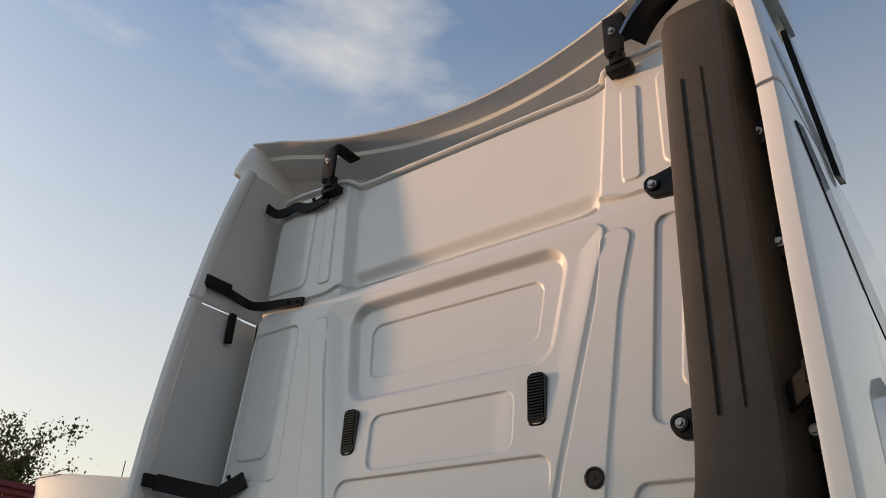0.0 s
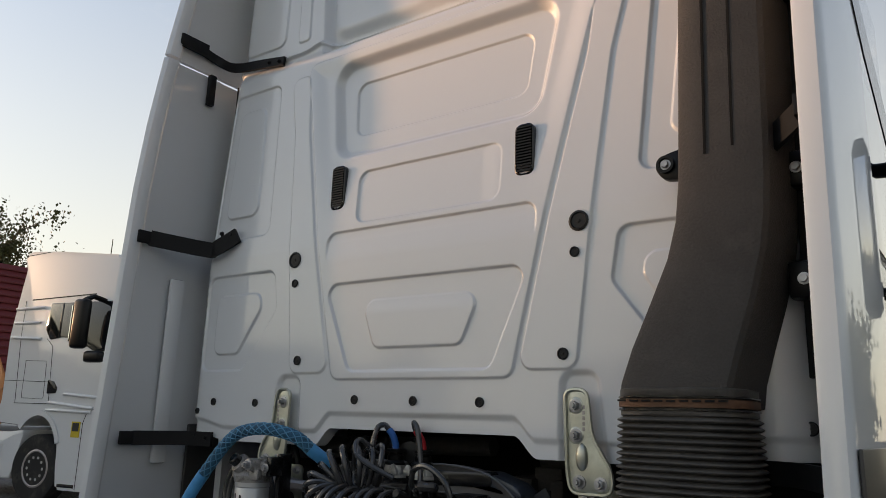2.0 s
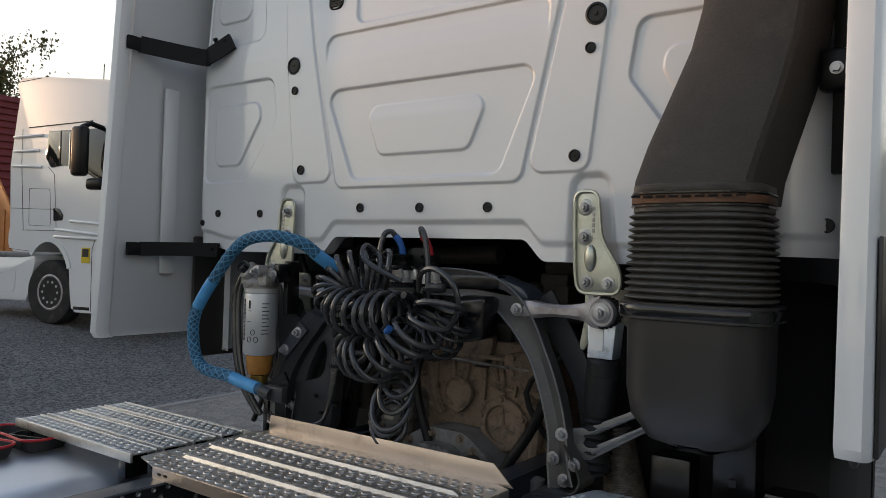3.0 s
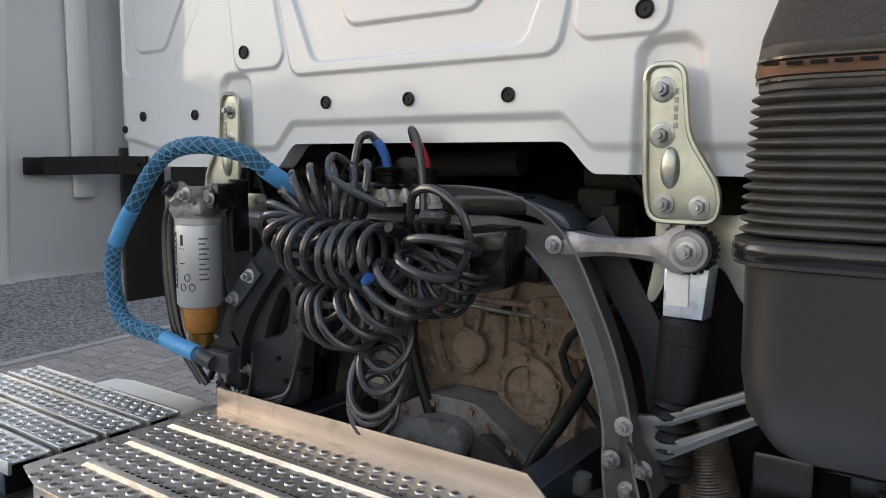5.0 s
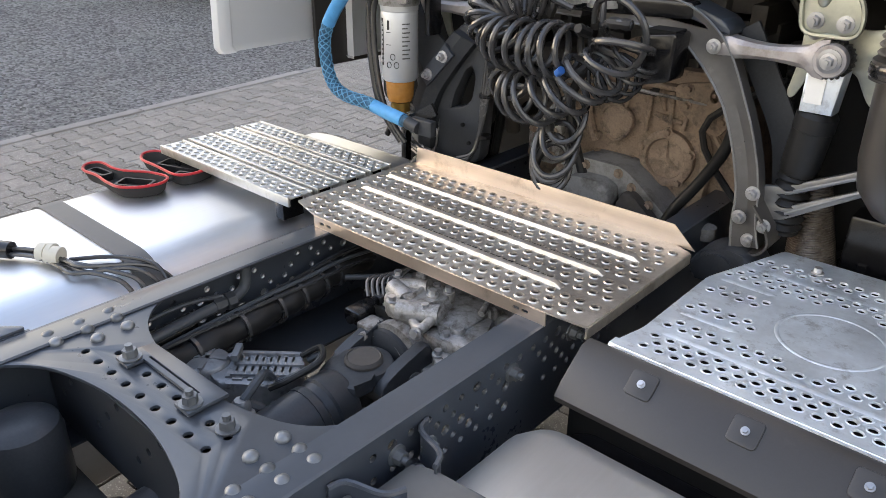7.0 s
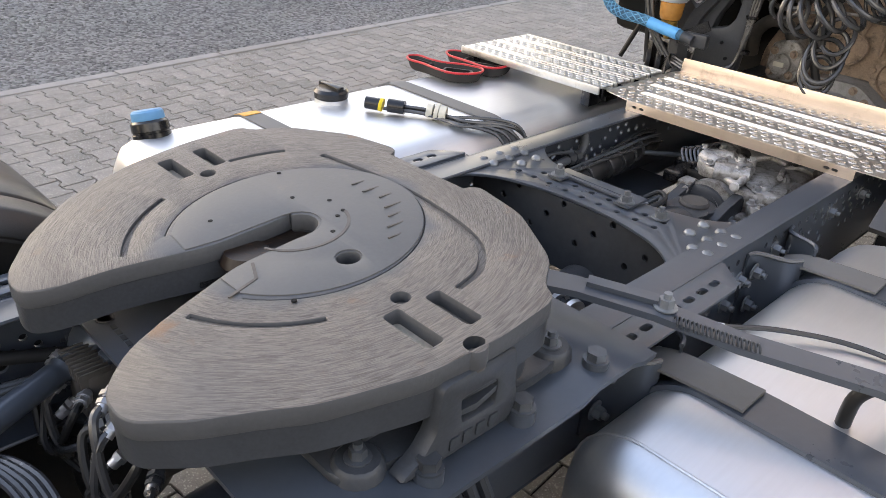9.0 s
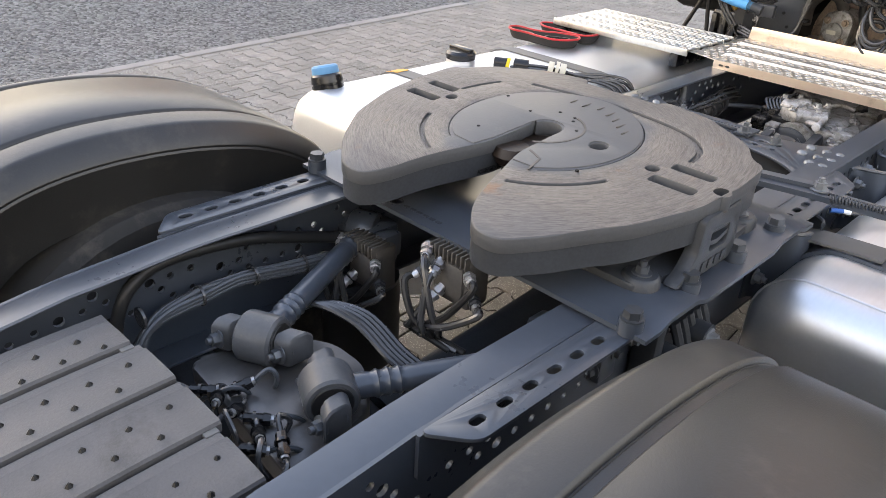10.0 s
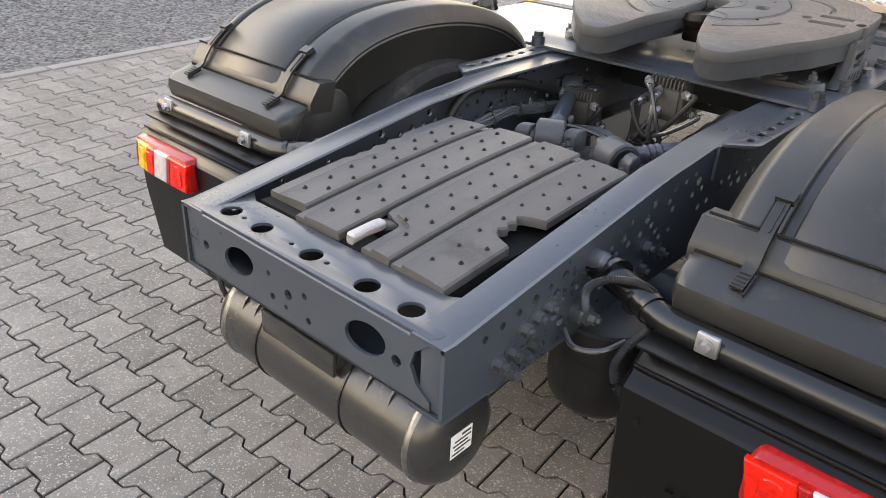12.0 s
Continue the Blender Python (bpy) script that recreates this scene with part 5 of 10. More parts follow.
for s in (-1, 1):
    bm = fresh()
    prism(bm, soft_poly([(1.60, 1.062), (2.08, 1.062), (2.05, 1.085), (1.95, 1.10), (1.90, 1.165), (1.80, 1.165), (1.74, 1.10), (1.64, 1.085)], 0.03, 4), yz, s * 0.36 - 0.035, s * 0.36 + 0.035, 0.008)
    prism(bm, soft_poly([(s * 0.29, 1.58), (s * 0.44, 1.58), (s * 0.455, 1.72), (s * 0.455, 2.0), (s * 0.44, 2.10), (s * 0.29, 2.10)], 0.03, 4), xy, 1.06, 1.078, 0.005)
    box(bm, *sorted((s * 0.37, s * 0.462)), 1.86, 1.95, 1.09, 1.20, 0.02)
    stand = part("bearing_block", bm, M_CASTD, wheel5)
    bm = plate(soft_poly([(1.655, 1.066), (1.875, 1.066), (1.888, 1.09), (1.876, 1.20), (1.730, 1.195), (1.722, 1.12), (1.695, 1.085)], 0.012, 4), [soft_poly([(1.765, 1.108), (1.845, 1.108), (1.848, 1.165), (1.760, 1.165)], 0.014, 4)], 0.034, Matrix.Translation((s * 0.470, 0, 0)) @ FACE_X, 0.005)
    lug5 = part("bearing_lug", bm, M_CASTD, wheel5, "grey cast lug with a window opening")
    bm = fresh()
    for k in range(4):
        prism(bm, soft_poly([(1.742 + 0.028 * k, 1.074), (1.762 + 0.028 * k, 1.074), (1.764 + 0.028 * k, 1.096), (1.744 + 0.028 * k, 1.096)], 0.004, 2), yz, s * 0.486, s * 0.490)
    prism(bm, [(1.765, 1.128), (1.80, 1.122), (1.845, 1.136), (1.845, 1.146), (1.80, 1.134), (1.765, 1.138)], yz, s * 0.466, s * 0.484)
    part("raised_mark", bm, M_CASTD, lug5)
    for x, y in ((0.42, 1.625), (0.31, 1.62), (0.418, 2.062), (0.31, 2.06)):
        bm = fresh()
        rim = circle(s * x, y, 0.040, 16)
        loft(bm, [[(a, b, z) for a, b in inset(rim, d)] for z, d in ((1.050, -0.004), (1.080, 0.0), (1.086, 0.006))])
        ear = part("bolt_ear", bm, M_CASTD, stand)
        bolt((s * x, y, 1.0862), (0, 0, 1), ear, BOLT_BIG)

# release lever with its spring
lever = thing("release_lever", (0.45, 2.2, 1.10), "flat dark steel release lever with a coil spring", "lever")
bm = fresh()
strap(bm, [(0.25, 2.08, 1.155), (0.31, 2.15, 1.14), (0.36, 2.205, 1.125), (0.50, 2.275, 1.112), (0.65, 2.32, 1.10), (0.86, 2.40, 1.095), (1.02, 2.44, 1.09)], 0.06, 0.014, (-0.5, 0.85, 0))
bar = part("lever_bar", bm, M_FRAME, lever)
bolt((0.51, 2.285, 1.12), (0, 0, 1), bar, BOLT_D)
bm = fresh()
strap(bm, [(0.37, 2.225, 1.136), (0.49, 2.29, 1.125)], 0.03, 0.01, (-0.5, 0.85, 0))
part("guide_strip", bm, M_FRAME, lever)
bm = fresh()
pts = []
for k in range(220):
    s = k / 219
    c = Vector((0.545, 2.262, 1.118)).lerp(Vector((0.69, 2.315, 1.108)), s)
    a = s * 6.28318 * 20
    pts.append(c + Vector((-0.55, 0.78, 0)) * 0.010 * math.cos(a) + Vector((0, 0, 1)) * 0.010 * math.sin(a))
sweep(bm, pts, 0.0022, 5)
part("spring", bm, M_CASTD, lever)
bm = fresh()
sweep(bm, rounded([(0.98, 2.42, 1.09), (1.02, 2.50, 1.11), (1.06, 2.52, 1.12), (1.09, 2.47, 1.11), (1.10, 2.40, 1.10)], 5), 0.011, 8)
part("grip", bm, M_RUBBER, lever)

# ---- catwalk and tread boards ----
def collars(bm, spots, r, z, high=0.004):
    """Raised rims round punched holes."""
    for x, y in spots:
        lathe_open(bm, [(r * 1.5, 0), (r * 1.22, high * 0.75), (r * 1.06, high * 0.75), (r * 1.0, -0.002)], Matrix.Translation((x, y, z)), 10)


def lathe_open(bm, prof, m, seg):
    rings = [[bm.verts.new(m @ Vector((r * math.cos(6.28318 * k / seg), r * math.sin(6.28318 * k / seg), h))) for k in range(seg)] for r, h in prof]
    for a, b in zip(rings, rings[1:]):
        for k in range(seg):
            bm.faces.new((a[k], a[(k + 1) % seg], b[(k + 1) % seg], b[k]))


catwalk = thing("catwalk", (0, 3.77, 1.03), "worn perforated steel catwalk plate with bright raised ribs", "catwalk")
spots = []
for band in range(4):
    for row in range(3):
        y = 3.525 + band * 0.128 + row * 0.036
        for k in range(25):
            x = -0.485 + k * 0.0405 + (0.020 if row % 2 else 0)
            if x < 0.50 and not (band == 0 and row == 0 and abs(x) > 0.47):
                spots.append((x, y))
bm = plate(soft_poly([(-0.52, 3.535), (-0.40, 3.50), (0.42, 3.50), (0.52, 3.507), (0.522, 4.015), (0.46, 4.04), (-0.50, 4.04), (-0.52, 4.0)], 0.006, 2), [circle(x, y, 0.0098, 8) for x, y in spots], 0.004, Matrix.Translation((0, 0, 1.064)))
walk_plate = part("plate", bm, M_TREADD, catwalk)
bm = fresh()
collars(bm, spots, 0.0098, 1.066)
tagged(part("punched_rims", bm, M_TREADD, walk_plate), kind="stuff")
for y, x0, x1 in ((3.624, -0.40, 0.36), (3.752, -0.44, 0.40), (3.880, -0.46, 0.43)):
    bm = fresh()
    loft(bm, [[(x, y + a, 1.066 + b * k) for a, b in ((-0.013, 0), (-0.009, 0.011), (0.0, 0.014), (0.009, 0.011), (0.013, 0))] for x, k in ((x0 - 0.02, 0.1), (x0, 1), (x1, 1), (x1 + 0.02, 0.1))])
    part("rib", bm, M_TREADD, catwalk, "bright worn rib")
    bm = fresh()
    prism(bm, slot((x0 + x1) / 2 + 0.02, y + 0.024, x1 - x0 - 0.12, 0.010), xy, 1.0655, 1.0668)
    part("drain_slot", bm, M_VOID, catwalk)
bm = fresh()
prism(bm, [(-0.505, 1.062), (0.522, 1.062), (0.455, 1.122), (-0.497, 1.122)], xz, 4.038, 4.042, 0.001)
part("upstand", bm, M_BARE, catwalk, "bare bent-up steel edge")
bm = plate([(-0.40, 1.030), (0.418, 1.030), (0.418, 1.064), (-0.40, 1.064)], [slot(-0.365, 1.047, 0.02, 0.009), slot(-0.335, 1.047, 0.02, 0.009), slot(0.36, 1.047, 0.02, 0.009), slot(0.335, 1.047, 0.02, 0.009)], 0.004, Matrix.Translation((0, 3.50, 0)) @ FACE_Y)
part("front_lip", bm, M_BARE, catwalk)
bm = fresh()
box(bm, 0.518, 0.523, 3.507, 4.015, 1.035, 1.063)
part("side_lip", bm, M_TREADD, catwalk)

board_spots = [(-1.255 + 0.0405 * k + (0.02 if row == 1 else 0), 0.022 + row * 0.025) for row in range(3) for k in range(18) if -1.255 + 0.0405 * k < -0.56]
for i in range(4):
    y0 = 3.512 + i * 0.114
    board = thing("tread_board", (-0.9, y0 + 0.05, 1.06), "bright perforated aluminium tread board over the fuel tank", "tread board", "tread boards over the tank")
    bm = plate([(-1.277, y0), (-0.535, y0), (-0.535, y0 + 0.094), (-1.277, y0 + 0.094)], [circle(x, y0 + y, 0.009, 8) for x, y in board_spots], 0.004, Matrix.Translation((0, 0, 1.070)))
    for y in (y0 + 0.003, y0 + 0.091):
        box(bm, -1.277, -0.535, y - 0.005, y + 0.005, 1.045, 1.0765, 0.003)
    tread = part("tread", bm, M_TREAD, board)
    bm = fresh()
    collars(bm, [(x, y0 + y) for x, y in board_spots], 0.009, 1.072)
    tagged(part("punched_rims", bm, M_TREAD, tread), kind="stuff")
    for x in (-1.2, -0.6):
        bm = fresh()
        box(bm, x - 0.02, x + 0.02, y0 + 0.01, y0 + 0.09, 0.985, 1.066, 0.003)
        part("foot", bm, M_BLACK, board)

# ---- heat shield box beside the frame ----
BOLT_LIGHT = bolt_mesh("bolt", M_BOLT, 0.006, False)
shield = thing("exhaust_box", (0.93, 3.8, 0.6), "exhaust box with a perforated galvanised heat shield on top", "exhaust box")
spots = []
for band in range(6):
    y = 3.525 + band * 0.112
    for row in range(3 if band in (0, 4) else 2):
        for k in range(18):
            x = 0.635 + k * 0.036 + 0.018 * (row % 2)
            yy = y + row * 0.027 + 0.03
            if x < 1.26 and math.hypot(x - 0.93, (yy - 3.85)) > 0.16 and yy < 4.19 and x > 0.60 + max(0, (yy - 3.9)) * 0.25:
                spots.append((x, yy))


def shield_z(x, y):
    return 1.048 - 0.06 * max(0, x - 1.22) + 0.004 * math.sin(y * 9)


bm = plate(soft_poly([(0.575, 3.505), (1.30, 3.505), (1.30, 4.235), (0.69, 4.235), (0.655, 4.12), (0.60, 3.95), (0.60, 3.62)], 0.02), [circle(x, y, 0.0098, 8, 0.0098) for x, y in spots], 0.004, Matrix.Translation((0, 0, 1.048)))
top = part("heat_shield", bm, M_GALV, shield)
bm = fresh()
prism(bm, [(3.500, 1.036), (3.512, 1.0515), (3.540, 1.0515), (3.540, 1.049), (3.513, 1.049), (3.503, 1.034)], yz, 0.575, 1.30, 0.001)
part("folded_edge", bm, M_GALV, top)
bm = fresh()
collars(bm, spots, 0.0098, 1.049, 0.003)
tagged(part("punched_rims", bm, M_GALV, top), kind="stuff")
bm = fresh()
for r in (0.112,):
    ring = [(0.93 + r * math.cos(a), 3.85 + r * math.sin(a), 1.0428) for a in np.linspace(0, 6.28318, 49)]
    sweep(bm, ring, 0.009, 12)
for r in (0.085, 0.045):
    sweep(bm, [(0.93 + r * math.cos(a), 3.85 + 0.75 * r * math.sin(a), 1.0425) for a in np.linspace(0.5, 5.2, 30)], 0.0075, 10)
part("embossed_badge", bm, M_GALV, shield, "plain embossed ring")
for y in (3.63, 3.74, 3.965, 4.075):
    for x0, x1 in (((0.63, 0.77), (1.09, 1.27)) if 3.7 < y < 4.0 else ((0.64, 1.27),)):
        bm = fresh()
        loft(bm, [[(x, y + a, 1.049 + b * k) for a, b in ((-0.010, 0), (0, 0.006), (0.010, 0))] for x, k in ((x0, 0.1), (x0 + 0.02, 1), (x1 - 0.02, 1), (x1, 0.1))])
        part("bead", bm, M_GALV, top)
for x, y in ((0.80, 4.16), (1.06, 4.16)):
    bolt((x, y, 1.051), (0, 0, 1), top, BOLT_S)
bm = fresh()
prism(bm, [(3.508, 1.045), (3.505, 1.047), (3.475, 1.043), (3.40, 0.985), (3.378, 0.960), (3.382, 0.945), (3.40, 0.950), (3.49, 1.03)], yz, 0.53, 1.30, 0.004)
cover = part("end_cover", bm, M_COVER, shield, "smooth dark sloping cover")
for x in (0.690, 0.905, 1.12):
    seat_m = aim((x, 3.452, 1.0255), (0, -0.62, 0.78))
    bm = plate(pad(0, 0, 0.027, 0.027, 0.008), [], 0.007, seat_m, 0.002)
    lug = part("screw_seat", bm, M_COVER, cover)
    bolt(tuple(seat_m @ Vector((0, 0, 0.004))), (0, -0.62, 0.78), lug, BOLT_LIGHT)
bm = fresh()
box(bm, 0.55, 1.30, 3.40, 4.2, 0.45, 0.945, 0.02)
part("silencer_body", bm, M_PLASTIC, shield)
hexes = [circle(0.585 + 0.0125 * k + 0.006 * (j % 2), 0.62 + 0.0105 * j, 0.0052, 6) for k in range(28) for j in range(24)]
bm = plate(soft_poly([(0.57, 0.605), (0.95, 0.605), (0.95, 0.90), (0.62, 0.90), (0.57, 0.87)], 0.02), hexes, 0.003, Matrix.Translation((0, 3.392, 0)) @ FACE_Y)
part("mesh_screen", bm, M_BLACK, shield, "black hexagonal mesh")
bm = fresh()
box(bm, 1.005, 1.06, 4.20, 4.204, 1.05, 1.078)
part("paper_tag", bm, M_PAPER, shield, "white paper tag")


# ---- fuel tanks ----
def tank_body(bm, s, x_in, x_out, y0, y1, z0, z1, r, end):
    cx, cz, hx, hz = s * (x_in + x_out) / 2, (z0 + z1) / 2, (x_out - x_in) / 2, (z1 - z0) / 2
    rings = []
    for y, k in ((y0, end), (y0 + end * 0.15, end * 0.55), (y0 + end * 0.5, end * 0.16), (y0 + end, 0), (y1 - end, 0), (y1 - end * 0.5, end * 0.16), (y1 - end * 0.15, end * 0.55), (y1, end)):
        rings.append([(x, y, z) for x, z in pad(cx, cz, hx - k, hz - k, max(r - k * 0.6, 0.02), 8)])
    return loft(bm, rings)


def tank_strap(s, x_in, x_out, y, z0, z1, r, wide, parent):
    cx, cz, hx, hz = s * (x_in + x_out) / 2, (z0 + z1) / 2, (x_out - x_in) / 2, (z1 - z0) / 2
    outer, inner = pad(cx, cz, hx + 0.006, hz + 0.006, r, 8), pad(cx, cz, hx - 0.004, hz - 0.004, r, 8)
    bm = fresh()
    loft(bm, [[(x, y - wide / 2, z) for x, z in inner], [(x, y - wide / 2, z) for x, z in outer], [(x, y + wide / 2, z) for x, z in outer], [(x, y + wide / 2, z) for x, z in inner]], False)
    return part("strap", bm, M_STRAP if s < 0 else M_FRAME, parent, "grey steel strap with rubber lining")


tank_l = thing("fuel_tank", (-0.92, 3.0, 0.35), "large polished aluminium fuel tank with two dark straps and two caps", "fuel tank", "fuel tanks")
bm = fresh()
tank_body(bm, -1, 0.53, 1.33, 1.93, 4.25, 0.35, 1.0, 0.17, 0.09)
tank_shell = part("tank_shell", bm, M_ALU, tank_l)
for y in (2.40, 3.07):
    tank_strap(-1, 0.53, 1.33, y, 0.35, 1.0, 0.17, 0.07, tank_l)
bm = fresh()
lathe(bm, [(0.062, 0), (0.06, 0.02), (0.052, 0.022)], Matrix.Translation((-1.15, 2.72, 0.995)))
cap = part("filler_neck", bm, M_ALU, tank_l)
bm = fresh()
lathe(bm, [(0.062, 0.022), (0.064, 0.045), (0.055, 0.056), (0.02, 0.058)], Matrix.Translation((-1.15, 2.72, 0.995)))
box(bm, -1.21, -1.09, 2.705, 2.735, 1.045, 1.066, 0.006)
part("filler_cap", bm, M_BLACK, cap, "black twist cap")
bm = fresh()
lathe(bm, [(0.060, 0), (0.060, 0.045), (0.057, 0.047), (0.057, 0.052), (0.060, 0.054), (0.058, 0.080), (0.048, 0.090)], aim((-1.195, 2.062, 0.955), (-0.28, 0, 1)), 28)
neck = part("additive_neck", bm, M_BLACK, tank_l)
bm = fresh()
lathe(bm, [(0.050, 0.084), (0.052, 0.090), (0.050, 0.112), (0.044, 0.118), (0.012, 0.119)], aim((-1.195, 2.062, 0.955), (-0.28, 0, 1)), 14)
part("additive_cap", bm, M_BLUECAP, neck, "pale blue cap")
bm = fresh()
strap(bm, [(x, 2.40, z + 0.0068) for x, z in pad(-0.93, 0.675, 0.40 + 0.001, 0.325 + 0.001, 0.17, 8)[9:13]], 0.066, 0.002, (0, 1, 0))
part("sticker", bm, M_AMBER, tank_l, "orange warning sticker on the strap")

tank_r = thing("fuel_tank", (0.92, 2.7, 0.35), "polished aluminium fuel tank with dark straps", "fuel tank", "fuel tanks")
bm = fresh()
tank_body(bm, 1, 0.495, 1.33, 2.00, 3.33, 0.35, 0.975, 0.13, 0.085)
rings = [(x, 2.085, z) for x, z in pad(0.9125, 0.6625, 0.4185, 0.3135, 0.13, 8)]
sweep(bm, rings + rings[:1], 0.003, 6)
part("tank_shell", bm, M_ALU, tank_r)
for y in (2.33, 2.975):
    st = tank_strap(1, 0.495, 1.33, y, 0.35, 0.979, 0.13, 0.105, tank_r)
    bm = fresh()
    strap(bm, rounded([(0.455, y, 0.955), (0.50, y, 0.975), (0.56, y, 0.984), (0.70, y, 0.992)], 4), 0.09, 0.006, (0, 1, 0))
    part("strap_end", bm, M_STRAP, st)
    # the pressed hat-section bracket on the rail
    for e in (-0.075, 0.075):
        bm = fresh()
        hat = rounded([(0.419, y + e * 1.7, 0), (0.432, y + e * 1.25, 0), (0.50, y + e * 0.95, 0), (0.52, y + e * 0.5, 0)], 4)
        loft(bm, [[(p.x, p.y, 1.0), (p.x + 0.006, p.y, 1.0), (p.x + 0.006, p.y, 0.79), (p.x, p.y, 0.79)] for p in hat])
        cheek = part("bracket_cheek", bm, M_FRAME, st)
        bm = fresh()
        sweep(bm, [(p.x + 0.003, p.y, 1.0) for p in hat], 0.006, 6)
        part("folded_lip", bm, M_FRAME, cheek)
        bolt((0.44, y + e * 1.45, 0.955), (1, 0, 0), cheek, BOLT_D)
        bolt((0.44, y + e * 1.45, 0.86), (1, 0, 0), cheek, BOLT_D)
    bm = fresh()
    rod(bm, (0.47, y - 0.06, 0.948), (0.47, y + 0.06, 0.948), 0.012, seg=12)
    rod(bm, (0.47, y - 0.078, 0.948), (0.47, y - 0.06, 0.948), 0.02, seg=6)
    part("strap_pin", bm, M_BOLT, st)
bm = fresh()
lathe(bm, [(0.05, 0), (0.048, 0.008), (0.03, 0.012), (0.03, 0.03), (0.02, 0.034)], Matrix.Translation((0.90, 2.65, 0.966)))
box(bm, 0.885, 0.93, 2.63, 2.67, 0.985, 1.005, 0.004)
sender = part("level_sender", bm, M_BLACK, tank_r, "black level sender with its lead")
bm = fresh()
sweep(bm, rounded([(0.885, 2.66, 0.99), (0.82, 2.69, 0.985), (0.72, 2.66, 0.99), (0.62, 2.58, 1.0), (0.55, 2.50, 1.005), (0.51, 2.46, 1.01)], 6), 0.006, 8)
part("sender_lead", bm, M_CABLE, sender)
for p0, p1, mt in (((0.545, 2.495, 1.005), (0.53, 2.48, 1.008), M_PAPER), ((0.53, 2.48, 1.008), (0.505, 2.455, 1.01), M_BLUE)):
    bm = fresh()
    rod(bm, p0, p1, 0.0068, seg=10)
    part("tape_mark", bm, mt, sender)

bm = fresh()
sweep(bm, rounded([(0.83, 2.42, 0.97), (0.834, 2.424, 1.035), (0.862, 2.443, 1.066), (0.89, 2.475, 1.045), (0.915, 2.53, 0.985)], 6), 0.014, 10)
part("breather_hose", bm, M_RUBBER, tank_r, "short black bent hose")

# trailer leads lying on the tank
leads = thing("trailer_leads", (-0.75, 2.95, 1.0), "loose black leads with plug connectors lying on the tank", "cable")
for k, (dy, dz) in enumerate(((0, 0), (0.016, 0.004), (-0.014, 0.002), (0.004, 0.012))):
    bm = fresh()
    sweep(bm, rounded([(-0.93, 2.80 + dy, 1.018 + dz), (-0.82, 2.88 + dy, 1.016 + dz), (-0.72, 2.905 + dy, 1.012 + dz), (-0.65, 2.925 + dy * 1.6, 1.010 + dz), (-0.60, 2.955 + 0.03 * k, 1.004), (-0.555, 2.985 + 0.035 * k, 0.985), (-0.515, 3.0 + 0.04 * k, 0.93), (-0.50, 3.01 + 0.04 * k, 0.86)], 6), 0.0065, 8)
    part("lead", bm, M_CABLE, leads)
bm = fresh()
sweep(bm, rounded([(-0.74, 2.93, 1.012), (-0.68, 3.01, 1.012), (-0.60, 3.06, 1.014), (-0.54, 3.08, 1.0), (-0.505, 3.085, 0.94), (-0.50, 3.09, 0.86)], 6), 0.006, 8)
part("lead", bm, M_CABLE, leads)
for x, y, r, l, mt in ((-0.97, 2.775, 0.022, 0.05, M_BLACK), (-0.945, 2.788, 0.0235, 0.010, M_YELLOW), (-0.90, 2.82, 0.024, 0.05, M_BLACK), (-0.80, 2.89, 0.026, 0.018, M_IVORY), (-0.775, 2.90, 0.030, 0.012, M_IVORY), (-0.75, 2.905, 0.026, 0.02, M_IVORY)):
    bm = fresh()
    rod(bm, (x - l / 2, y - l / 3, 1.03), (x + l / 2, y + l / 3, 1.028), r, seg=16)
    part("plug_connector", bm, mt, leads)

# open hard case on the tank
case = thing("zip_case", (-1.1, 3.40, 1.0), "open charcoal hard case with a red zip edge on the tank", "case")


def case_half(shape, lift, pockets):
    shape = soft_poly(shape, 0.03, 4)
    low, ins, deep = inset(shape, 0.012), inset(shape, 0.006), inset(shape, 0.013)
    bm = fresh()
    loft(bm, [[(x, y, lift) for x, y in inset(shape, 0.02)], [(x, y, lift + 0.010) for x, y in low], [(x, y, lift + 0.043) for x, y in shape], [(x, y, lift + 0.043) for x, y in ins], [(x, y, lift + 0.012) for x, y in deep]])
    shell = part("shell", bm, M_CASE, case)
    bm = fresh()
    ring = [(x, y, lift + 0.045) for x, y in shape]
    sweep(bm, ring + ring[:1], 0.0050, 6)
    part("red_zip", bm, M_RED, shell, "red zip edge")
    for a, b, turn, wide, deep_ in pockets:
        bm = fresh()
        m = Matrix.Rotation(radians(turn), 2)
        rim = [m @ Vector(p) + Vector((a, b)) for p in pad(0, 0, wide, deep_, 0.012)]
        hole = [m @ Vector(p) + Vector((a, b)) for p in pad(0, 0, wide - 0.008, deep_ - 0.008, 0.008)]
        loft(bm, [[(p.x, p.y, lift + 0.013) for p in rim], [(p.x, p.y, lift + 0.036) for p in rim], [(p.x, p.y, lift + 0.036) for p in hole], [(p.x, p.y, lift + 0.018) for p in hole]])
        part("foam_insert", bm, M_RUBBER, shell)


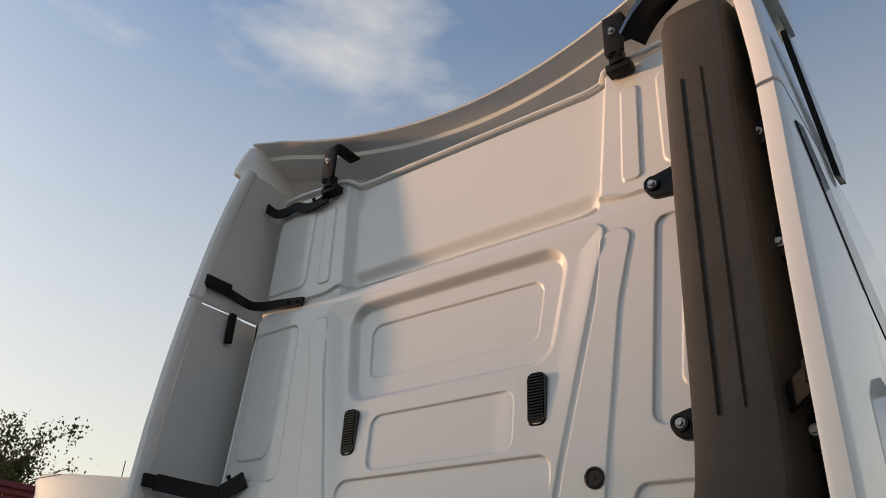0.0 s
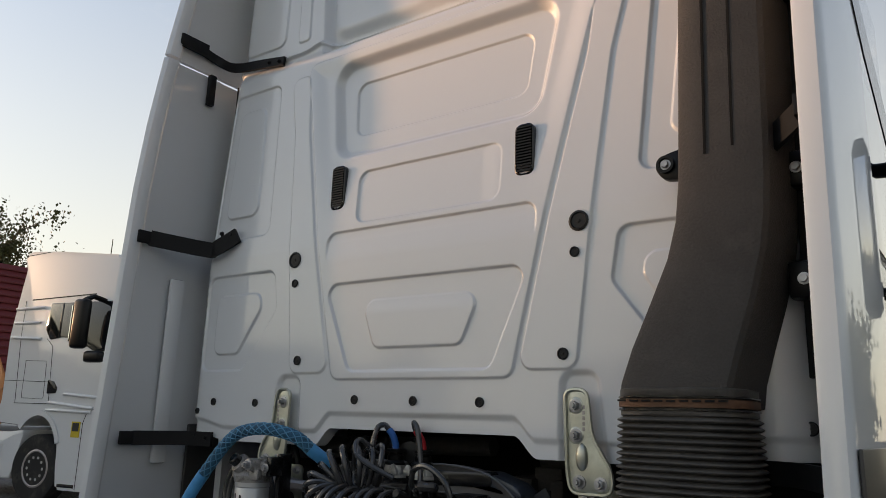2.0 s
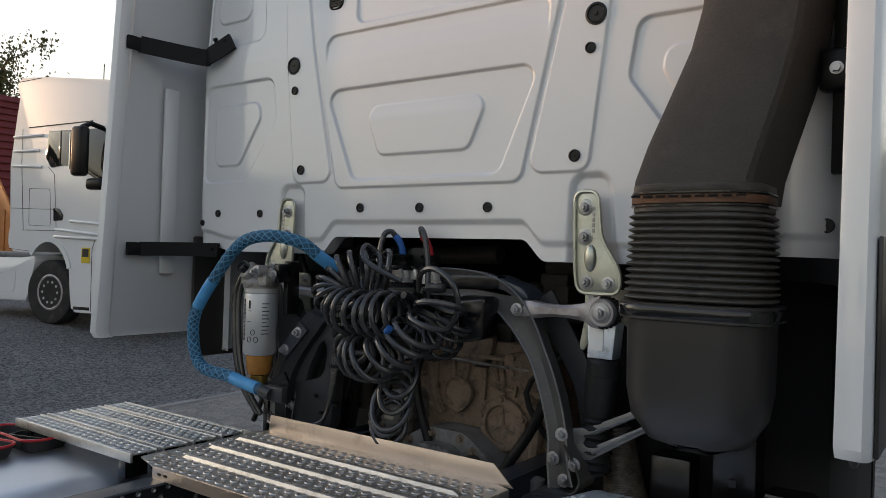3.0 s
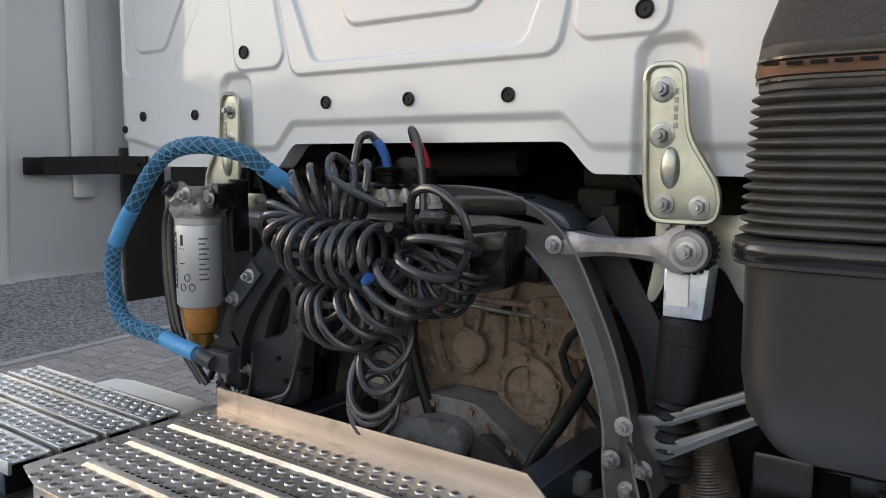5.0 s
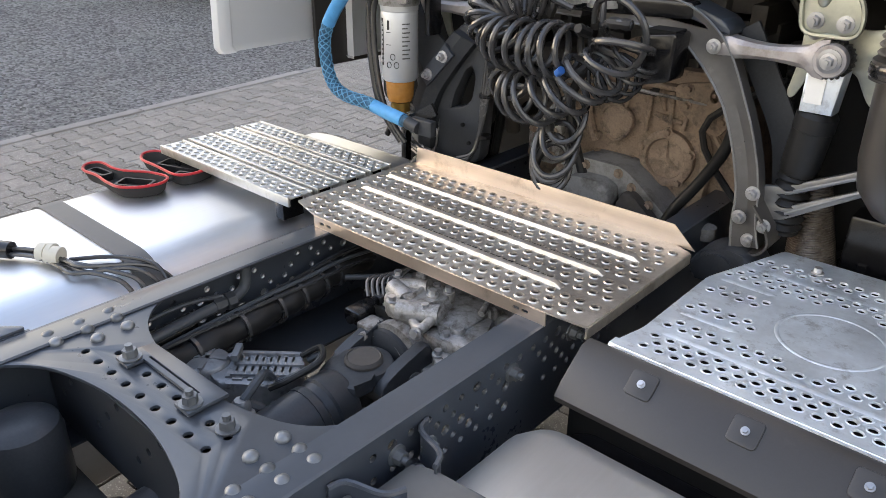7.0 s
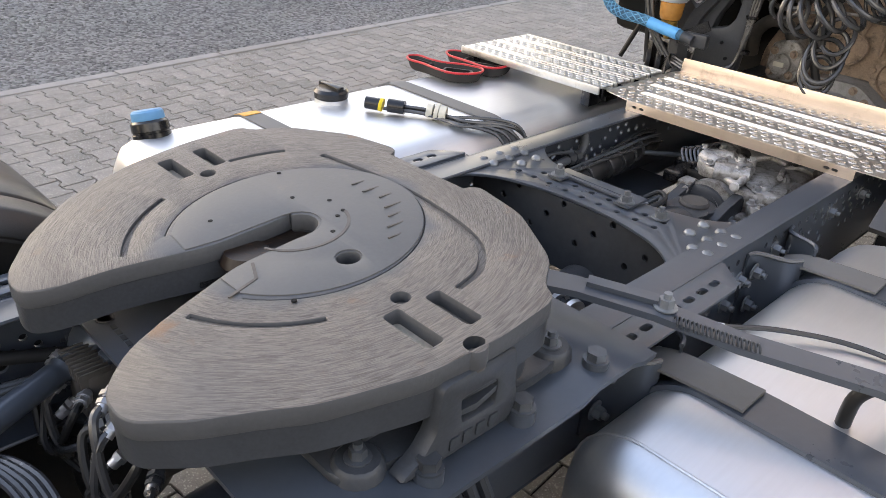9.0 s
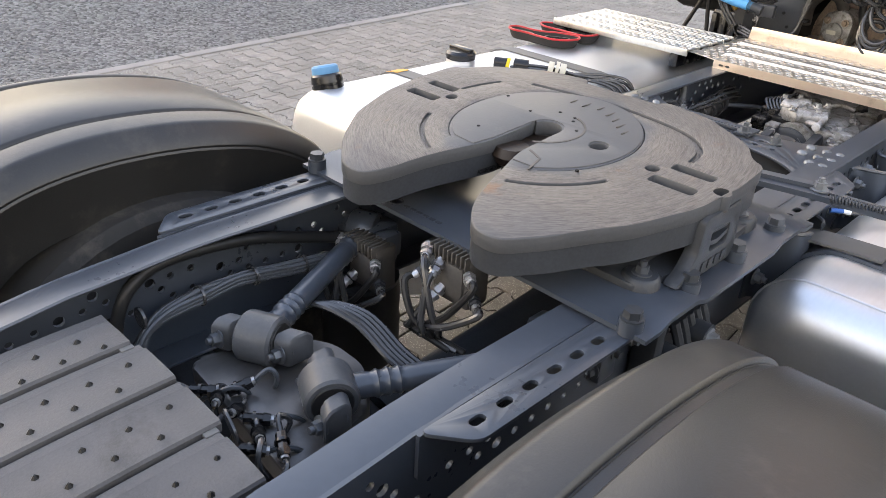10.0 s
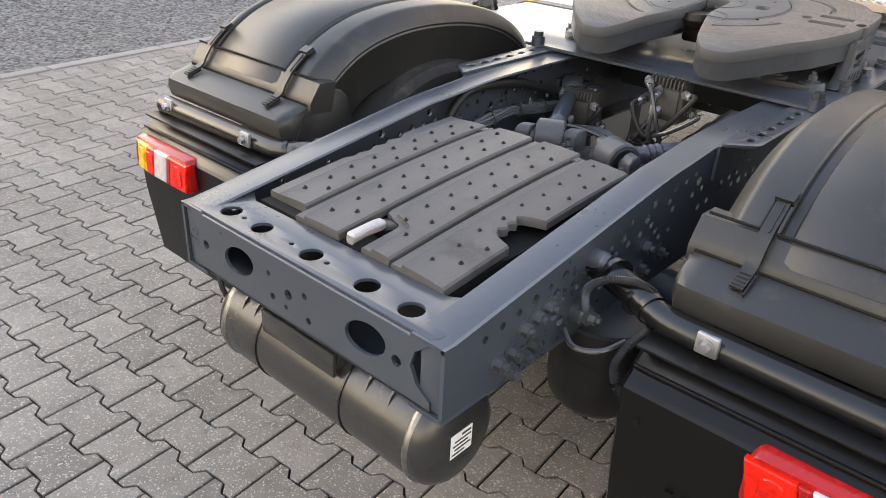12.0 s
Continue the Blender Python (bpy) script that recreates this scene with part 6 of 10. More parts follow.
case_half([(-1.355, 3.262), (-1.365, 3.29), (-1.343, 3.323), (-1.252, 3.318), (-1.193, 3.335), (-1.134, 3.383), (-1.04, 3.408), (-1.0, 3.36), (-1.021, 3.286), (-1.073, 3.241), (-1.16, 3.240), (-1.228, 3.250), (-1.31, 3.237)], 0.999, ((-1.285, 3.285, 5, 0.05, 0.022), (-1.10, 3.315, 30, 0.06, 0.035)))
case_half([(-1.27, 3.428), (-1.331, 3.468), (-1.319, 3.517), (-1.227, 3.540), (-1.094, 3.613), (-1.03, 3.585), (-1.005, 3.50), (-1.014, 3.45), (-1.045, 3.424), (-1.16, 3.430)], 1.000, ((-1.145, 3.515, 20, 0.085, 0.035), (-1.06, 3.47, 20, 0.03, 0.016)))
bm = fresh()
for x, y in ((-1.15, 3.408), (-1.06, 3.416)):
    sweep(bm, rounded([(x, y - 0.02, 1.035), (x, y, 1.025), (x, y + 0.02, 1.035)], 4), 0.006, 6)
part("cloth_hinge", bm, M_RUBBER, case)

# ---- rear: step cover, air tank ----
def cover_z(x, y):
    return 0.925 + 0.052 * math.sin(min(1, (y - 0.12) / 0.72) * 1.5) - 0.10 * x * x


step = thing("step_cover", (0, 0.45, 0.9), "ribbed dark plastic step cover with studs between the frame rails", "step cover")
seams = (-0.305, -0.165, -0.012, 0.142, 0.292)


def panel_edges(i, y):
    """Left and right edge of a panel; two of them are notched for the latch and for the corner hole."""
    x0, x1 = seams[i] + 0.003, seams[i + 1] - 0.003
    if i == 2:
        x0 += 0.066 * float(ease(np.array(0.275 - y), 0.0, 0.03))
    if i == 3:
        x1 -= (0.052 + 0.006 * math.sin(y * 190)) * float(ease(np.array(y), 0.335, 0.352)) * float(ease(np.array(0.468 - y), 0.0, 0.017))
    if i == 0:
        x0 += (0.012 + 0.005 * math.sin(y * 110)) * float(ease(np.array(y), 0.40, 0.43)) * float(ease(np.array(0.62 - y), 0.0, 0.03))
    return x0, x1


for i in range(4):
    y0, y1 = 0.135 + (0.035 if i in (0,) else 0), 0.81 + 0.012 * (i in (1, 2))
    bm = fresh()
    rows = []
    for y in np.linspace(y0, y1, 72):
        x0, x1 = panel_edges(i, y)
        z0, z1 = cover_z(x0, y), cover_z(x1, y)
        low = 0.008 if i else 0.0
        rows.append([(x0, y, z0 - 0.022 - low), (x0, y, z0 - 0.004 - low), (x0 + 0.003, y, z0 - low), (x0 + 0.030, y, z0 - low), (x0 + 0.033, y, z0 + 0.001), (x0 + 0.036, y, z0), ((x0 + x1) / 2 + 0.015, y, cover_z((x0 + x1) / 2, y) + 0.001), (x1 - 0.004, y, z1), (x1, y, z1 - 0.005), (x1, y, z1 - 0.022)])
    loft(bm, rows)
    panel = part("panel", bm, M_STEP, step, angle=30)
    for r in range(2):
        for k in range(9):
            y = y0 + 0.055 + k * 0.073 + 0.03 * r
            x = seams[i] + 0.066 + 0.05 * r + 0.006 * (k % 2)
            if y > y1 - 0.02 or x > panel_edges(i, y)[1] - 0.012 or x < panel_edges(i, y)[0] + 0.012:
                continue
            bm = fresh()
            # studs get the black plastic: the shade of their flanks is in the colour
            bmesh.ops.create_cone(bm, cap_ends=True, segments=6, radius1=0.0075, radius2=0.002, depth=0.007, matrix=Matrix.Translation((x, y, cover_z(x, y) + 0.003)))
            part("stud", bm, M_PLASTIC, panel)
for x in (-0.165, 0.142):
    bm = fresh()
    box(bm, x - 0.012, x + 0.010, 0.786, 0.812, cover_z(x, 0.8) - 0.016, cover_z(x, 0.8) - 0.006, 0.002)
    part("clip_tab", bm, M_STRAP, step, "pale plastic clip tab")
# black sheet added below, standing for the shade in gaps and notches
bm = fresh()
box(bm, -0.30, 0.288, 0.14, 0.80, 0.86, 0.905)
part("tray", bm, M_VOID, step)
bm = fresh()
loft(bm, [[(x + 0.10 * (y - 0.16), y, z) for x, z in pad(0.022, zc, w, 0.010, 0.006)] for y, zc, w in ((0.137, 0.920, 0.011), (0.142, 0.925, 0.014), (0.175, 0.930, 0.013), (0.21, 0.933, 0.015), (0.222, 0.934, 0.013))])
latch = part("latch", bm, M_CAST_AL, step, "bare metal latch")
bm = fresh()
lathe(bm, [(0.030, 0.905), (0.030, 0.925), (0.024, 0.928)], Matrix.Translation((0.026, 0.238, 0)), 20)
part("latch_pivot", bm, M_PLASTIC, latch)

air = thing("air_tank", (0, 0.11, 0.45), "dark painted compressed-air tank slung under the frame end", "air tank")
TZ, TY, TR = 0.610, 0.115, 0.118
bm = fresh()
m = aim((-0.30, TY, TZ), (1, 0, 0))
lathe(bm, [(0.03, -0.045), (0.075, -0.038), (0.104, -0.02), (TR, 0.0), (TR, 0.012), (TR - 0.002, 0.014), (TR, 0.016), (TR, 0.620), (TR - 0.002, 0.622), (TR, 0.624), (TR, 0.636), (TR - 0.004, 0.652), (0.100, 0.668), (0.080, 0.678), (0.03, 0.681)], m, 40)
shell = part("tank_shell", bm, M_TANK, air, "dark grey painted cylinder")
for x in (-0.155, 0.135):
    bm = fresh()
    rings = []
    lathe(bm, [(TR + 0.001, x + 0.298), (TR + 0.003, x + 0.298), (TR + 0.003, x + 0.302), (TR + 0.001, x + 0.302)], m, 40)
    part("weld_seam", bm, M_BLACK, shell)
for x in (-0.235, -0.19, 0.19, 0.255):
    bm = fresh()
    prism(bm, [(TY - 0.105, TZ + 0.05), (TY - 0.085, TZ + 0.09), (TY - 0.02, 0.752), (TY + 0.03, 0.752), (TY - 0.03, TZ + 0.112), (TY - 0.09, TZ + 0.07)], yz, x - 0.003, x + 0.003)
    part("hanger_web", bm, M_TANK, air)
bm = fresh()
box(bm, -0.13, 0.115, TY - 0.105, TY - 0.02, TZ + 0.085, TZ + 0.128, 0.006)
box(bm, -0.13, 0.115, TY - 0.112, TY - 0.10, TZ + 0.07, TZ + 0.128, 0.003)
part("saddle", bm, M_TANK, air)
for x in (0.015, 0.628):
    bm = fresh()
    lathe(bm, [(TR - 0.001, x - 0.009), (TR + 0.0025, x - 0.005), (TR + 0.003, x), (TR + 0.0025, x + 0.005), (TR - 0.001, x + 0.009)], m, 40)
    part("end_weld", bm, M_WELD, shell, "bright weld bead")
bm = fresh()
box(bm, 0.3815, 0.3825, TY - 0.042, TY + 0.022, TZ - 0.022, TZ + 0.036)
lab = part("type_plate", bm, M_PAPER, air, "white printed type plate")
for k, (a, b) in enumerate(((0.0, 0.05), (-0.02, 0.03), (-0.025, 0.02), (-0.02, 0.035), (-0.028, 0.01))):
    bm = fresh()
    box(bm, 0.3825, 0.3830, TY + a - 0.010, TY + min(b, 0.028) - 0.010, TZ + 0.024 - 0.010 * k, TZ + (0.028 if k else 0.0295) - 0.010 * k)
    part("printed_bar", bm, M_INK, lab)
bm = fresh()
sweep(bm, rounded([(-0.36, 0.06, 0.75), (-0.365, 0.05, 0.68), (-0.35, 0.07, 0.62), (-0.33, 0.10, 0.56)], 5), 0.007, 8)
part("air_pipe", bm, M_CABLE, air)

# ---- rear axle, springs, links ----
axle = thing("rear_axle", (0, 1.1, 0.5), "dark rear axle with central differential between the wheels", "axle")
bm = fresh()
rod(bm, (-1.0, 1.1, 0.5), (1.0, 1.1, 0.5), 0.09, seg=24)
ball(bm, (0, 1.1, 0.55), 0.24, (0.9, 0.85, 0.95), 24)
part("axle_casing", bm, M_CASTD, axle)
bm = fresh()
prism(bm, soft_poly([(-0.20, 0.93), (0.22, 0.90), (0.16, 1.13), (0.05, 1.20), (-0.05, 1.20), (-0.16, 1.13)], 0.03, 4), xy, 0.80, 0.85, 0.01)
part("link_saddle", bm, M_SADDLE, axle, "worn satin saddle plate")
for s in (-1, 1):
    link = thing("torque_rod", (s * 0.2, 1.3, 0.88), "grey steel torque rod with a big rubber-bushed eye", "torque rod", "torque rods")
    eye = Vector((s * 0.115, 1.06, 0.895))
    far = Vector((s * 0.335, 1.50, 0.90))
    bm = fresh()
    way = (far - eye).normalized()
    side = way.cross(Vector((0, 0, 1))).normalized()
    lathe(bm, [(0.028, -0.042), (0.05, -0.042), (0.055, -0.036), (0.055, 0.036), (0.05, 0.042), (0.028, 0.042)], aim(eye, side), 28)
    part("eye", bm, M_EYE, link)
    bm = fresh()
    rod(bm, eye - side * 0.085, eye + side * 0.085, 0.022, seg=8)
    part("pin", bm, M_EYE, link)
    for k in (-0.072, 0.072):
        bm = fresh()
        loft(bm, [[eye + side * (k + u) + Vector((0, -b, c)) for b, c in soft_poly([(0.032 * f, -0.036 * f), (0.032 * f, 0.020 * f), (0.016 * f, 0.034 * f), (-0.016 * f, 0.034 * f), (-0.032 * f, 0.020 * f), (-0.032 * f, -0.036 * f)], 0.006, 2)] for u, f in ((-0.022, 0.88), (-0.018, 1.0), (0.018, 1.0), (0.022, 0.88))])
        jaw = part("pin_block", bm, M_EYE, link)
        bolt(eye + side * k + Vector((0, -0.032, -0.006)), (0, -1, 0.12), jaw, BOLT_BIG)
    bm = fresh()
    lathe(bm, [(0.024, -0.044), (0.040, -0.045), (0.042, -0.043), (0.042, 0.043), (0.040, 0.045), (0.024, 0.044)], aim(eye, side), 24)
    part("rubber_bush", bm, M_RUBBER, link)
    bm = fresh()
    a = eye + way * 0.05
    n = 60
    pts = [a.lerp(far, i / n) for i in range(n + 1)]
    rs = [0.027 + (0.003 * math.cos(i * 2.1) if 3 < i < 15 or 48 < i < 56 else 0) for i in range(n + 1)]
    sweep(bm, pts, rs, 14)
    part("tube", bm, M_FRAME, link)
    bm = fresh()
    lathe(bm, [(0.02, -0.036), (0.050, -0.036), (0.054, -0.030), (0.054, 0.030), (0.050, 0.036), (0.02, 0.036)], aim(far + way * 0.04, side), 26)
    prism(bm, soft_poly([(far.x - 0.045, far.y + 0.0), (far.x + 0.045, far.y + 0.0), (far.x + 0.050, far.y + 0.10), (far.x - 0.050, far.y + 0.10)], 0.012, 3), xy, far.z - 0.085, far.z + 0.030, 0.010)
    end = part("rail_end", bm, M_FRAME, link)
    for k in (-0.078, 0.078):
        bm = fresh()
        q = far + Vector((k, 0.035, 0.0))
        box(bm, q.x - 0.022, q.x + 0.022, q.y - 0.03, q.y + 0.03, q.z - 0.034, q.z + 0.034, 0.008)
        block = part("pin_block", bm, M_FRAME, end)
        bolt(q + Vector((0, -0.03, -0.004)), (0, -1, 0.1), block, BOLT_BIG)
for s in (-1, 1):
    for y, x, z0, z1, r in ((0.56, 0.42, 0.50, 0.745, 0.120), (1.55, 0.385, 0.45, 0.745, 0.112)):
        spring = thing("air_spring", (s * x, y, z0), "black rubber air spring bellows of the rear axle", "air spring", "air springs")
        bm = fresh()
        lathe(bm, [(r * 0.62, z0), (r * 0.82, z0 + 0.008), (r * 0.95, z0 + 0.03), (r, z0 + 0.07), (r * 1.01, z0 + 0.16), (r * 0.985, z1 - 0.12), (r, z1 - 0.05), (r * 0.96, z1 - 0.01), (r * 0.5, z1 - 0.004), (0.01, z1 - 0.003)], Matrix.Translation((s * x, y, 0)), 30)
        part("bellows", bm, M_RUBBER, spring)
        bm = fresh()
        lathe(bm, [(r * 0.97, z1 - 0.01), (r * 0.97, z1), (r * 0.9, z1 + 0.004)], Matrix.Translation((s * x, y, 0)), 30)
        part("top_plate", bm, M_CASTD, spring)

# ---- mudguards, wheels, tail lamps on both sides ----
BOLT_LAMP = bolt_mesh("bolt", M_BOLT, 0.004, False)
ARCH = ((0.535, 1.005), (0.565, 1.045), (0.62, 1.093), (0.70, 1.142), (0.81, 1.180), (0.95, 1.200), (1.10, 1.200), (1.25, 1.184), (1.40, 1.150), (1.52, 1.098), (1.60, 1.042), (1.64, 0.99))


def arch_section(s, y, z, ny, nz_):
    """Across the mudguard: a crowned top that rolls over at its inner edge."""
    sec = ((0.640, -0.20), (0.628, -0.12), (0.613, -0.062), (0.610, -0.054), (0.612, -0.048), (0.646, -0.007), (0.651, -0.003), (0.660, 0.0), (0.728, 0.003), (0.732, 0.0), (0.735, -0.007), (0.755, -0.007), (0.758, 0.0), (0.762, 0.003), (0.90, 0.006), (1.098, 0.003), (1.102, 0.0), (1.105, -0.007), (1.125, -0.007), (1.128, 0.0), (1.132, 0.002), (1.15, 0.0), (1.165, -0.006), (1.205, -0.05), (1.215, -0.09))
    return [(s * x, y + ny * d, z + nz_ * d) for x, d in sec]


def wrapped(bm):
    """Bends the outer end of a lamp round the corner."""
    for v in bm.verts:
        v.co.y += 0.9 * max(0, abs(v.co.x) - 1.06) ** 2 - 0.012
    return bm


for s in (-1, 1):
    guard = thing("mudguard", (s * 0.9, 1.1, 0.9), "dusty black plastic wheel arch with rubber straps at its rear", "mudguard", "mudguards")
    line = rounded([(0, a, b) for a, b in ARCH], 4)
    rows = []
    for i, p in enumerate(line):
        way = (line[min(i + 1, len(line) - 1)] - line[max(i - 1, 0)]).normalized()
        rows.append((p.y, p.z, -way.z, way.y))
    bm = fresh()
    top = [[bm.verts.new(v) for v in arch_section(s, *r)] for r in rows]
    low = [[bm.verts.new((v[0] + s * 0.0, v[1] - r[2] * 0.012, v[2] - r[3] * 0.012)) for v in arch_section(s, *r)] for r in rows]
    for g in (top, low):
        for a, b in zip(g, g[1:]):
            for k in range(len(a) - 1):
                bm.faces.new((a[k], a[k + 1], b[k + 1], b[k]))
    for k in (0, -1):
        for i in range(len(rows) - 1):
            bm.faces.new((top[i][k], top[i + 1][k], low[i + 1][k], low[i][k]))
        for j in range(len(top[0]) - 1):
            bm.faces.new((top[k][j], top[k][j + 1], low[k][j + 1], low[k][j]))
    arch_top = part("arch_top", bm, M_FENDER, guard)
    for x in (0.745, 1.115):
        bm = fresh()
        sweep(bm, [(s * (x - 0.0085), y - ny * 0.007, z - nz_ * 0.007) for y, z, ny, nz_ in rows[2:]], 0.0022, 6)
        part("crease", bm, M_RUBBER, arch_top)
    # the seams and the lower rear part
    bm = fresh()
    loft(bm, [[(s * x, y, z) for y, z in ((0.560, 1.044), (0.533, 1.008), (0.522, 0.990), (0.522, 0.96), (0.60, 0.955), (0.62, 1.04))] for x in (0.585, 0.61, 1.19, 1.21)])
    part("rear_rim", bm, M_FENDER, guard)
    bm = fresh()
    sweep(bm, [(s * x, 0.5585, 1.0535) for x in (0.60, 0.9, 1.205)], 0.0035, 6)
    part("seam", bm, M_VOID, guard)
    bm = fresh()
    sweep(bm, [(s * x, 0.524, 0.984) for x in (0.60, 0.9, 1.205)], 0.005, 6)
    part("seam", bm, M_VOID, guard)
    bm = fresh()
    prof = ((0.53, 0.985), (0.455, 0.965), (0.43, 0.95), (0.425, 0.925), (0.432, 0.895), (0.46, 0.885), (0.56, 0.885))
    loft(bm, [[(s * x, y + dy, z) for y, z in prof] for x, dy in ((0.60, 0.03), (0.615, 0.004), (0.64, 0.0), (1.19, 0.0), (1.215, 0.006), (1.225, 0.03))])
    part("rear_box", bm, M_FENDER, guard)
    bm = fresh()
    prism(bm, soft_poly([(0.45, 0.60), (0.60, 0.55), (0.72, 0.80), (0.66, 1.02), (0.55, 1.01), (0.47, 0.90)], 0.05, 4), yz, s * 0.592, s * 0.612, 0.006)
    part("inner_skirt", bm, M_FENDER, guard)
    for x in (0.715, 1.135):
        bm = fresh()
        strap(bm, rounded([(s * x, 0.618, 1.104), (s * x, 0.59, 1.084), (s * x, 0.555, 1.056), (s * x, 0.525, 1.018), (s * x, 0.508, 0.994), (s * x, 0.455, 0.974)], 4), 0.026, 0.006, (1, 0, 0))
        latch = part("rubber_latch", bm, M_FENDER, guard, "grey rubber tension latch")
        bm = fresh()
        strap(bm, [(s * x - 0.017, 0.625, 1.098), (s * x - 0.017, 0.59, 1.077), (s * x - 0.017, 0.56, 1.053)], 0.003, 0.010, (1, 0, 0))
        part("latch_slot", bm, M_RUBBER, latch)
        bm = fresh()
        strap(bm, [(s * x + 0.017, 0.500, 0.985), (s * x + 0.017, 0.45, 0.9665)], 0.003, 0.008, (1, 0, 0))
        part("latch_slot", bm, M_RUBBER, latch)
        bm = fresh()
        strap(bm, [(s * x, 0.632, 1.112), (s * x, 0.606, 1.100)], 0.036, 0.014, (1, 0, 0))
        strap(bm, [(s * x + 0.004, 0.60, 1.0955), (s * x + 0.004, 0.55, 1.0555)], 0.003, 0.006, (1, 0, 0))
        part("latch_hook", bm, M_FENDER, latch)
        for k in range(4):
            bm = fresh()
            box(bm, s * x - 0.011, s * x + 0.011, 0.458 + 0.010 * k, 0.462 + 0.010 * k, 0.975 + 0.0035 * k, 0.981 + 0.0035 * k, 0.001)
            part("grip_rib", bm, M_RUBBER, latch)
    # carrier tube
    carrier = thing("carrier_tube", (s * 0.8, 0.42, 0.84), "black painted cross tube that carries the mudguard", "tube", "mudguard tubes")
    bm = fresh()
    sweep(bm, rounded([(s * 0.42, 0.47, 0.90), (s * 0.52, 0.45, 0.885), (s * 0.60, 0.425, 0.87), (s * 0.72, 0.415, 0.868), (s * 1.2, 0.405, 0.868)], 4), 0.031, 16)
    pipe = part("tube", bm, M_BLACK, carrier)
    for x, y, r in ((0.575, 0.432, 0.0335), (0.54, 0.441, 0.0335), (0.475, 0.46, 0.036)):
        bm = fresh()
        rod(bm, (s * (x - 0.006), y + 0.003, 0.876 if x > 0.5 else 0.90), (s * (x + 0.006), y - 0.003, 0.874 if x > 0.5 else 0.90), r, seg=18)
        part("clamp", bm, M_BLACK, pipe)
    for y, z in ((0.462, 0.912), (0.415, 0.806)):
        bm = fresh()
        lathe(bm, [(0.025, 0), (0.025, 0.026), (0.021, 0.030), (0.021, 0.036), (0.012, 0.037)], aim((s * 0.417, y, z), (s, 0, 0)), 22)
        stub = part("spacer", bm, M_FRAME, carrier)
        bolt((s * 0.453, y, z), (s, 0, 0), stub, BOLT_BIG)
    for x in (0.715, 1.135):
        bm = fresh()
        box(bm, s * x - 0.022, s * x + 0.022, 0.376, 0.388, 0.862, 0.905, 0.003)
        br = part("clip_plate", bm, M_BOLT, carrier, "bright zinc clip plate")
        bolt((s * x, 0.376, 0.883), (0, -1, 0), br, BOLT_S)
    # rear valance with the lamp
    val = thing("rear_valance", (s * 0.9, 0.3, 0.35), "smooth black plastic rear valance below the mudguard", "valance", "rear valances")
    bm = fresh()
    prof = ((0.40, 0.84), (0.365, 0.842), (0.35, 0.825), (0.33, 0.815), (0.315, 0.80), (0.30, 0.79), (0.292, 0.78), (0.30, 0.60), (0.33, 0.36), (0.36, 0.355), (0.40, 0.60))
    loft(bm, [[(s * x, y + dy, z) for y, z in prof] for x, dy in ((0.60, 0.02), (0.612, 0.0), (1.20, 0.0), (1.215, 0.02))])
    part("panel", bm, M_PLASTIC, val)
    bm = fresh()
    box(bm, *sorted((s * 0.60, s * 1.21)), 0.335, 0.40, 0.842, 0.85, 0.003)
    box(bm, *sorted((s * 0.61, s * 1.20)), 0.318, 0.328, 0.81, 0.818, 0.003)
    part("ledge", bm, M_PLASTIC, val)
    bm = fresh()
    rod(bm, (s * 0.65, 0.286, 0.72), (s * 0.65, 0.30, 0.72), 0.006, seg=12)
    part("screw_hole", bm, M_VOID, val)
    bm = fresh()
    for k in range(3):
        box(bm, s * 0.74 + 0.03 * k - 0.008, s * 0.74 + 0.03 * k + 0.008, 0.2905, 0.2985, 0.60, 0.602)
    part("moulded_mark", bm, M_PLASTIC, val)
    LX, LZ = 1.025, 0.742
    lamp = thing("tail_lamp", (s * 1.04, 0.28, 0.65), "red, clear and amber tail lamp on the black valance", "tail lamp", "tail lamps")
    bm = fresh()
    loft(bm, [[(s * x, y, z) for x, z in pad(LX, LZ, w, h, 0.018)] for y, w, h in ((0.345, 0.165, 0.056), (0.293, 0.165, 0.054), (0.282, 0.162, 0.051), (0.282, 0.152, 0.044))])
    part("housing", wrapped(bm), M_LENSO, lamp, "red lens rim")
    # slanted lens strips, from the inner end to the outer one
    for x0, x1, mt, nm in ((0.866, 0.955, M_LENSR, "brake_lens"), (0.956, 0.978, M_LENSO, "dark_strip"), (0.979, 1.050, M_LENSW, "reversing_lens"), (1.051, 1.098, M_LENSR, "stop_lens"), (1.099, 1.168, M_LENSA, "indicator_lens"), (1.169, 1.186, M_LENSO, "side_reflector")):
        bm = fresh()
        skew = 0.010
        loft(bm, [[(s * x, y, z) for x, z in ((x0 + skew + d, LZ - 0.050 + d), (x1 + skew - d, LZ - 0.050 + d), ((x0 + x1) / 2 + (x1 - x0) / 2 - d, LZ), (x1 - skew - d, LZ + 0.044 - d), (x0 - skew + d, LZ + 0.044 - d), (x0 + d, LZ))] for y, d in ((0.290, 0.0), (0.276, 0.0), (0.273, 0.003))])
        lens = part(nm, wrapped(bm), mt, lamp)
        if nm in ("brake_lens", "stop_lens", "indicator_lens"):
            bm = fresh()
            c = (x0 + x1) / 2
            loft(bm, [[(s * x, y, z) for x, z in pad(c, LZ - 0.004, w, h, w * 0.8)] for y, w, h in ((0.275, 0.022, 0.036), (0.270, 0.019, 0.032), (0.271, 0.014, 0.026))])
            part("reflector", wrapped(bm), mt, lens)
    bolt((s * 0.895, 0.271, LZ + 0.036), (0, -1, 0), lamp, BOLT_LAMP)
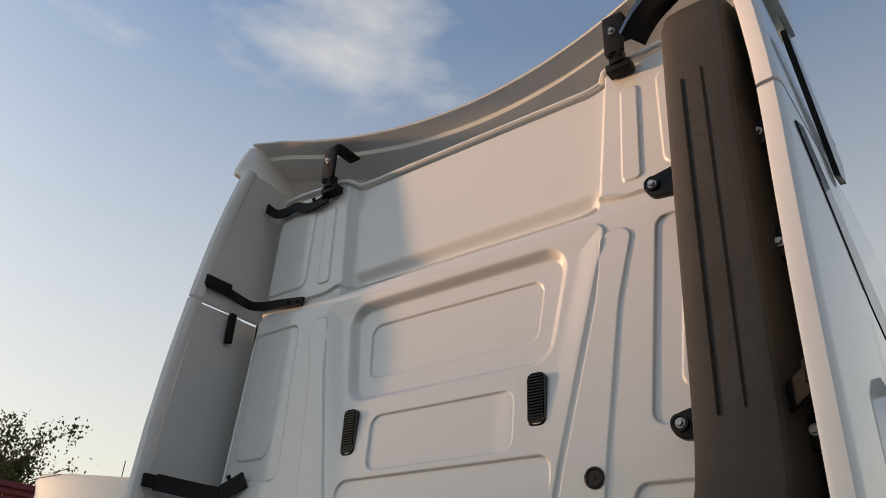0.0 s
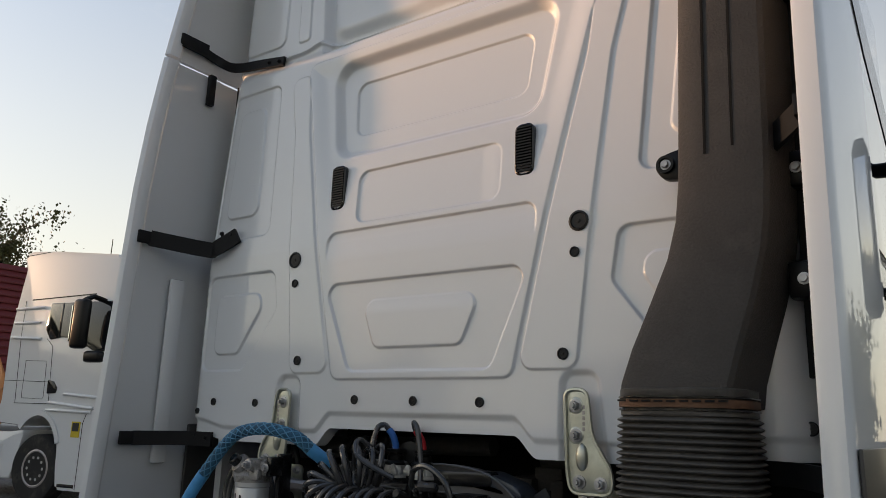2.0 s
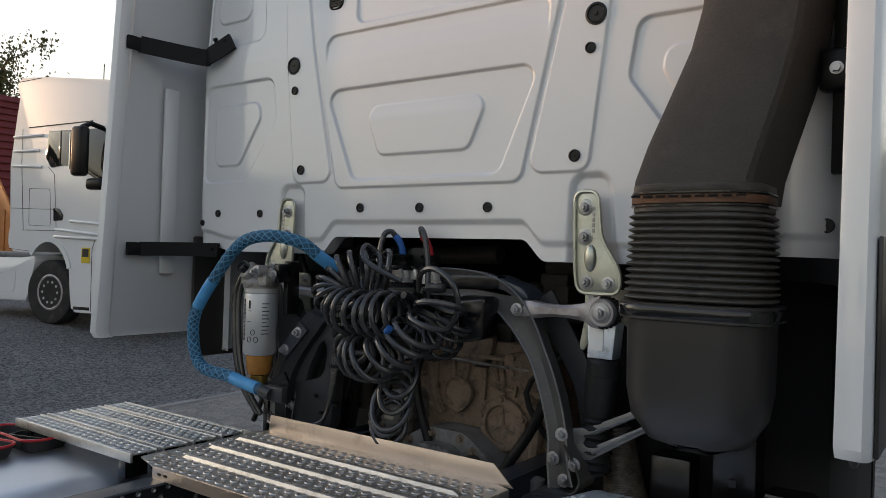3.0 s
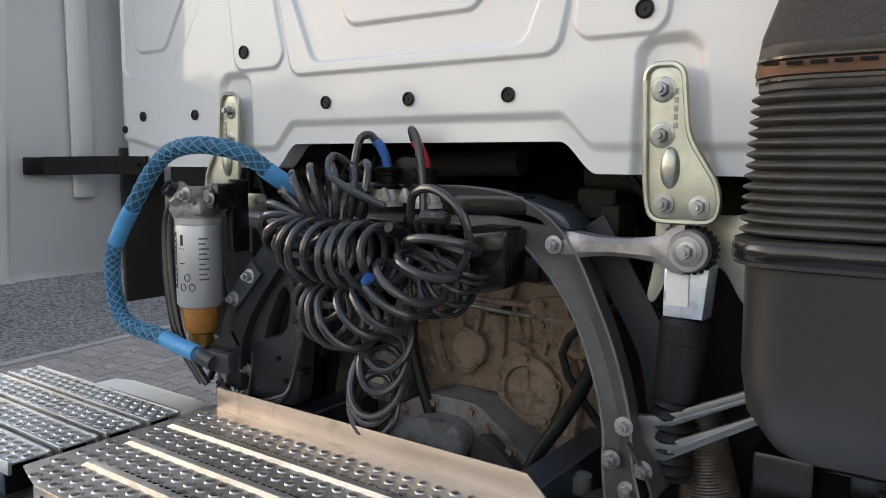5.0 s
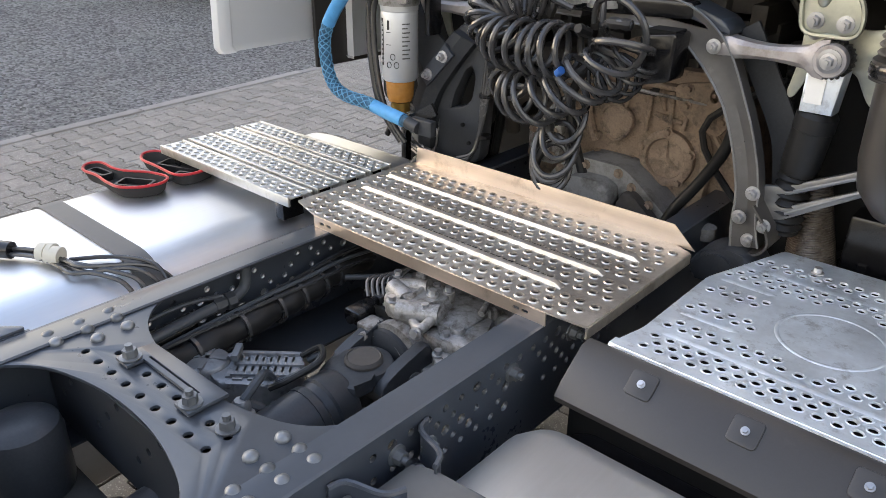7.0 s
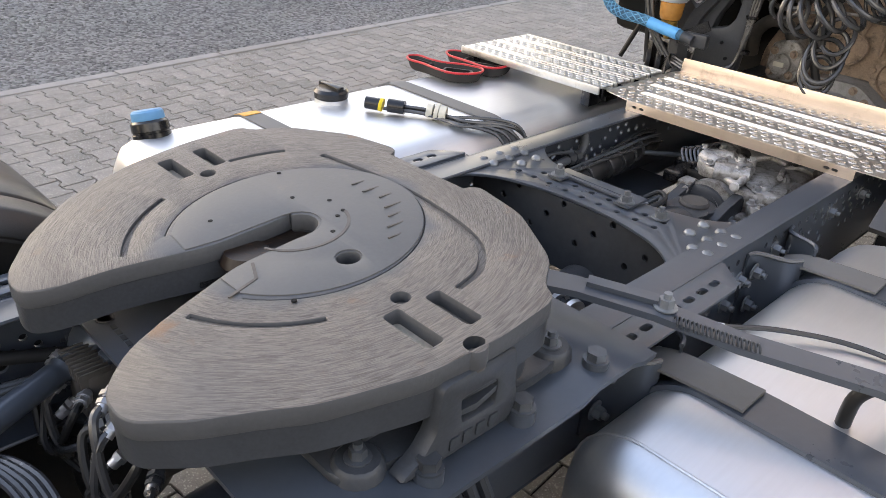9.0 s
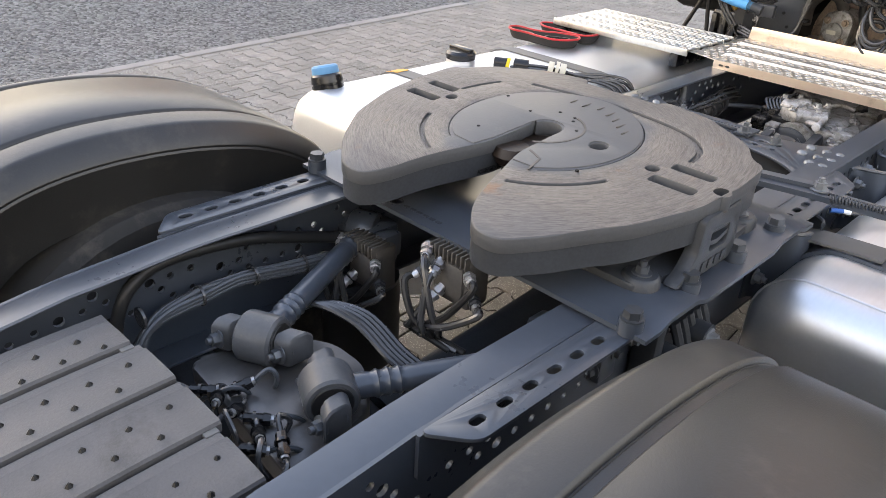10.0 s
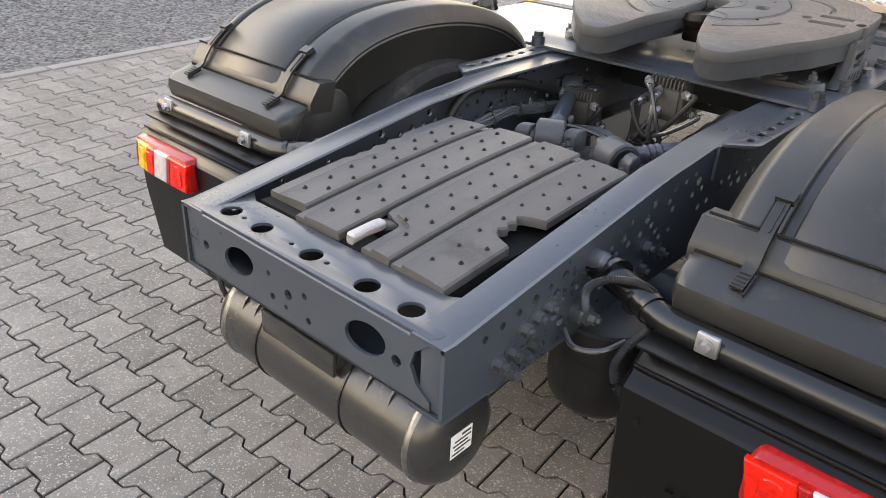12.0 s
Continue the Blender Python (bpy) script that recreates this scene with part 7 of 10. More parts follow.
    # wheels, a pair of tyres on one hub
    wheel = thing("twin_wheel", (s * 0.9, 1.1, 0), "twin black truck tyres under the mudguard", "wheel", "rear wheels")
    for x in (0.70, 1.04):
        bm = fresh()
        lathe(bm, [(0.29, -0.13), (0.40, -0.14), (0.48, -0.135), (0.505, -0.11), (0.51, 0), (0.505, 0.11), (0.48, 0.135), (0.40, 0.14), (0.29, 0.13)], aim((s * x, 1.1, 0.512), (1, 0, 0)), 48)
        part("tyre", bm, M_TYRE, wheel)
        bm = fresh()
        lathe(bm, [(0.10, -0.05), (0.27, -0.03), (0.29, -0.12), (0.29, 0.12), (0.27, 0.03), (0.10, 0.05)], aim((s * x, 1.1, 0.512), (1, 0, 0)), 32)
        part("rim", bm, M_CAST_AL, wheel)

# ---- engine end and cab mounts ----
engine = thing("engine", (0.1, 4.8, 0.7), "dusty brown engine end with bolted covers", "engine")
bm = fresh()
prism(bm, soft_poly([(-0.42, 0.75), (0.42, 0.75), (0.46, 1.0), (0.40, 1.28), (0.30, 1.40), (-0.05, 1.40), (-0.30, 1.36), (-0.42, 1.1)], 0.05, 4), xz, 4.60, 5.1, 0.012)
block = part("timing_case", bm, M_ENGINE, engine)
bm = fresh()
m = aim((0.155, 4.60, 1.10), (0, -1, 0))
lathe(bm, [(0.098, 0), (0.098, 0.022), (0.090, 0.028), (0.072, 0.028), (0.068, 0.016), (0.02, 0.016)], m, 36)
cover = part("round_cover", bm, M_ENGINE, engine, "round bolted cover")
bm = fresh()
for k in range(3):
    a = radians(90 + 120 * k)
    sweep(bm, [(0.155, 4.583, 1.10), (0.155 + 0.06 * math.cos(a), 4.583, 1.10 + 0.06 * math.sin(a))], [0.009, 0.003], 6)
part("cast_rays", bm, M_ENGINE, cover)
BOLT_E = bolt_mesh("bolt", M_ENGINE, 0.012, False)
for k in range(5):
    a = radians(20 + 72 * k)
    bolt((0.155 + 0.093 * math.cos(a), 4.578, 1.10 + 0.093 * math.sin(a)), (0, -1, 0), cover, BOLT_E)
bm = fresh()
prism(bm, soft_poly([(-0.115, 1.17), (-0.05, 1.11), (0.015, 1.16), (0.02, 1.22), (-0.05, 1.26), (-0.11, 1.23)], 0.03, 4), xz, 4.575, 4.60, 0.006)
part("oval_cover", bm, M_ENGINE, engine)
for x, z in ((-0.2, 1.30), (-0.12, 1.30), (0.02, 1.315), (0.10, 1.30), (0.21, 1.29), (0.29, 1.22), (0.30, 1.12), (0.27, 1.0), (-0.12, 1.12), (-0.18, 1.22), (0.02, 1.06), (0.24, 1.33)):
    bolt((x, 4.598, z), (0, -1, 0), block, BOLT_E)
for pts, r in ((((-0.25, 4.56, 1.30), (-0.1, 4.55, 1.325), (0.1, 4.55, 1.32), (0.28, 4.555, 1.315)), 0.006), (((-0.12, 4.58, 1.06), (-0.02, 4.585, 1.02), (0.04, 4.59, 1.0)), 0.02), (((0.26, 4.59, 1.22), (0.30, 4.58, 1.12), (0.29, 4.58, 1.0)), 0.022), (((-0.18, 4.59, 1.30), (-0.17, 4.59, 1.2), (-0.13, 4.59, 1.1)), 0.018)):
    bm = fresh()
    sweep(bm, rounded(pts, 5), r, 8)
    part("cast_rib" if r > 0.01 else "thin_pipe", bm, M_ENGINE if r > 0.01 else M_GEAR, engine)
rng = random.Random(3)
for k in range(26):
    bm = fresh()
    x, z = rng.uniform(-0.4, 0.42), rng.uniform(1.34, 1.62)
    box(bm, x - rng.uniform(0.02, 0.07), x + rng.uniform(0.02, 0.07), 4.62 + rng.uniform(-0.04, 0.1), 4.95, z - rng.uniform(0.02, 0.06), z + rng.uniform(0.02, 0.06), 0.008)
    part("housing", bm, M_ENGD, engine)
bm = fresh()
prism(bm, soft_poly([(-0.30, 0.70), (-0.275, 0.92), (-0.20, 1.025), (-0.112, 1.072), (0.055, 1.072), (0.11, 1.038), (0.25, 0.93), (0.33, 0.80), (0.33, 0.70)], 0.03, 4), xz, 4.47, 4.62, 0.014)
bell = part("bell_housing", bm, M_BELL, engine, "grey clutch bell housing")
bm = fresh()
prism(bm, soft_poly([(-0.25, 0.70), (-0.225, 0.90), (-0.16, 0.985), (-0.10, 1.025), (0.03, 1.025), (0.06, 0.98), (0.02, 0.80), (0.0, 0.70)], 0.03, 4), xz, 4.40, 4.48, 0.02)
part("bell_front", bm, M_BELL, bell)
bm = fresh()
prism(bm, soft_poly([(0.07, 0.99), (0.11, 1.01), (0.22, 0.92), (0.30, 0.80), (0.28, 0.70), (0.05, 0.70)], 0.03, 4), xz, 4.43, 4.48, 0.012)
part("bell_side", bm, M_ENGD, bell)
for x, z in ((-0.255, 0.93), (-0.19, 1.01), (-0.085, 1.05), (0.045, 1.048), (0.10, 1.01), (0.17, 0.965), (0.235, 0.905), (0.29, 0.82)):
    bolt((x, 4.468, z), (0, -1, 0), bell, BOLT_E)
rng = random.Random(8)
for k in range(22):
    a, b = rng.uniform(-0.36, 0.36), rng.uniform(0.98, 1.34)
    if math.hypot(a - 0.155, b - 1.10) < 0.13 or math.hypot(a + 0.045, b - 1.19) < 0.09:
        continue
    bm = fresh()
    if k % 3 == 0:
        lathe(bm, [(0.022, 0), (0.02, 0.012), (0.012, 0.014)], aim((a, 4.60, b), (0, -1, 0)), 14)
    else:
        g = rng.uniform(0, 3.14)
        sweep(bm, [(a - 0.05 * math.cos(g), 4.60, b - 0.05 * math.sin(g)), (a, 4.592, b), (a + 0.05 * math.cos(g), 4.60, b + 0.05 * math.sin(g))], [0.008, 0.014, 0.008], 8)
    part("cast_boss", bm, M_ENGINE, engine)
bm = fresh()
ring = [(x, 4.574, z) for x, z in soft_poly([(-0.105, 1.17), (-0.045, 1.115), (0.012, 1.16), (0.018, 1.225), (-0.05, 1.255), (-0.10, 1.23)], 0.03, 4)]
sweep(bm, ring + ring[:1], 0.006, 6)
part("oval_rim", bm, M_ENGINE, engine)
bm = fresh()
lathe(bm, [(0.09, 0), (0.09, 0.03), (0.075, 0.036), (0.06, 0.03)], aim((0.02, 4.60, 1.40), (0, -1, 0)), 32)
box(bm, -0.20, 0.30, 4.56, 4.62, 1.335, 1.352, 0.006)
part("upper_cover", bm, M_ENGINE, engine)
bm = plate(soft_poly([(0.17, 1.36), (0.36, 1.40), (0.38, 1.30), (0.33, 1.22), (0.24, 1.25), (0.18, 1.30)], 0.02), [circle(0.30, 1.345, 0.018, 12, 0.026), circle(0.225, 1.32, 0.010, 10)], 0.02, Matrix.Translation((0, 4.56, 0)) @ FACE_Y, 0.004)
part("lifting_plate", bm, M_ENGINE, engine)
for x, z in ((0.215, 1.30), (0.215, 1.355), (0.34, 1.27)):
    bolt((x, 4.549, z), (0, -1, 0), engine, BOLT_E)
for k in range(6):
    bm = fresh()
    x = -0.16 + 0.075 * k
    sweep(bm, [(x, 4.598, 1.325), (x + 0.02 * math.sin(k * 2.1), 4.585, 1.20 + 0.03 * math.sin(k * 1.3))], [0.012, 0.008], 8)
    part("cast_rib", bm, M_ENGINE, engine)
bm = fresh()
rod(bm, (0.25, 4.75, 1.70), (1.2, 4.75, 1.66), 0.05, seg=20)
rod(bm, (-0.9, 4.62, 1.70), (0.1, 4.62, 1.73), 0.035, seg=18)
part("cross_tube", bm, M_ENGD, engine)
bm = fresh()
lathe(bm, [(0.032 + 0.004 * (k % 2), 0.010 * k) for k in range(26)], aim((0.545, 4.50, 1.55), (0.05, 0.1, -1)), 18)
part("corrugated_hose", bm, M_RUBBER, engine)
bm = fresh()
sweep(bm, rounded([(0.44, 4.40, 1.36), (0.42, 4.40, 1.24), (0.36, 4.40, 1.12), (0.30, 4.38, 1.02), (0.27, 4.36, 0.94)], 6), 0.018, 10)
part("sleeved_hose", bm, M_RUBBER, engine)
bm = fresh()
lathe(bm, [(0.028, 0.96), (0.030, 0.97), (0.030, 1.0), (0.012, 1.008)], Matrix.Translation((0.42, 4.36, 0)), 20)
part("oil_cap", bm, M_BELL, engine)
# black boxes that put the bay's deep shade into their colour
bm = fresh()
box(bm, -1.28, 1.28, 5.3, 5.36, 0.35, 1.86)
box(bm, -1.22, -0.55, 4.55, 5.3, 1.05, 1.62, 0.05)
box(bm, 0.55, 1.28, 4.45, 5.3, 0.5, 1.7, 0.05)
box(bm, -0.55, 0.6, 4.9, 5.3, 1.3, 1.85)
part("dark_bulkhead", bm, M_VOID, engine, "black boxes that stand in for the deep shade under the cab")
for x0, z0, z1 in ((0.80, 0.9, 1.15), (0.98, 1.0, 1.35), (1.12, 0.9, 1.1)):
    bm = fresh()
    box(bm, x0, x0 + 0.12, 4.36, 4.46, z0, z1, 0.01)
    box(bm, x0 + 0.05, x0 + 0.07, 4.35, 4.361, z0 + 0.1, z0 + 0.12)
    part("module_box", bm, M_BLACK, engine)
for k in range(9):
    bm = fresh()
    a = rng.uniform(-0.9, 1.1)
    sweep(bm, rounded([(a, 4.5, 1.75), (a + rng.uniform(-0.15, 0.15), 4.5, 1.5), (a + rng.uniform(-0.2, 0.2), 4.48, 1.25), (a + rng.uniform(-0.3, 0.3), 4.45, 0.95)], 6), rng.uniform(0.008, 0.018), 8)
    part("engine_hose", bm, M_RUBBER, engine)

pump = thing("engine_pump", (-0.26, 4.52, 1.05), "pale dusty cast pump with a thick grey hose", "pump")
bm = fresh()
prism(bm, soft_poly([(-0.33, 1.02), (-0.20, 1.02), (-0.19, 1.16), (-0.24, 1.20), (-0.33, 1.17)], 0.02, 4), xz, 4.46, 4.60, 0.012)
rod(bm, (-0.27, 4.44, 1.09), (-0.27, 4.50, 1.09), 0.045, seg=20)
case_part = part("pump_case", bm, M_GEAR, pump)
for x, z in ((-0.31, 1.05), (-0.225, 1.05), (-0.31, 1.14), (-0.225, 1.14)):
    bolt((x, 4.458, z), (0, -1, 0), case_part, BOLT_E)
bm = fresh()
box(bm, -0.295, -0.25, 4.436, 4.440, 1.08, 1.10)
part("type_plate", bm, M_IVORY, pump)
bm = fresh()
sweep(bm, rounded([(-0.26, 4.50, 1.19), (-0.29, 4.47, 1.25), (-0.35, 4.45, 1.26), (-0.41, 4.46, 1.20), (-0.42, 4.48, 1.10)], 6), 0.028, 12)
part("thick_hose", bm, M_ENGD, pump)

# cab mount: arched legs with link arms
mountarch = thing("cab_mount", (0, 4.25, 0.75), "dark pressed-steel arch that carries the rear of the cab", "cab mount")


def y0(p):
    return 4.245 - 0.055 * max(0, min(1, (1.55 - p.z) / 0.5))


for s in (-1, 1):
    legs = [(s * 0.02, 1.63), (s * 0.18, 1.63), (s * 0.30, 1.61), (s * 0.39, 1.548), (s * 0.467, 1.447), (s * 0.527, 1.33), (s * 0.567, 1.21), (s * 0.580, 1.11), (s * 0.595, 1.045)]
    line = rounded([(x, 0, z) for x, z in legs], 4)
    rows = []
    for i, p in enumerate(line):
        way = (line[min(i + 1, len(line) - 1)] - line[max(i - 1, 0)]).normalized()
        out = Vector((way.z, 0, -way.x)) * (0.044 if i < 12 else max(0.030, 0.044 - 0.003 * (i - 12)) if i < 26 else 0.030 + 0.008 * (i - 26) / 6)
        rows.append((p + out, p - out))
    bm = fresh()
    loft(bm, [[(a.x, y0(a), a.z), (a.x * 0.5 + b.x * 0.5, y0(a) + 0.012, (a.z + b.z) / 2), (b.x, y0(b), b.z), (b.x, y0(b) + 0.05, b.z), (a.x, y0(a) + 0.05, a.z)] for a, b in rows])
    leg = part("arch_leg", bm, M_LEG, mountarch)
    bm = fresh()
    for q in (0, 1):
        sweep(bm, [(r[q].x, y0(r[q]) - 0.001, r[q].z) for r in rows], 0.0035, 6)
    part("rolled_edge", bm, M_STAY, leg)
    for x, z in ((0.398, 1.556), (0.587, 1.199), (0.565, 1.127)):
        bolt((s * x, y0(Vector((0, 0, z))) - 0.002, z), (0, -1, 0), leg, BOLT)
    # black plugs drawn as shaded holes in the leg
    for x, z in ((0.500, 1.40), (0.530, 1.32)):
        bm = fresh()
        hole_y = y0(Vector((0, 0, z))) + 0.011
        rod(bm, (s * x, hole_y, z), (s * x, hole_y + 0.02, z), 0.007, seg=10)
        part("leg_hole", bm, M_VOID, leg)
    bm = fresh()
    prism(bm, soft_poly([(s * 0.47, 1.0), (s * 0.56, 1.045), (s * 0.64, 1.03), (s * 0.66, 0.96), (s * 0.60, 0.93), (s * 0.46, 0.93)], 0.03, 4), xz, 4.15, 4.28, 0.016)
    lathe(bm, [(0.024, -0.07), (0.044, -0.07), (0.048, -0.062), (0.048, 0.06), (0.024, 0.06)], aim((s * 0.545, 4.20, 0.975), (0, -1, 0)), 24)
    part("foot_casting", bm, M_CASTD, mountarch)
    bm = fresh()
    strap(bm, [(s * x, 4.24, z) for x, _, z in rounded([(0.600, 0, 1.17), (0.640, 0, 1.115), (0.655, 0, 1.07), (0.630, 0, 1.035), (0.585, 0, 1.035)], 5)], 0.11, 0.006, (0, 1, 0))
    cup = part("rolled_cup", bm, M_LEG, mountarch)
    for x, y, z in ((0.632, 4.20, 1.118), (0.600, 4.20, 1.066)):
        bolt((s * x, y, z), (0, -1, 0), cup, BOLT)
    bm = fresh()
    strap(bm, rounded([(s * 0.44, 4.34, 1.60), (s * 0.52, 4.34, 1.47), (s * 0.60, 4.335, 1.33), (s * 0.63, 4.33, 1.20)], 4), 0.012, 0.075, (0, 1, 0))
    part("rear_strut", bm, M_CASTD, mountarch)
    bm = fresh()
    rows = []
    for k in range(13):
        u = k / 12
        x, z, h = 0.40 + 0.29 * u, 1.555 + 0.012 * u, 0.036 - 0.018 * math.sin(u * 3.1416) + 0.012 * (u > 0.9)
        b = 0.045 * (1 - u) ** 1.5
        rows.append([(s * x, 4.216 + b, z + h), (s * x, 4.206 + b, z + h * 0.5), (s * x, 4.206 + b, z - h * 0.5), (s * x, 4.216 + b, z - h), (s * x, 4.26 + b, z - h), (s * x, 4.26 + b, z + h)])
    loft(bm, rows)
    lathe(bm, [(0.02, -0.03), (0.038, -0.03), (0.041, -0.025), (0.041, 0.025), (0.038, 0.03), (0.02, 0.03)], aim((s * 0.70, 4.235, 1.567), (0, -1, 0)), 32)
    arm = part("link_arm", bm, M_CAST_AL, mountarch, "cast aluminium link arm with a rubber bush")
    bm = fresh()
    teeth = [(0.044 + 0.004 * (k % 4 < 2)) for k in range(88)]
    loft(bm, [[(s * 0.70 + r * f * math.cos(math.tau * k / 88), y, 1.567 + r * f * math.sin(math.tau * k / 88)) for k, r in enumerate(teeth)] for y, f in ((4.257, 0.9), (4.255, 1.0), (4.226, 1.0), (4.223, 0.94), (4.223, 0.72))])
    part("rubber_ring", bm, M_RUBBER, arm)
    bm = fresh()
    lathe(bm, [(0.029, 0), (0.029, 0.005), (0.02, 0.007)], aim((s * 0.70, 4.206, 1.567), (0, -1, 0)), 24)
    part("washer", bm, M_BOLT, arm)
    bolt((s * 0.70, 4.20, 1.567), (0, -1, 0), arm, BOLT)
    damper = thing("cab_damper", (s * 0.68, 4.27, 1.1), "black cab spring damper with a zinc top fork", "damper", "cab dampers")
    bm = fresh()
    prism(bm, [(s * 0.645, 1.535), (s * 0.735, 1.535), (s * 0.725, 1.43), (s * 0.645, 1.43)], xz, 4.235, 4.30, 0.006)
    fork = part("top_fork", bm, M_GALV, damper, "zinc fork with a white type sticker")
    bm = fresh()
    box(bm, s * 0.675 - 0.022, s * 0.675 + 0.022, 4.231, 4.234, 1.455, 1.525)
    part("sticker", bm, M_PAPER, fork)
    bm = fresh()
    lathe(bm, [(0.042, 0.0), (0.052, 0.012), (0.052, 0.05), (0.050, 0.052), (0.049, 0.16), (0.044, 0.175), (0.036, 0.18)], aim((s * 0.684, 4.28, 1.43), (s * -0.12, 0.05, -1)), 28)
    part("spring_cover", bm, M_RUBBER, damper)
    bm = fresh()
    rings = [(0.036 + 0.012 * math.sin(k * 0.785) ** 2, 0.006 * k) for k in range(30)]
    lathe(bm, rings, aim((s * 0.662, 4.29, 1.255), (s * -0.05, 0.05, -1)), 24)
    part("gaiter", bm, M_RUBBER, damper)
    bm = fresh()
    lathe(bm, [(0.042 + 0.025 * min(1, k / 70) + 0.0022 * (k % 2), 0.0034 * k) for k in range(90)], aim((s * 0.690, 4.37, 1.215), (s * 0.14, 0.04, -1)), 28)
    part("corrugated_sleeve", bm, M_SLEEVE, damper, "dull corrugated metal sleeve")
    lock = thing("cab_lock", (s * 0.79, 4.31, 1.45), "speckled zinc cab lock plate with a hooked jaw", "lock", "cab locks")
    bm = plate(soft_poly([(s * 0.60, 1.63), (s * 0.76, 1.63), (s * 0.82, 1.645), (s * 0.86, 1.60), (s * 0.86, 1.46), (s * 0.83, 1.42), (s * 0.78, 1.46), (s * 0.74, 1.53), (s * 0.64, 1.53), (s * 0.60, 1.44), (s * 0.585, 1.45), (s * 0.60, 1.53)], 0.02), [circle(s * 0.80, 1.56, 0.007, 8), circle(s * 0.79, 1.53, 0.005, 8), circle(s * 0.82, 1.53, 0.005, 8)], 0.010, Matrix.Translation((0, 4.315, 0)) @ FACE_Y, 0.002)
    lp = part("lock_plate", bm, M_ZINC, lock)
    bolt((s * 0.81, 4.31, 1.605), (0, -1, 0), lp, BOLT_S)
    bolt((s * 0.625, 4.31, 1.61), (0, -1, 0), lp, BOLT_S)
bm = fresh()
prism(bm, soft_poly([(-0.02, 1.655), (0.30, 1.66), (0.42, 1.62), (0.44, 1.58), (0.30, 1.625), (-0.02, 1.63)], 0.02, 3), xz, 4.25, 4.36, 0.006)
part("arch_crown", bm, M_FRAME, mountarch)
bm = plate(soft_poly([(0.585, 1.115), (0.585, 1.205), (0.645, 1.215), (0.935, 1.362), (0.955, 1.322), (0.665, 1.135), (0.615, 1.100)], 0.015), [slot(0.778, 1.245, 0.33, 0.036, 0.50)], 0.018, Matrix.Translation((0, 4.262, 0)) @ FACE_Y, 0.004)
sweep(bm, [(0.655, 4.250, 1.205), (0.93, 4.250, 1.345)], 0.005, 6)
sweep(bm, [(0.665, 4.250, 1.148), (0.94, 4.250, 1.322)], 0.005, 6)
part("stay_bracket", bm, M_STAY, mountarch, "slotted cast stay")

# side mount casting with window openings near the filter
bm = plate(soft_poly([(-0.44, 1.515), (-0.525, 1.425), (-0.607, 1.326), (-0.648, 1.26), (-0.664, 1.18), (-0.667, 1.06), (-0.37, 1.06), (-0.362, 1.14), (-0.348, 1.375), (-0.355, 1.48)], 0.035),
           [soft_poly([(-0.397, 1.402), (-0.372, 1.356), (-0.387, 1.27), (-0.42, 1.234), (-0.508, 1.212), (-0.486, 1.287), (-0.434, 1.382)], 0.02)], 0.06, Matrix.Translation((0, 4.23, 0)) @ FACE_Y, 0.014)
side_mount = tagged(part("bracket_casting", bm, M_CASTD, None, "black cast bracket with a window beside the fuel filter"), category="bracket")
bm = fresh()
line = rounded([(-0.452, 0, 1.50), (-0.535, 0, 1.405), (-0.605, 0, 1.31), (-0.640, 0, 1.22), (-0.645, 0, 1.10)], 5)
loft(bm, [[(p.x, 4.165, p.z), (p.x + 0.045, 4.150, p.z - 0.012), (p.x + 0.085, 4.17, p.z - 0.03), (p.x + 0.085, 4.20, p.z - 0.03), (p.x, 4.20, p.z)] for p in line])
part("raised_rib", bm, M_CASTD, side_mount)
bm = plate(soft_poly([(-0.66, 1.64), (-0.60, 1.52), (-0.505, 1.45), (-0.60, 1.335), (-0.63, 1.38), (-0.665, 1.50)], 0.01), [], 0.006, Matrix.Translation((0, 4.19, 0)) @ FACE_Y)
part("sheet_strut", bm, M_CASTD, side_mount)
bm = fresh()
strap(bm, [(-0.568, 4.148, 1.322), (-0.452, 4.148, 1.442)], 0.05, 0.012, (-0.7, 0, 0.7))
lug = part("lug_plate", bm, M_FRAME, side_mount)
for x, z in ((-0.478, 1.416), (-0.545, 1.346)):
    bolt((x, 4.142, z), (0, -1, 0), lug, BOLT)
bolt((-0.636, 4.15, 1.208), (0, -1, 0), side_mount, BOLT)
# holes of the casting, their depth painted as black ends
for x, z in ((-0.40, 1.12), (-0.43, 1.18), (-0.55, 1.15)):
    bm = fresh()
    rod(bm, (x, 4.192, z), (x, 4.20, z), 0.007, seg=10)
    part("casting_hole", bm, M_VOID, side_mount)
for k in range(3):
    bm = fresh()
    sweep(bm, rounded([(-0.60, 4.12, 1.10 - 0.014 * k), (-0.48, 4.10, 1.075 - 0.012 * k), (-0.38, 4.13, 1.09 - 0.01 * k), (-0.335, 4.16, 1.14), (-0.325 + 0.012 * k, 4.18, 1.35), (-0.32 + 0.012 * k, 4.19, 1.50)], 6), 0.008, 8)
    part("harness", bm, M_CABLE, side_mount)
for z in (1.16, 1.30):
    bm = fresh()
    rod(bm, (-0.318, 4.18, z), (-0.318, 4.18, z + 0.012), 0.024, seg=12)
    part("cable_tie", bm, M_BLACK, side_mount)

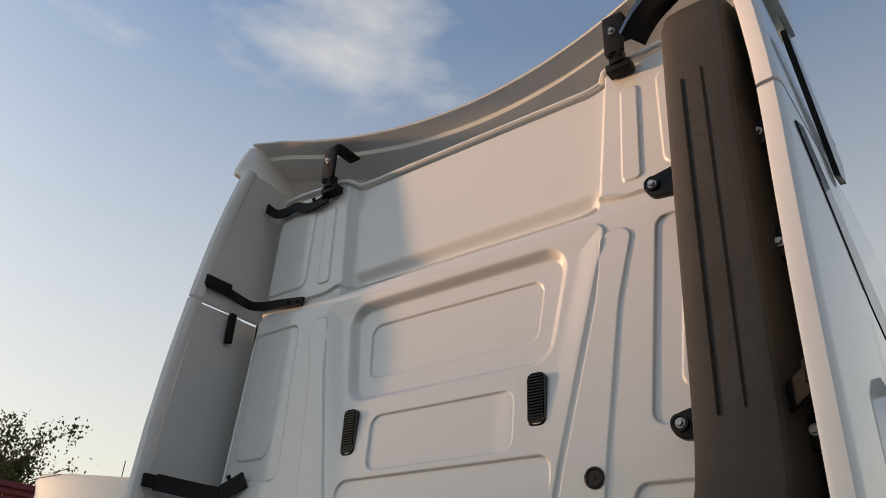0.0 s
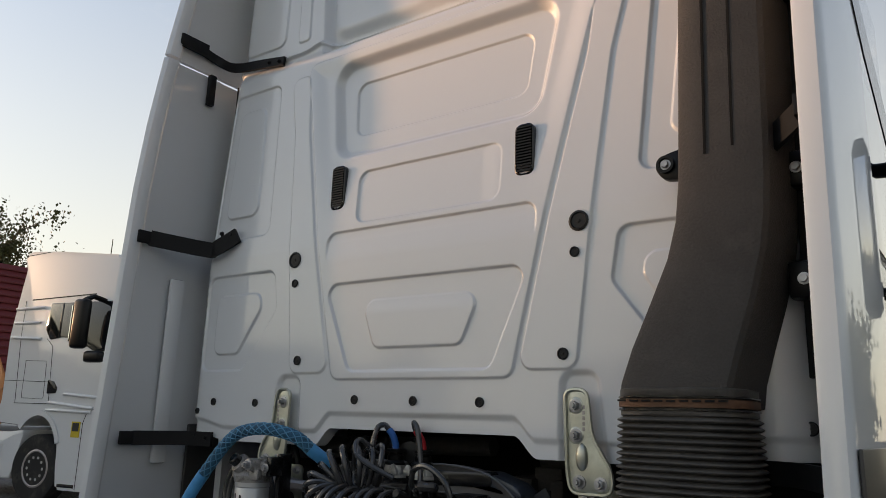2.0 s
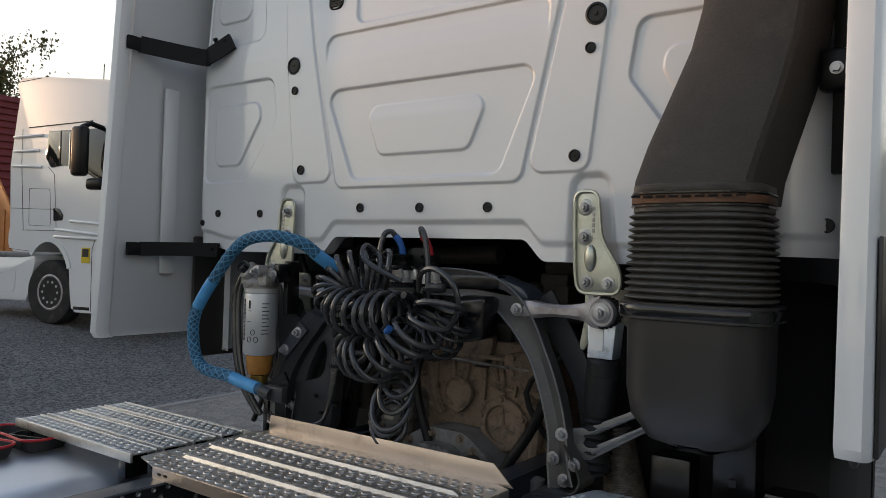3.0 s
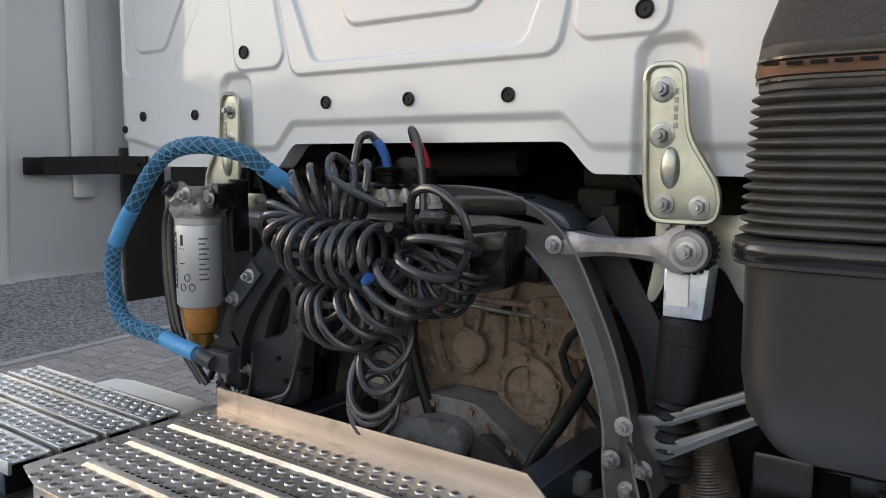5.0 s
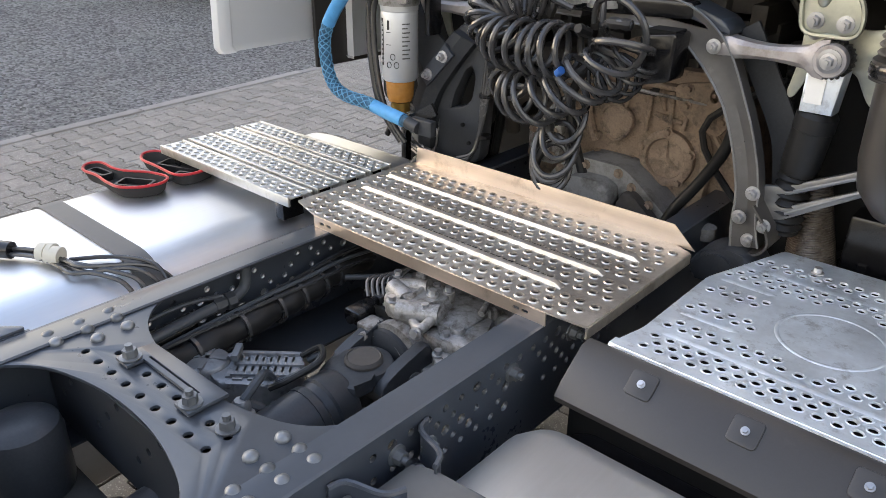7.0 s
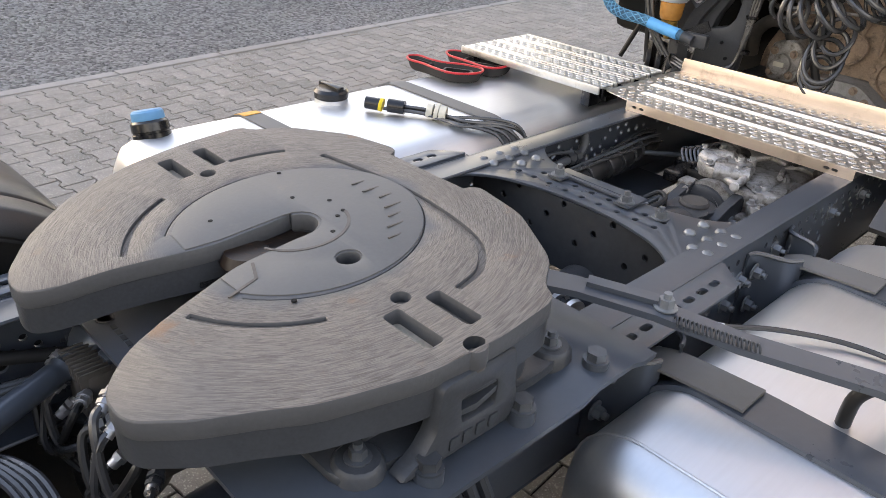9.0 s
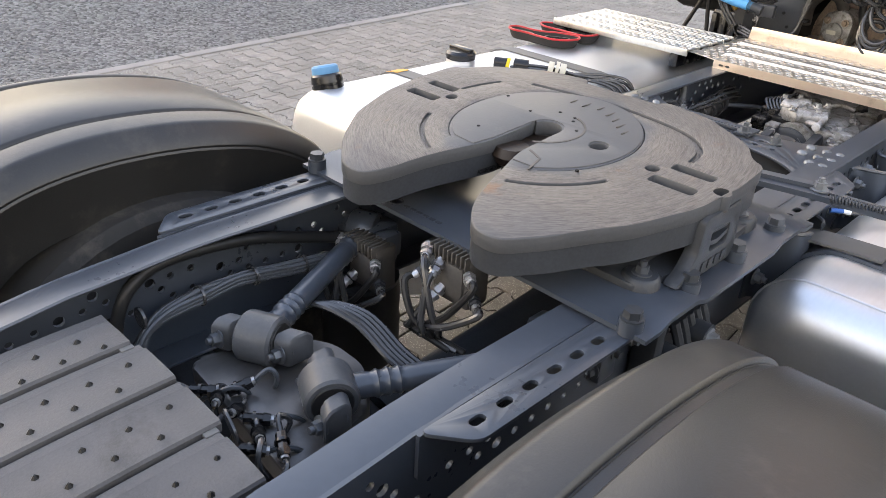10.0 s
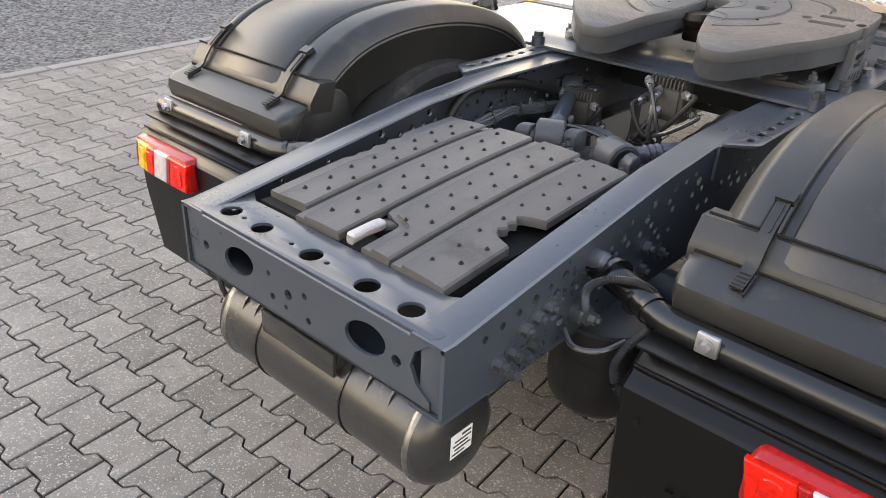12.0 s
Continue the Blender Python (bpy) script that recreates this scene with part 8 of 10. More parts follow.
# ---- fuel filter ----
filt = thing("fuel_filter", (-0.63, 4.08, 1.2), "silver fuel prefilter can with an amber water bowl", "fuel filter")
FX, FY = -0.628, 4.09
bm = fresh()
lathe(bm, [(0.056, 1.325), (0.063, 1.335), (0.063, 1.55), (0.060, 1.556), (0.064, 1.558), (0.064, 1.575), (0.058, 1.58)], Matrix.Translation((FX, FY, 0)), 36)
can = part("can", bm, M_FILTER, filt)
bm = fresh()
lathe(bm, [(0.068, 1.575), (0.070, 1.598), (0.058, 1.612), (0.050, 1.63), (0.034, 1.645)], Matrix.Translation((FX, FY, 0)), 30)
box(bm, FX - 0.01, FX + 0.095, FY - 0.035, FY + 0.05, 1.60, 1.655, 0.012)
box(bm, FX + 0.035, FX + 0.085, FY - 0.055, FY - 0.02, 1.585, 1.625, 0.008)
lathe(bm, [(0.016, -0.012), (0.034, -0.012), (0.036, 0.0), (0.034, 0.010), (0.024, 0.014)], aim((FX - 0.018, FY - 0.050, 1.64), (-0.2, -0.8, 0.55)), 24)
for k in range(3):
    rod(bm, (FX - 0.04 + 0.05 * k, FY - 0.055, 1.60 + 0.012 * k), (FX - 0.04 + 0.05 * k, FY - 0.02, 1.60 + 0.012 * k), 0.013, seg=12)
rod(bm, (FX - 0.085, FY - 0.02, 1.612), (FX + 0.02, FY, 1.612), 0.016)
rod(bm, (FX + 0.05, FY - 0.07, 1.64), (FX + 0.05, FY, 1.64), 0.022)
head = part("head", bm, M_GEAR, filt, "cast aluminium filter head")
bm = fresh()
lathe(bm, [(0.022, 0.012), (0.022, 0.036), (0.017, 0.040)], aim((FX - 0.018, FY - 0.050, 1.64), (-0.2, -0.8, 0.55)), 20)
part("hand_pump", bm, M_BLACK, head)
bolt((FX + 0.05, FY - 0.071, 1.64), (0, -1, 0), head, BOLT)
bolt((FX + 0.10, FY - 0.031, 1.63), (0, -1, 0), head, BOLT_S)
bm = fresh()
lathe(bm, [(0.022, 1.245), (0.042, 1.252), (0.048, 1.275), (0.051, 1.327)], Matrix.Translation((FX, FY, 0)), 30)
bowl = part("water_bowl", bm, M_AMBERBOWL, filt, "amber see-through bowl")
bm = fresh()
lathe(bm, [(0.012, 1.17), (0.02, 1.19), (0.02, 1.21), (0.034, 1.215), (0.034, 1.247)], Matrix.Translation((FX, FY, 0)), 16)
part("drain_tap", bm, material("brass", (0.45, 0.28, 0.08), 0.35, 0.9), bowl, "brass drain tap")


def on_can(a0, a1, z0, z1, mat, name, parent):
    bm = fresh()
    loft(bm, [[(FX + 0.0638 * math.sin(a), FY - 0.0638 * math.cos(a), z) for z in (z0, z1)] + [(FX + 0.0632 * math.sin(a), FY - 0.0632 * math.cos(a), z) for z in (z1, z0)] for a in np.linspace(a0, a1, 8)])
    return part(name, bm, mat, parent)


on_can(-0.42, -0.22, 1.38, 1.535, M_INK, "printed_band", can)
for k in range(9):
    on_can(-0.38, -0.27, 1.39 + 0.0155 * k, 1.399 + 0.0155 * k, M_FILTER, "printed_bar", can)
for k in range(9):
    on_can(0.92, 0.92 + (0.42, 0.35, 0.44, 0.3)[k % 4], 1.405 + 0.014 * k, 1.409 + 0.014 * k, M_STRAP, "printed_bar", can)
for a0, z0 in ((0.18, 1.385), (0.60, 1.385), (0.40, 1.412)):
    bm = fresh()
    pts = [(FX + 0.0640 * math.sin(a0 + 0.13 * math.cos(t)), FY - 0.0640 * math.cos(a0 + 0.13 * math.cos(t)), z0 + 0.010 * math.sin(t)) for t in np.linspace(0, 6.283, 17)]
    sweep(bm, pts, 0.0012, 4)
    part("printed_ring", bm, M_INK, can)
on_can(0.0, 0.30, 1.45, 1.452, M_INK, "printed_bar", can)
on_can(0.0, 0.30, 1.49, 1.492, M_INK, "printed_bar", can)
on_can(0.08, 0.22, 1.50, 1.53, M_INK, "printed_bar", can)
for dx, dz in ((0.0, 0), (-0.022, 0.01)):
    bm = fresh()
    sweep(bm, rounded([(FX - 0.09 + dx, FY, 1.61 + dz), (FX - 0.115 + dx, FY - 0.01, 1.54), (FX - 0.10 + dx, FY - 0.02, 1.38), (FX - 0.06 + dx, FY - 0.02, 1.22), (FX + 0.02 + dx, FY, 1.10)], 6), 0.011, 10)
    part("fuel_hose", bm, M_CABLE, filt)
bm = fresh()
box(bm, FX + 0.085, FX + 0.11, FY + 0.03, FY + 0.09, 1.48, 1.68, 0.006)
box(bm, FX + 0.085, FX + 0.115, FY - 0.02, FY + 0.04, 1.60, 1.67, 0.006)
part("carrier", bm, M_BLACK, filt)

# ---- blue wrapped grab hose ----
grab = thing("wrapped_hose", (-0.6, 4.02, 1.2), "hose wrapped in blue netting with light blue tape bands", "hose")
path = rounded([(-0.285, 4.14, 1.655), (-0.315, 4.08, 1.70), (-0.36, 4.04, 1.745), (-0.45, 4.01, 1.768), (-0.54, 4.0, 1.768), (-0.63, 4.0, 1.748), (-0.70, 4.0, 1.70), (-0.77, 4.0, 1.63), (-0.86, 4.0, 1.53), (-0.905, 4.0, 1.46), (-0.915, 4.0, 1.40), (-0.90, 4.0, 1.32), (-0.865, 4.0, 1.27), (-0.80, 4.0, 1.25), (-0.70, 4.0, 1.245), (-0.60, 4.0, 1.228), (-0.50, 4.0, 1.215)], 6)
bm = fresh()
sweep(bm, path, 0.0205, 14)
hose = part("netted_sleeve", bm, M_BLUEHOSE, grab)
for sgn in (-1, 1):
    for k in range(5):
        pts, side = [], None
        for i, p in enumerate(path[4:90]):
            way = (path[i + 5] - path[i + 3]).normalized()
            side = way.orthogonal().normalized() if side is None else (side - way * side.dot(way)).normalized()
            a = sgn * i * 0.55 + 6.28318 * k / 5
            pts.append(p + 0.0212 * (math.cos(a) * side + math.sin(a) * way.cross(side)))
        bm = fresh()
        sweep(bm, pts, 0.0022, 5)
        part("net_cord", bm, M_NET, hose)
for a, b in ((0, 8), (44, 52), (86, 95)):
    bm = fresh()
    sweep(bm, path[a:b], 0.0235, 14)
    part("tape_band", bm, M_BLUETAPE, grab, "light blue tape band")
bm = fresh()
rod(bm, (-0.505, 4.0, 1.215), (-0.455, 4.0, 1.205), 0.022)
box(bm, -0.50, -0.40, 4.0, 4.03, 1.18, 1.235, 0.006)
part("end_fitting", bm, M_CASTD, grab)
bm = fresh()
strap(bm, [(-0.545, 4.02, 1.195), (-0.49, 4.03, 1.225), (-0.42, 4.04, 1.268)], 0.042, 0.012)
part("holder", bm, M_BLACK, grab)

# ---- coiled trailer lines ----
def coil(path, radius, turns, r, name, label, flat=1.0, slant=0.0, face=None):
    """A helix round a line of points."""
    line = rounded(path, 40)
    n = turns * 22
    pts, side = [], None
    for i in range(n + 1):
        u = i / n * (len(line) - 1)
        k = min(int(u), len(line) - 2)
        c = line[k].lerp(line[k + 1], u - k)
        way = (line[k + 1] - line[k]).normalized()
        side = way.orthogonal().normalized() if side is None else (side - way * side.dot(way)).normalized()
        up = way.cross(side)
        if face is not None:
            f = Vector(face).normalized()
            side = f.cross(Vector((0, 0, 1))).normalized()
            up = f.cross(side)
        a = 6.28318 * turns * i / n
        q = radius * (1 + 0.09 * math.sin(1.7 * a / 6.28 + len(path)) + 0.05 * math.sin(0.53 * a))
        lay = slant * radius * math.sin(a + 0.4 * math.sin(0.21 * a))
        pts.append(c + q * math.cos(a) * side + q * flat * math.sin(a) * up + lay * way)
    bm = fresh()
    sweep(bm, pts, r, 9)
    line_ob = tagged(part(name, bm, M_CABLE, None, label), category="coiled cable", group="coiled trailer lines")
    for a, b in ((0, 3), (-4, -1)):
        bm = fresh()
        sweep(bm, [pts[a].lerp(pts[b], j / 4) for j in range(5)], [r * 1.5, r * 1.7, r * 1.4, r * 1.7, r * 1.3], 8)
        part("end_sleeve", bm, M_RUBBER, line_ob)
    return line_ob


coil([(-0.075, 4.15, 1.650), (-0.13, 4.10, 1.655), (-0.185, 4.065, 1.625), (-0.200, 4.05, 1.580), (-0.165, 4.045, 1.540), (-0.085, 4.04, 1.520), (0.01, 4.045, 1.520), (0.10, 4.05, 1.525)], 0.070, 17, 0.0098, "coiled_line", "black spiral air line hanging in a loop", 1.06, -0.15)
coil([(-0.150, 4.10, 1.43), (-0.135, 4.07, 1.385), (-0.075, 4.055, 1.37), (0.005, 4.045, 1.385), (0.085, 4.04, 1.42), (0.15, 4.045, 1.47), (0.21, 4.055, 1.525), (0.235, 4.09, 1.59)], 0.064, 11, 0.0098, "coiled_line", "black spiral air line bunched below the first", 1.1, 0.3)
coil([(0.045, 4.11, 1.335), (0.035, 4.09, 1.255), (0.02, 4.08, 1.20), (0.02, 4.085, 1.155)], 0.060, 5, 0.0095, "coiled_line", "black spiral cable hanging down in open loops", 1.15, 0.3, (0.25, -0.8, 0.55))
coil([(0.12, 4.17, 1.43), (0.19, 4.15, 1.46), (0.23, 4.15, 1.52)], 0.060, 7, 0.006, "coiled_line", "thin black spiral cable behind the air lines")
for pts, r, mt, nm in ((((-0.09, 4.17, 1.70), (-0.115, 4.10, 1.745), (-0.09, 4.06, 1.70), (-0.02, 4.07, 1.66), (0.04, 4.10, 1.63)), 0.0098, M_CABLE, "loose_line"),
                       (((0.10, 4.12, 1.60), (0.13, 4.09, 1.66), (0.20, 4.07, 1.675), (0.27, 4.07, 1.63), (0.285, 4.08, 1.56), (0.25, 4.09, 1.50), (0.20, 4.10, 1.49)), 0.0098, M_CABLE, "loose_line")):
    bm = fresh()
    sweep(bm, rounded(pts, 8), r, 9)
    tagged(part(nm, bm, mt, None, "loose black end of a spiral trailer line"), category="coiled cable", group="coiled trailer lines")
bm = fresh()
rod(bm, (0.082, 3.985, 1.474), (0.098, 3.98, 1.488), 0.0115, seg=12)
tagged(part("tape_sleeve", bm, M_BLUE, None, "blue tape sleeve round the spiral line"), category="sleeve")
for x, z, mt in ((-0.067, 1.70, M_BLUE), (0.053, 1.70, M_RED)):
    socket = thing("line_coupling", (x, 4.25, z - 0.075), "cast metal and black air coupling with a coloured sleeve", "coupling", "air couplings")
    bm = fresh()
    lathe(bm, [(0.046, -0.078), (0.046, -0.068), (0.041, -0.064), (0.036, -0.036), (0.026, -0.034)], Matrix.Translation((x, 4.24, z)), 24)
    part("cast_base", bm, M_CLAW, socket, "bright cast claw")
    for k in (-1, 1):
        bm = fresh()
        prism(bm, soft_poly([(x + k * 0.018, z - 0.066), (x + k * 0.046, z - 0.066), (x + k * 0.042, z - 0.048), (x + k * 0.030, z - 0.030), (x + k * 0.022, z - 0.032)], 0.004, 3), xz, 4.188, 4.200, 0.002)
        part("claw", bm, M_CLAW, socket)
    bm = fresh()
    lathe(bm, [(0.038, -0.036), (0.040, -0.028), (0.034, -0.022), (0.030, -0.020), (0.030, -0.004), (0.024, 0.0), (0.024, 0.006), (0.033, 0.008), (0.034, 0.016), (0.028, 0.019), (0.012, 0.018)], Matrix.Translation((x, 4.24, z)), 24)
    grip = part("black_grip", bm, M_PLASTIC, socket)
    bm = fresh()
    lathe(bm, [(0.030, -0.002), (0.044, -0.001), (0.044, 0.002), (0.030, 0.003)], aim((x + 0.04 * (1 if x < 0 else -1), 4.262, z), (0.15, -1, 0.1)), 24)
    part("dust_cap", bm, M_PLASTIC, grip)
    bm = fresh()
    rows = rounded([(x, 4.24, z + 0.015), (x - 0.004, 4.238, z + 0.040), (x - 0.014, 4.234, z + 0.064), (x - 0.028, 4.23, z + 0.082)], 6)
    sweep(bm, rows, [0.0115 + 0.0012 * (k % 2) for k in range(len(rows))], 12)
    part("coloured_sleeve", bm, mt, socket)
    bm = fresh()
    sweep(bm, rounded([(x - 0.028, 4.23, z + 0.082), (x - 0.042, 4.22, z + 0.098), (x - 0.058, 4.20, z + 0.082), (x - 0.060, 4.18, z), (x - 0.03, 4.16, z - 0.08)] if x < 0 else [(x - 0.028, 4.23, z + 0.082), (x - 0.022, 4.21, z + 0.108), (x + 0.004, 4.20, z + 0.08), (x + 0.028, 4.19, z - 0.02), (x + 0.045, 4.17, z - 0.12)], 5), 0.010, 8)
    part("line_end", bm, M_CABLE, socket)
bm = plate(soft_poly([(-0.2, 1.60), (0.32, 1.62), (0.32, 1.655), (-0.2, 1.64)], 0.01), [], 0.05, Matrix.Translation((0, 4.27, 0)) @ FACE_Y, 0.006)
tagged(part("coupling_bar", bm, M_BLACK, None, "black steel bar that holds the air couplings"), category="bracket")
bm = fresh()
prism(bm, soft_poly([(0.22, 1.575), (0.33, 1.59), (0.325, 1.46), (0.24, 1.44)], 0.015, 3), xz, 4.16, 4.25, 0.008)
holder = tagged(part("parking_socket", bm, M_BLACK, None, "black moulded holder box for spare plugs"), category="socket")
bm = fresh()
prism(bm, [(0.235, 4.175), (0.318, 4.175), (0.318, 4.24), (0.235, 4.24)], xy, 1.578, 1.592)
part("opening", bm, M_VOID, holder)

# ---- gearbox, shaft and lines between the rails ----
gear = thing("gearbox", (0.05, 3.6, 0.7), "dusty cast aluminium gearbox end with valves and hoses", "gearbox")
rng = random.Random(11)
bm = fresh()
box(bm, -0.16, 0.24, 3.62, 4.4, 0.62, 0.93, 0.05)
box(bm, -0.05, 0.20, 3.46, 3.66, 0.72, 0.94, 0.04)
rod(bm, (0.03, 3.36, 0.82), (0.03, 3.62, 0.82), 0.075, seg=28)
part("casing", bm, M_GEAR, gear)
bm = fresh()
prism(bm, soft_poly([(-0.06, 3.44), (0.02, 3.40), (0.10, 3.43), (0.13, 3.50), (0.06, 3.56), (-0.04, 3.54)], 0.03, 4), xy, 0.92, 0.965, 0.012)
rod(bm, (0.02, 3.42, 0.95), (0.12, 3.47, 0.95), 0.028)
rod(bm, (-0.05, 3.50, 0.96), (0.03, 3.53, 0.975), 0.022)
box(bm, 0.10, 0.19, 3.42, 3.52, 0.86, 0.92, 0.012)
valve = part("shift_cylinder", bm, M_GEAR, gear)
for x, y, z in ((0.0, 3.42, 0.967), (0.09, 3.45, 0.967), (0.04, 3.55, 0.967), (0.17, 3.44, 0.922), (0.12, 3.50, 0.922), (-0.05, 3.53, 0.965)):
    bolt((x, y, z), (0, 0, 1), valve, BOLT_S)
for x, y, z, sx, sy, sz in ((-0.09, 3.46, 0.93, 0.035, 0.03, 0.02), (-0.10, 3.40, 0.90, 0.03, 0.035, 0.02), (0.20, 3.58, 0.86, 0.03, 0.04, 0.05), (0.16, 3.40, 0.80, 0.04, 0.03, 0.05), (-0.04, 3.38, 0.88, 0.025, 0.03, 0.03), (0.24, 3.66, 0.82, 0.03, 0.06, 0.04), (-0.15, 3.6, 0.85, 0.04, 0.06, 0.04)):
    bm = fresh()
    box(bm, x - sx, x + sx, y - sy, y + sy, z - sz, z + sz, 0.008)
    rod(bm, (x, y, z), (x + 0.02, y - sy - 0.02, z + 0.01), 0.012, seg=10)
    part("valve_block", bm, M_GEAR if x > -0.05 else M_BLACK, gear)
for k in range(7):
    bm = fresh()
    a = Vector((-0.09 + 0.01 * k, 3.42 + 0.01 * k, 0.945))
    sweep(bm, rounded([a, a + Vector((-0.03, 0.03, 0.03)), a + Vector((-0.02, 0.09, 0.02 + 0.004 * k)), a + Vector((0.02, 0.16, -0.02)), a + Vector((0.03, 0.24, -0.05))], 5), 0.005, 6)
    part("small_hose", bm, M_CABLE, gear)
rng = random.Random(19)
for k in range(16):
    p = Vector((rng.uniform(-0.10, 0.30), rng.uniform(3.60, 3.75), rng.uniform(0.90, 0.95)))
    g = Vector((rng.uniform(-1, 1), rng.uniform(-1, 0.2), rng.uniform(0, 0.6))).normalized()
    bm = fresh()
    if k % 2:
        lathe(bm, [(0.010, -0.03), (0.022, -0.03), (0.024, 0.0), (0.019, 0.006), (0.019, 0.02), (0.011, 0.022), (0.009, 0.012)], aim(p, g), 16)
    else:
        sweep(bm, rounded([p - g * 0.07, p + Vector((0, 0, 0.02)), p + g * 0.06], 5), 0.010, 8)
    part(("pipe", "port")[k % 2], bm, M_GEAR if k % 5 else M_ENGD, gear)
# selector housing: a two-step cast cover with bores, an elbow and bolts
bm = fresh()
top = soft_poly([(-0.085, 3.520), (-0.075, 3.560), (-0.012, 3.580), (0.086, 3.556), (0.108, 3.516), (0.090, 3.482), (0.075, 3.440), (0.030, 3.440), (-0.030, 3.468)], 0.016, 4)
prism(bm, top, xy, 0.955, 0.975, 0.006)
prism(bm, inset(top, 0.006), xy, 0.86, 0.956, 0.003)
housing = part("selector_housing", bm, M_GEAR, gear, "bright cast selector housing")
for pts, wide in ((((-0.06, 3.50), (0.02, 3.53), (0.07, 3.50)), 0.006), (((0.02, 3.53), (0.035, 3.45)), 0.008), (((-0.02, 3.56), (0.02, 3.53)), 0.006)):
    bm = fresh()
    sweep(bm, [(x, y, 0.976) for x, y in pts], wide, 8)
    part("cast_rib", bm, M_GEAR, housing)
bm = fresh()
lathe(bm, [(0.014, 0.0), (0.024, 0.0), (0.026, 0.006), (0.026, 0.07), (0.018, 0.076)], aim((0.012, 3.462, 0.958), (-0.9, 0.25, 0.05)), 22)
part("cylinder_bore", bm, M_GEAR, housing)
bm = fresh()
rod(bm, (0.0125, 3.4618, 0.958), (0.010, 3.4625, 0.958), 0.0145, seg=16)
part("dark_bore", bm, M_VOID, housing)
bm = fresh()
sweep(bm, rounded([(0.045, 3.440, 0.935), (0.095, 3.410, 0.935), (0.118, 3.408, 0.940), (0.118, 3.440, 0.948), (0.104, 3.52, 0.955)], 5), 0.013, 10)
part("elbow_pipe", bm, M_GEAR, housing)
for p in ((0.069, 3.500, 0.976), (-0.072, 3.515, 0.976), (-0.03, 3.565, 0.976), (0.09, 3.54, 0.976)):
    bm = fresh()
    rod(bm, (p[0], p[1], 0.90), (p[0], p[1], 0.979), 0.016, seg=18)
    boss = part("bolt_boss", bm, M_GEAR, housing)
    bolt((p[0], p[1], 0.979), (0, 0, 1), boss, BOLT_S)
bolt((0.118, 3.385, 0.935), (0.3, -1, 0.3), housing, BOLT_S)
# the shoulder beside it, with a tapped boss, and the bracket below
bm = fresh()
prism(bm, soft_poly([(0.080, 3.50), (0.095, 3.56), (0.20, 3.60), (0.235, 3.52), (0.252, 3.455), (0.225, 3.425), (0.165, 3.425), (0.12, 3.46)], 0.022, 4), xy, 0.80, 0.925, 0.012)
shoulder = part("side_housing", bm, M_GEAR, gear)
bm = fresh()
lathe(bm, [(0.006, 0.935), (0.017, 0.936), (0.020, 0.930), (0.024, 0.90)], Matrix.Translation((0.176, 3.477, 0)), 20)
rod(bm, (0.176, 3.477, 0.93), (0.176, 3.477, 0.9355), 0.007, seg=12)
part("tapped_boss", bm, M_GEAR, shoulder)
bm = plate(soft_poly([(0.165, 3.40), (0.17, 3.46), (0.235, 3.50), (0.262, 3.46), (0.25, 3.40), (0.20, 3.375)], 0.012), [slot(0.212, 3.425, 0.045, 0.016, 0.5)], 0.03, Matrix.Translation((0, 0, 0.875)), 0.003)
low = part("bracket", bm, M_GEAR, gear)
for x, y in ((0.178, 3.402), (0.245, 3.412), (0.215, 3.39), (0.245, 3.47)):
    bolt((x, y, 0.891), (0, 0, 1), low, BOLT_S)
for x, y, z, r in ((0.235, 3.60, 0.90, 0.030), (0.262, 3.565, 0.865, 0.034)):
    bm = fresh()
    lathe(bm, [(r * 0.4, -0.004), (r * 0.62, -0.004), (r * 0.66, 0.004), (r * 0.95, 0.004), (r, 0.0), (r, -0.09)], aim((x, y, z), (0.75, -0.62, 0.25)), 24)
    part("plugged_bore", bm, M_GEAR, shoulder)
bm = fresh()
box(bm, -0.095, -0.01, 3.425, 3.475, 0.895, 0.925, 0.006)
box(bm, -0.055, 0.015, 3.405, 3.440, 0.870, 0.900, 0.006)
plug = part("plug_socket", bm, M_RUBBER, gear, "black plug socket with leads")
bm = fresh()
prism(bm, soft_poly([(-0.08, 3.445), (-0.02, 3.43), (0.01, 3.455), (-0.05, 3.485)], 0.005, 3), xy, 0.925, 0.931, 0.001)
part("plug_clip", bm, M_GEAR, plug)
bm = fresh()
box(bm, -0.075, -0.05, 3.412, 3.422, 0.880, 0.887, 0.002)
part("yellow_tab", bm, M_YELLOW, gear)
bm = fresh()
lathe(bm, [(0.020, 0), (0.022, 0.02), (0.017, 0.024), (0.017, 0.04), (0.024, 0.044), (0.024, 0.062), (0.016, 0.066)], aim((0.012, 3.405, 0.84), (-0.1, -0.25, 1)), 8)
part("brass_union", bm, M_SLEEVE, gear, "dull brass union")
bm = fresh()
rod(bm, (0.045, 3.425, 0.83), (0.06, 3.56, 0.835), 0.092, seg=36)
part("tail_cylinder", bm, M_BELL, gear)
bm = fresh()
lathe(bm, [(0.09, 0), (0.09, 0.03), (0.07, 0.04)], aim((0.03, 3.40, 0.82), (0, -1, -0.05)), 28)
part("flange", bm, M_CASTD, gear)

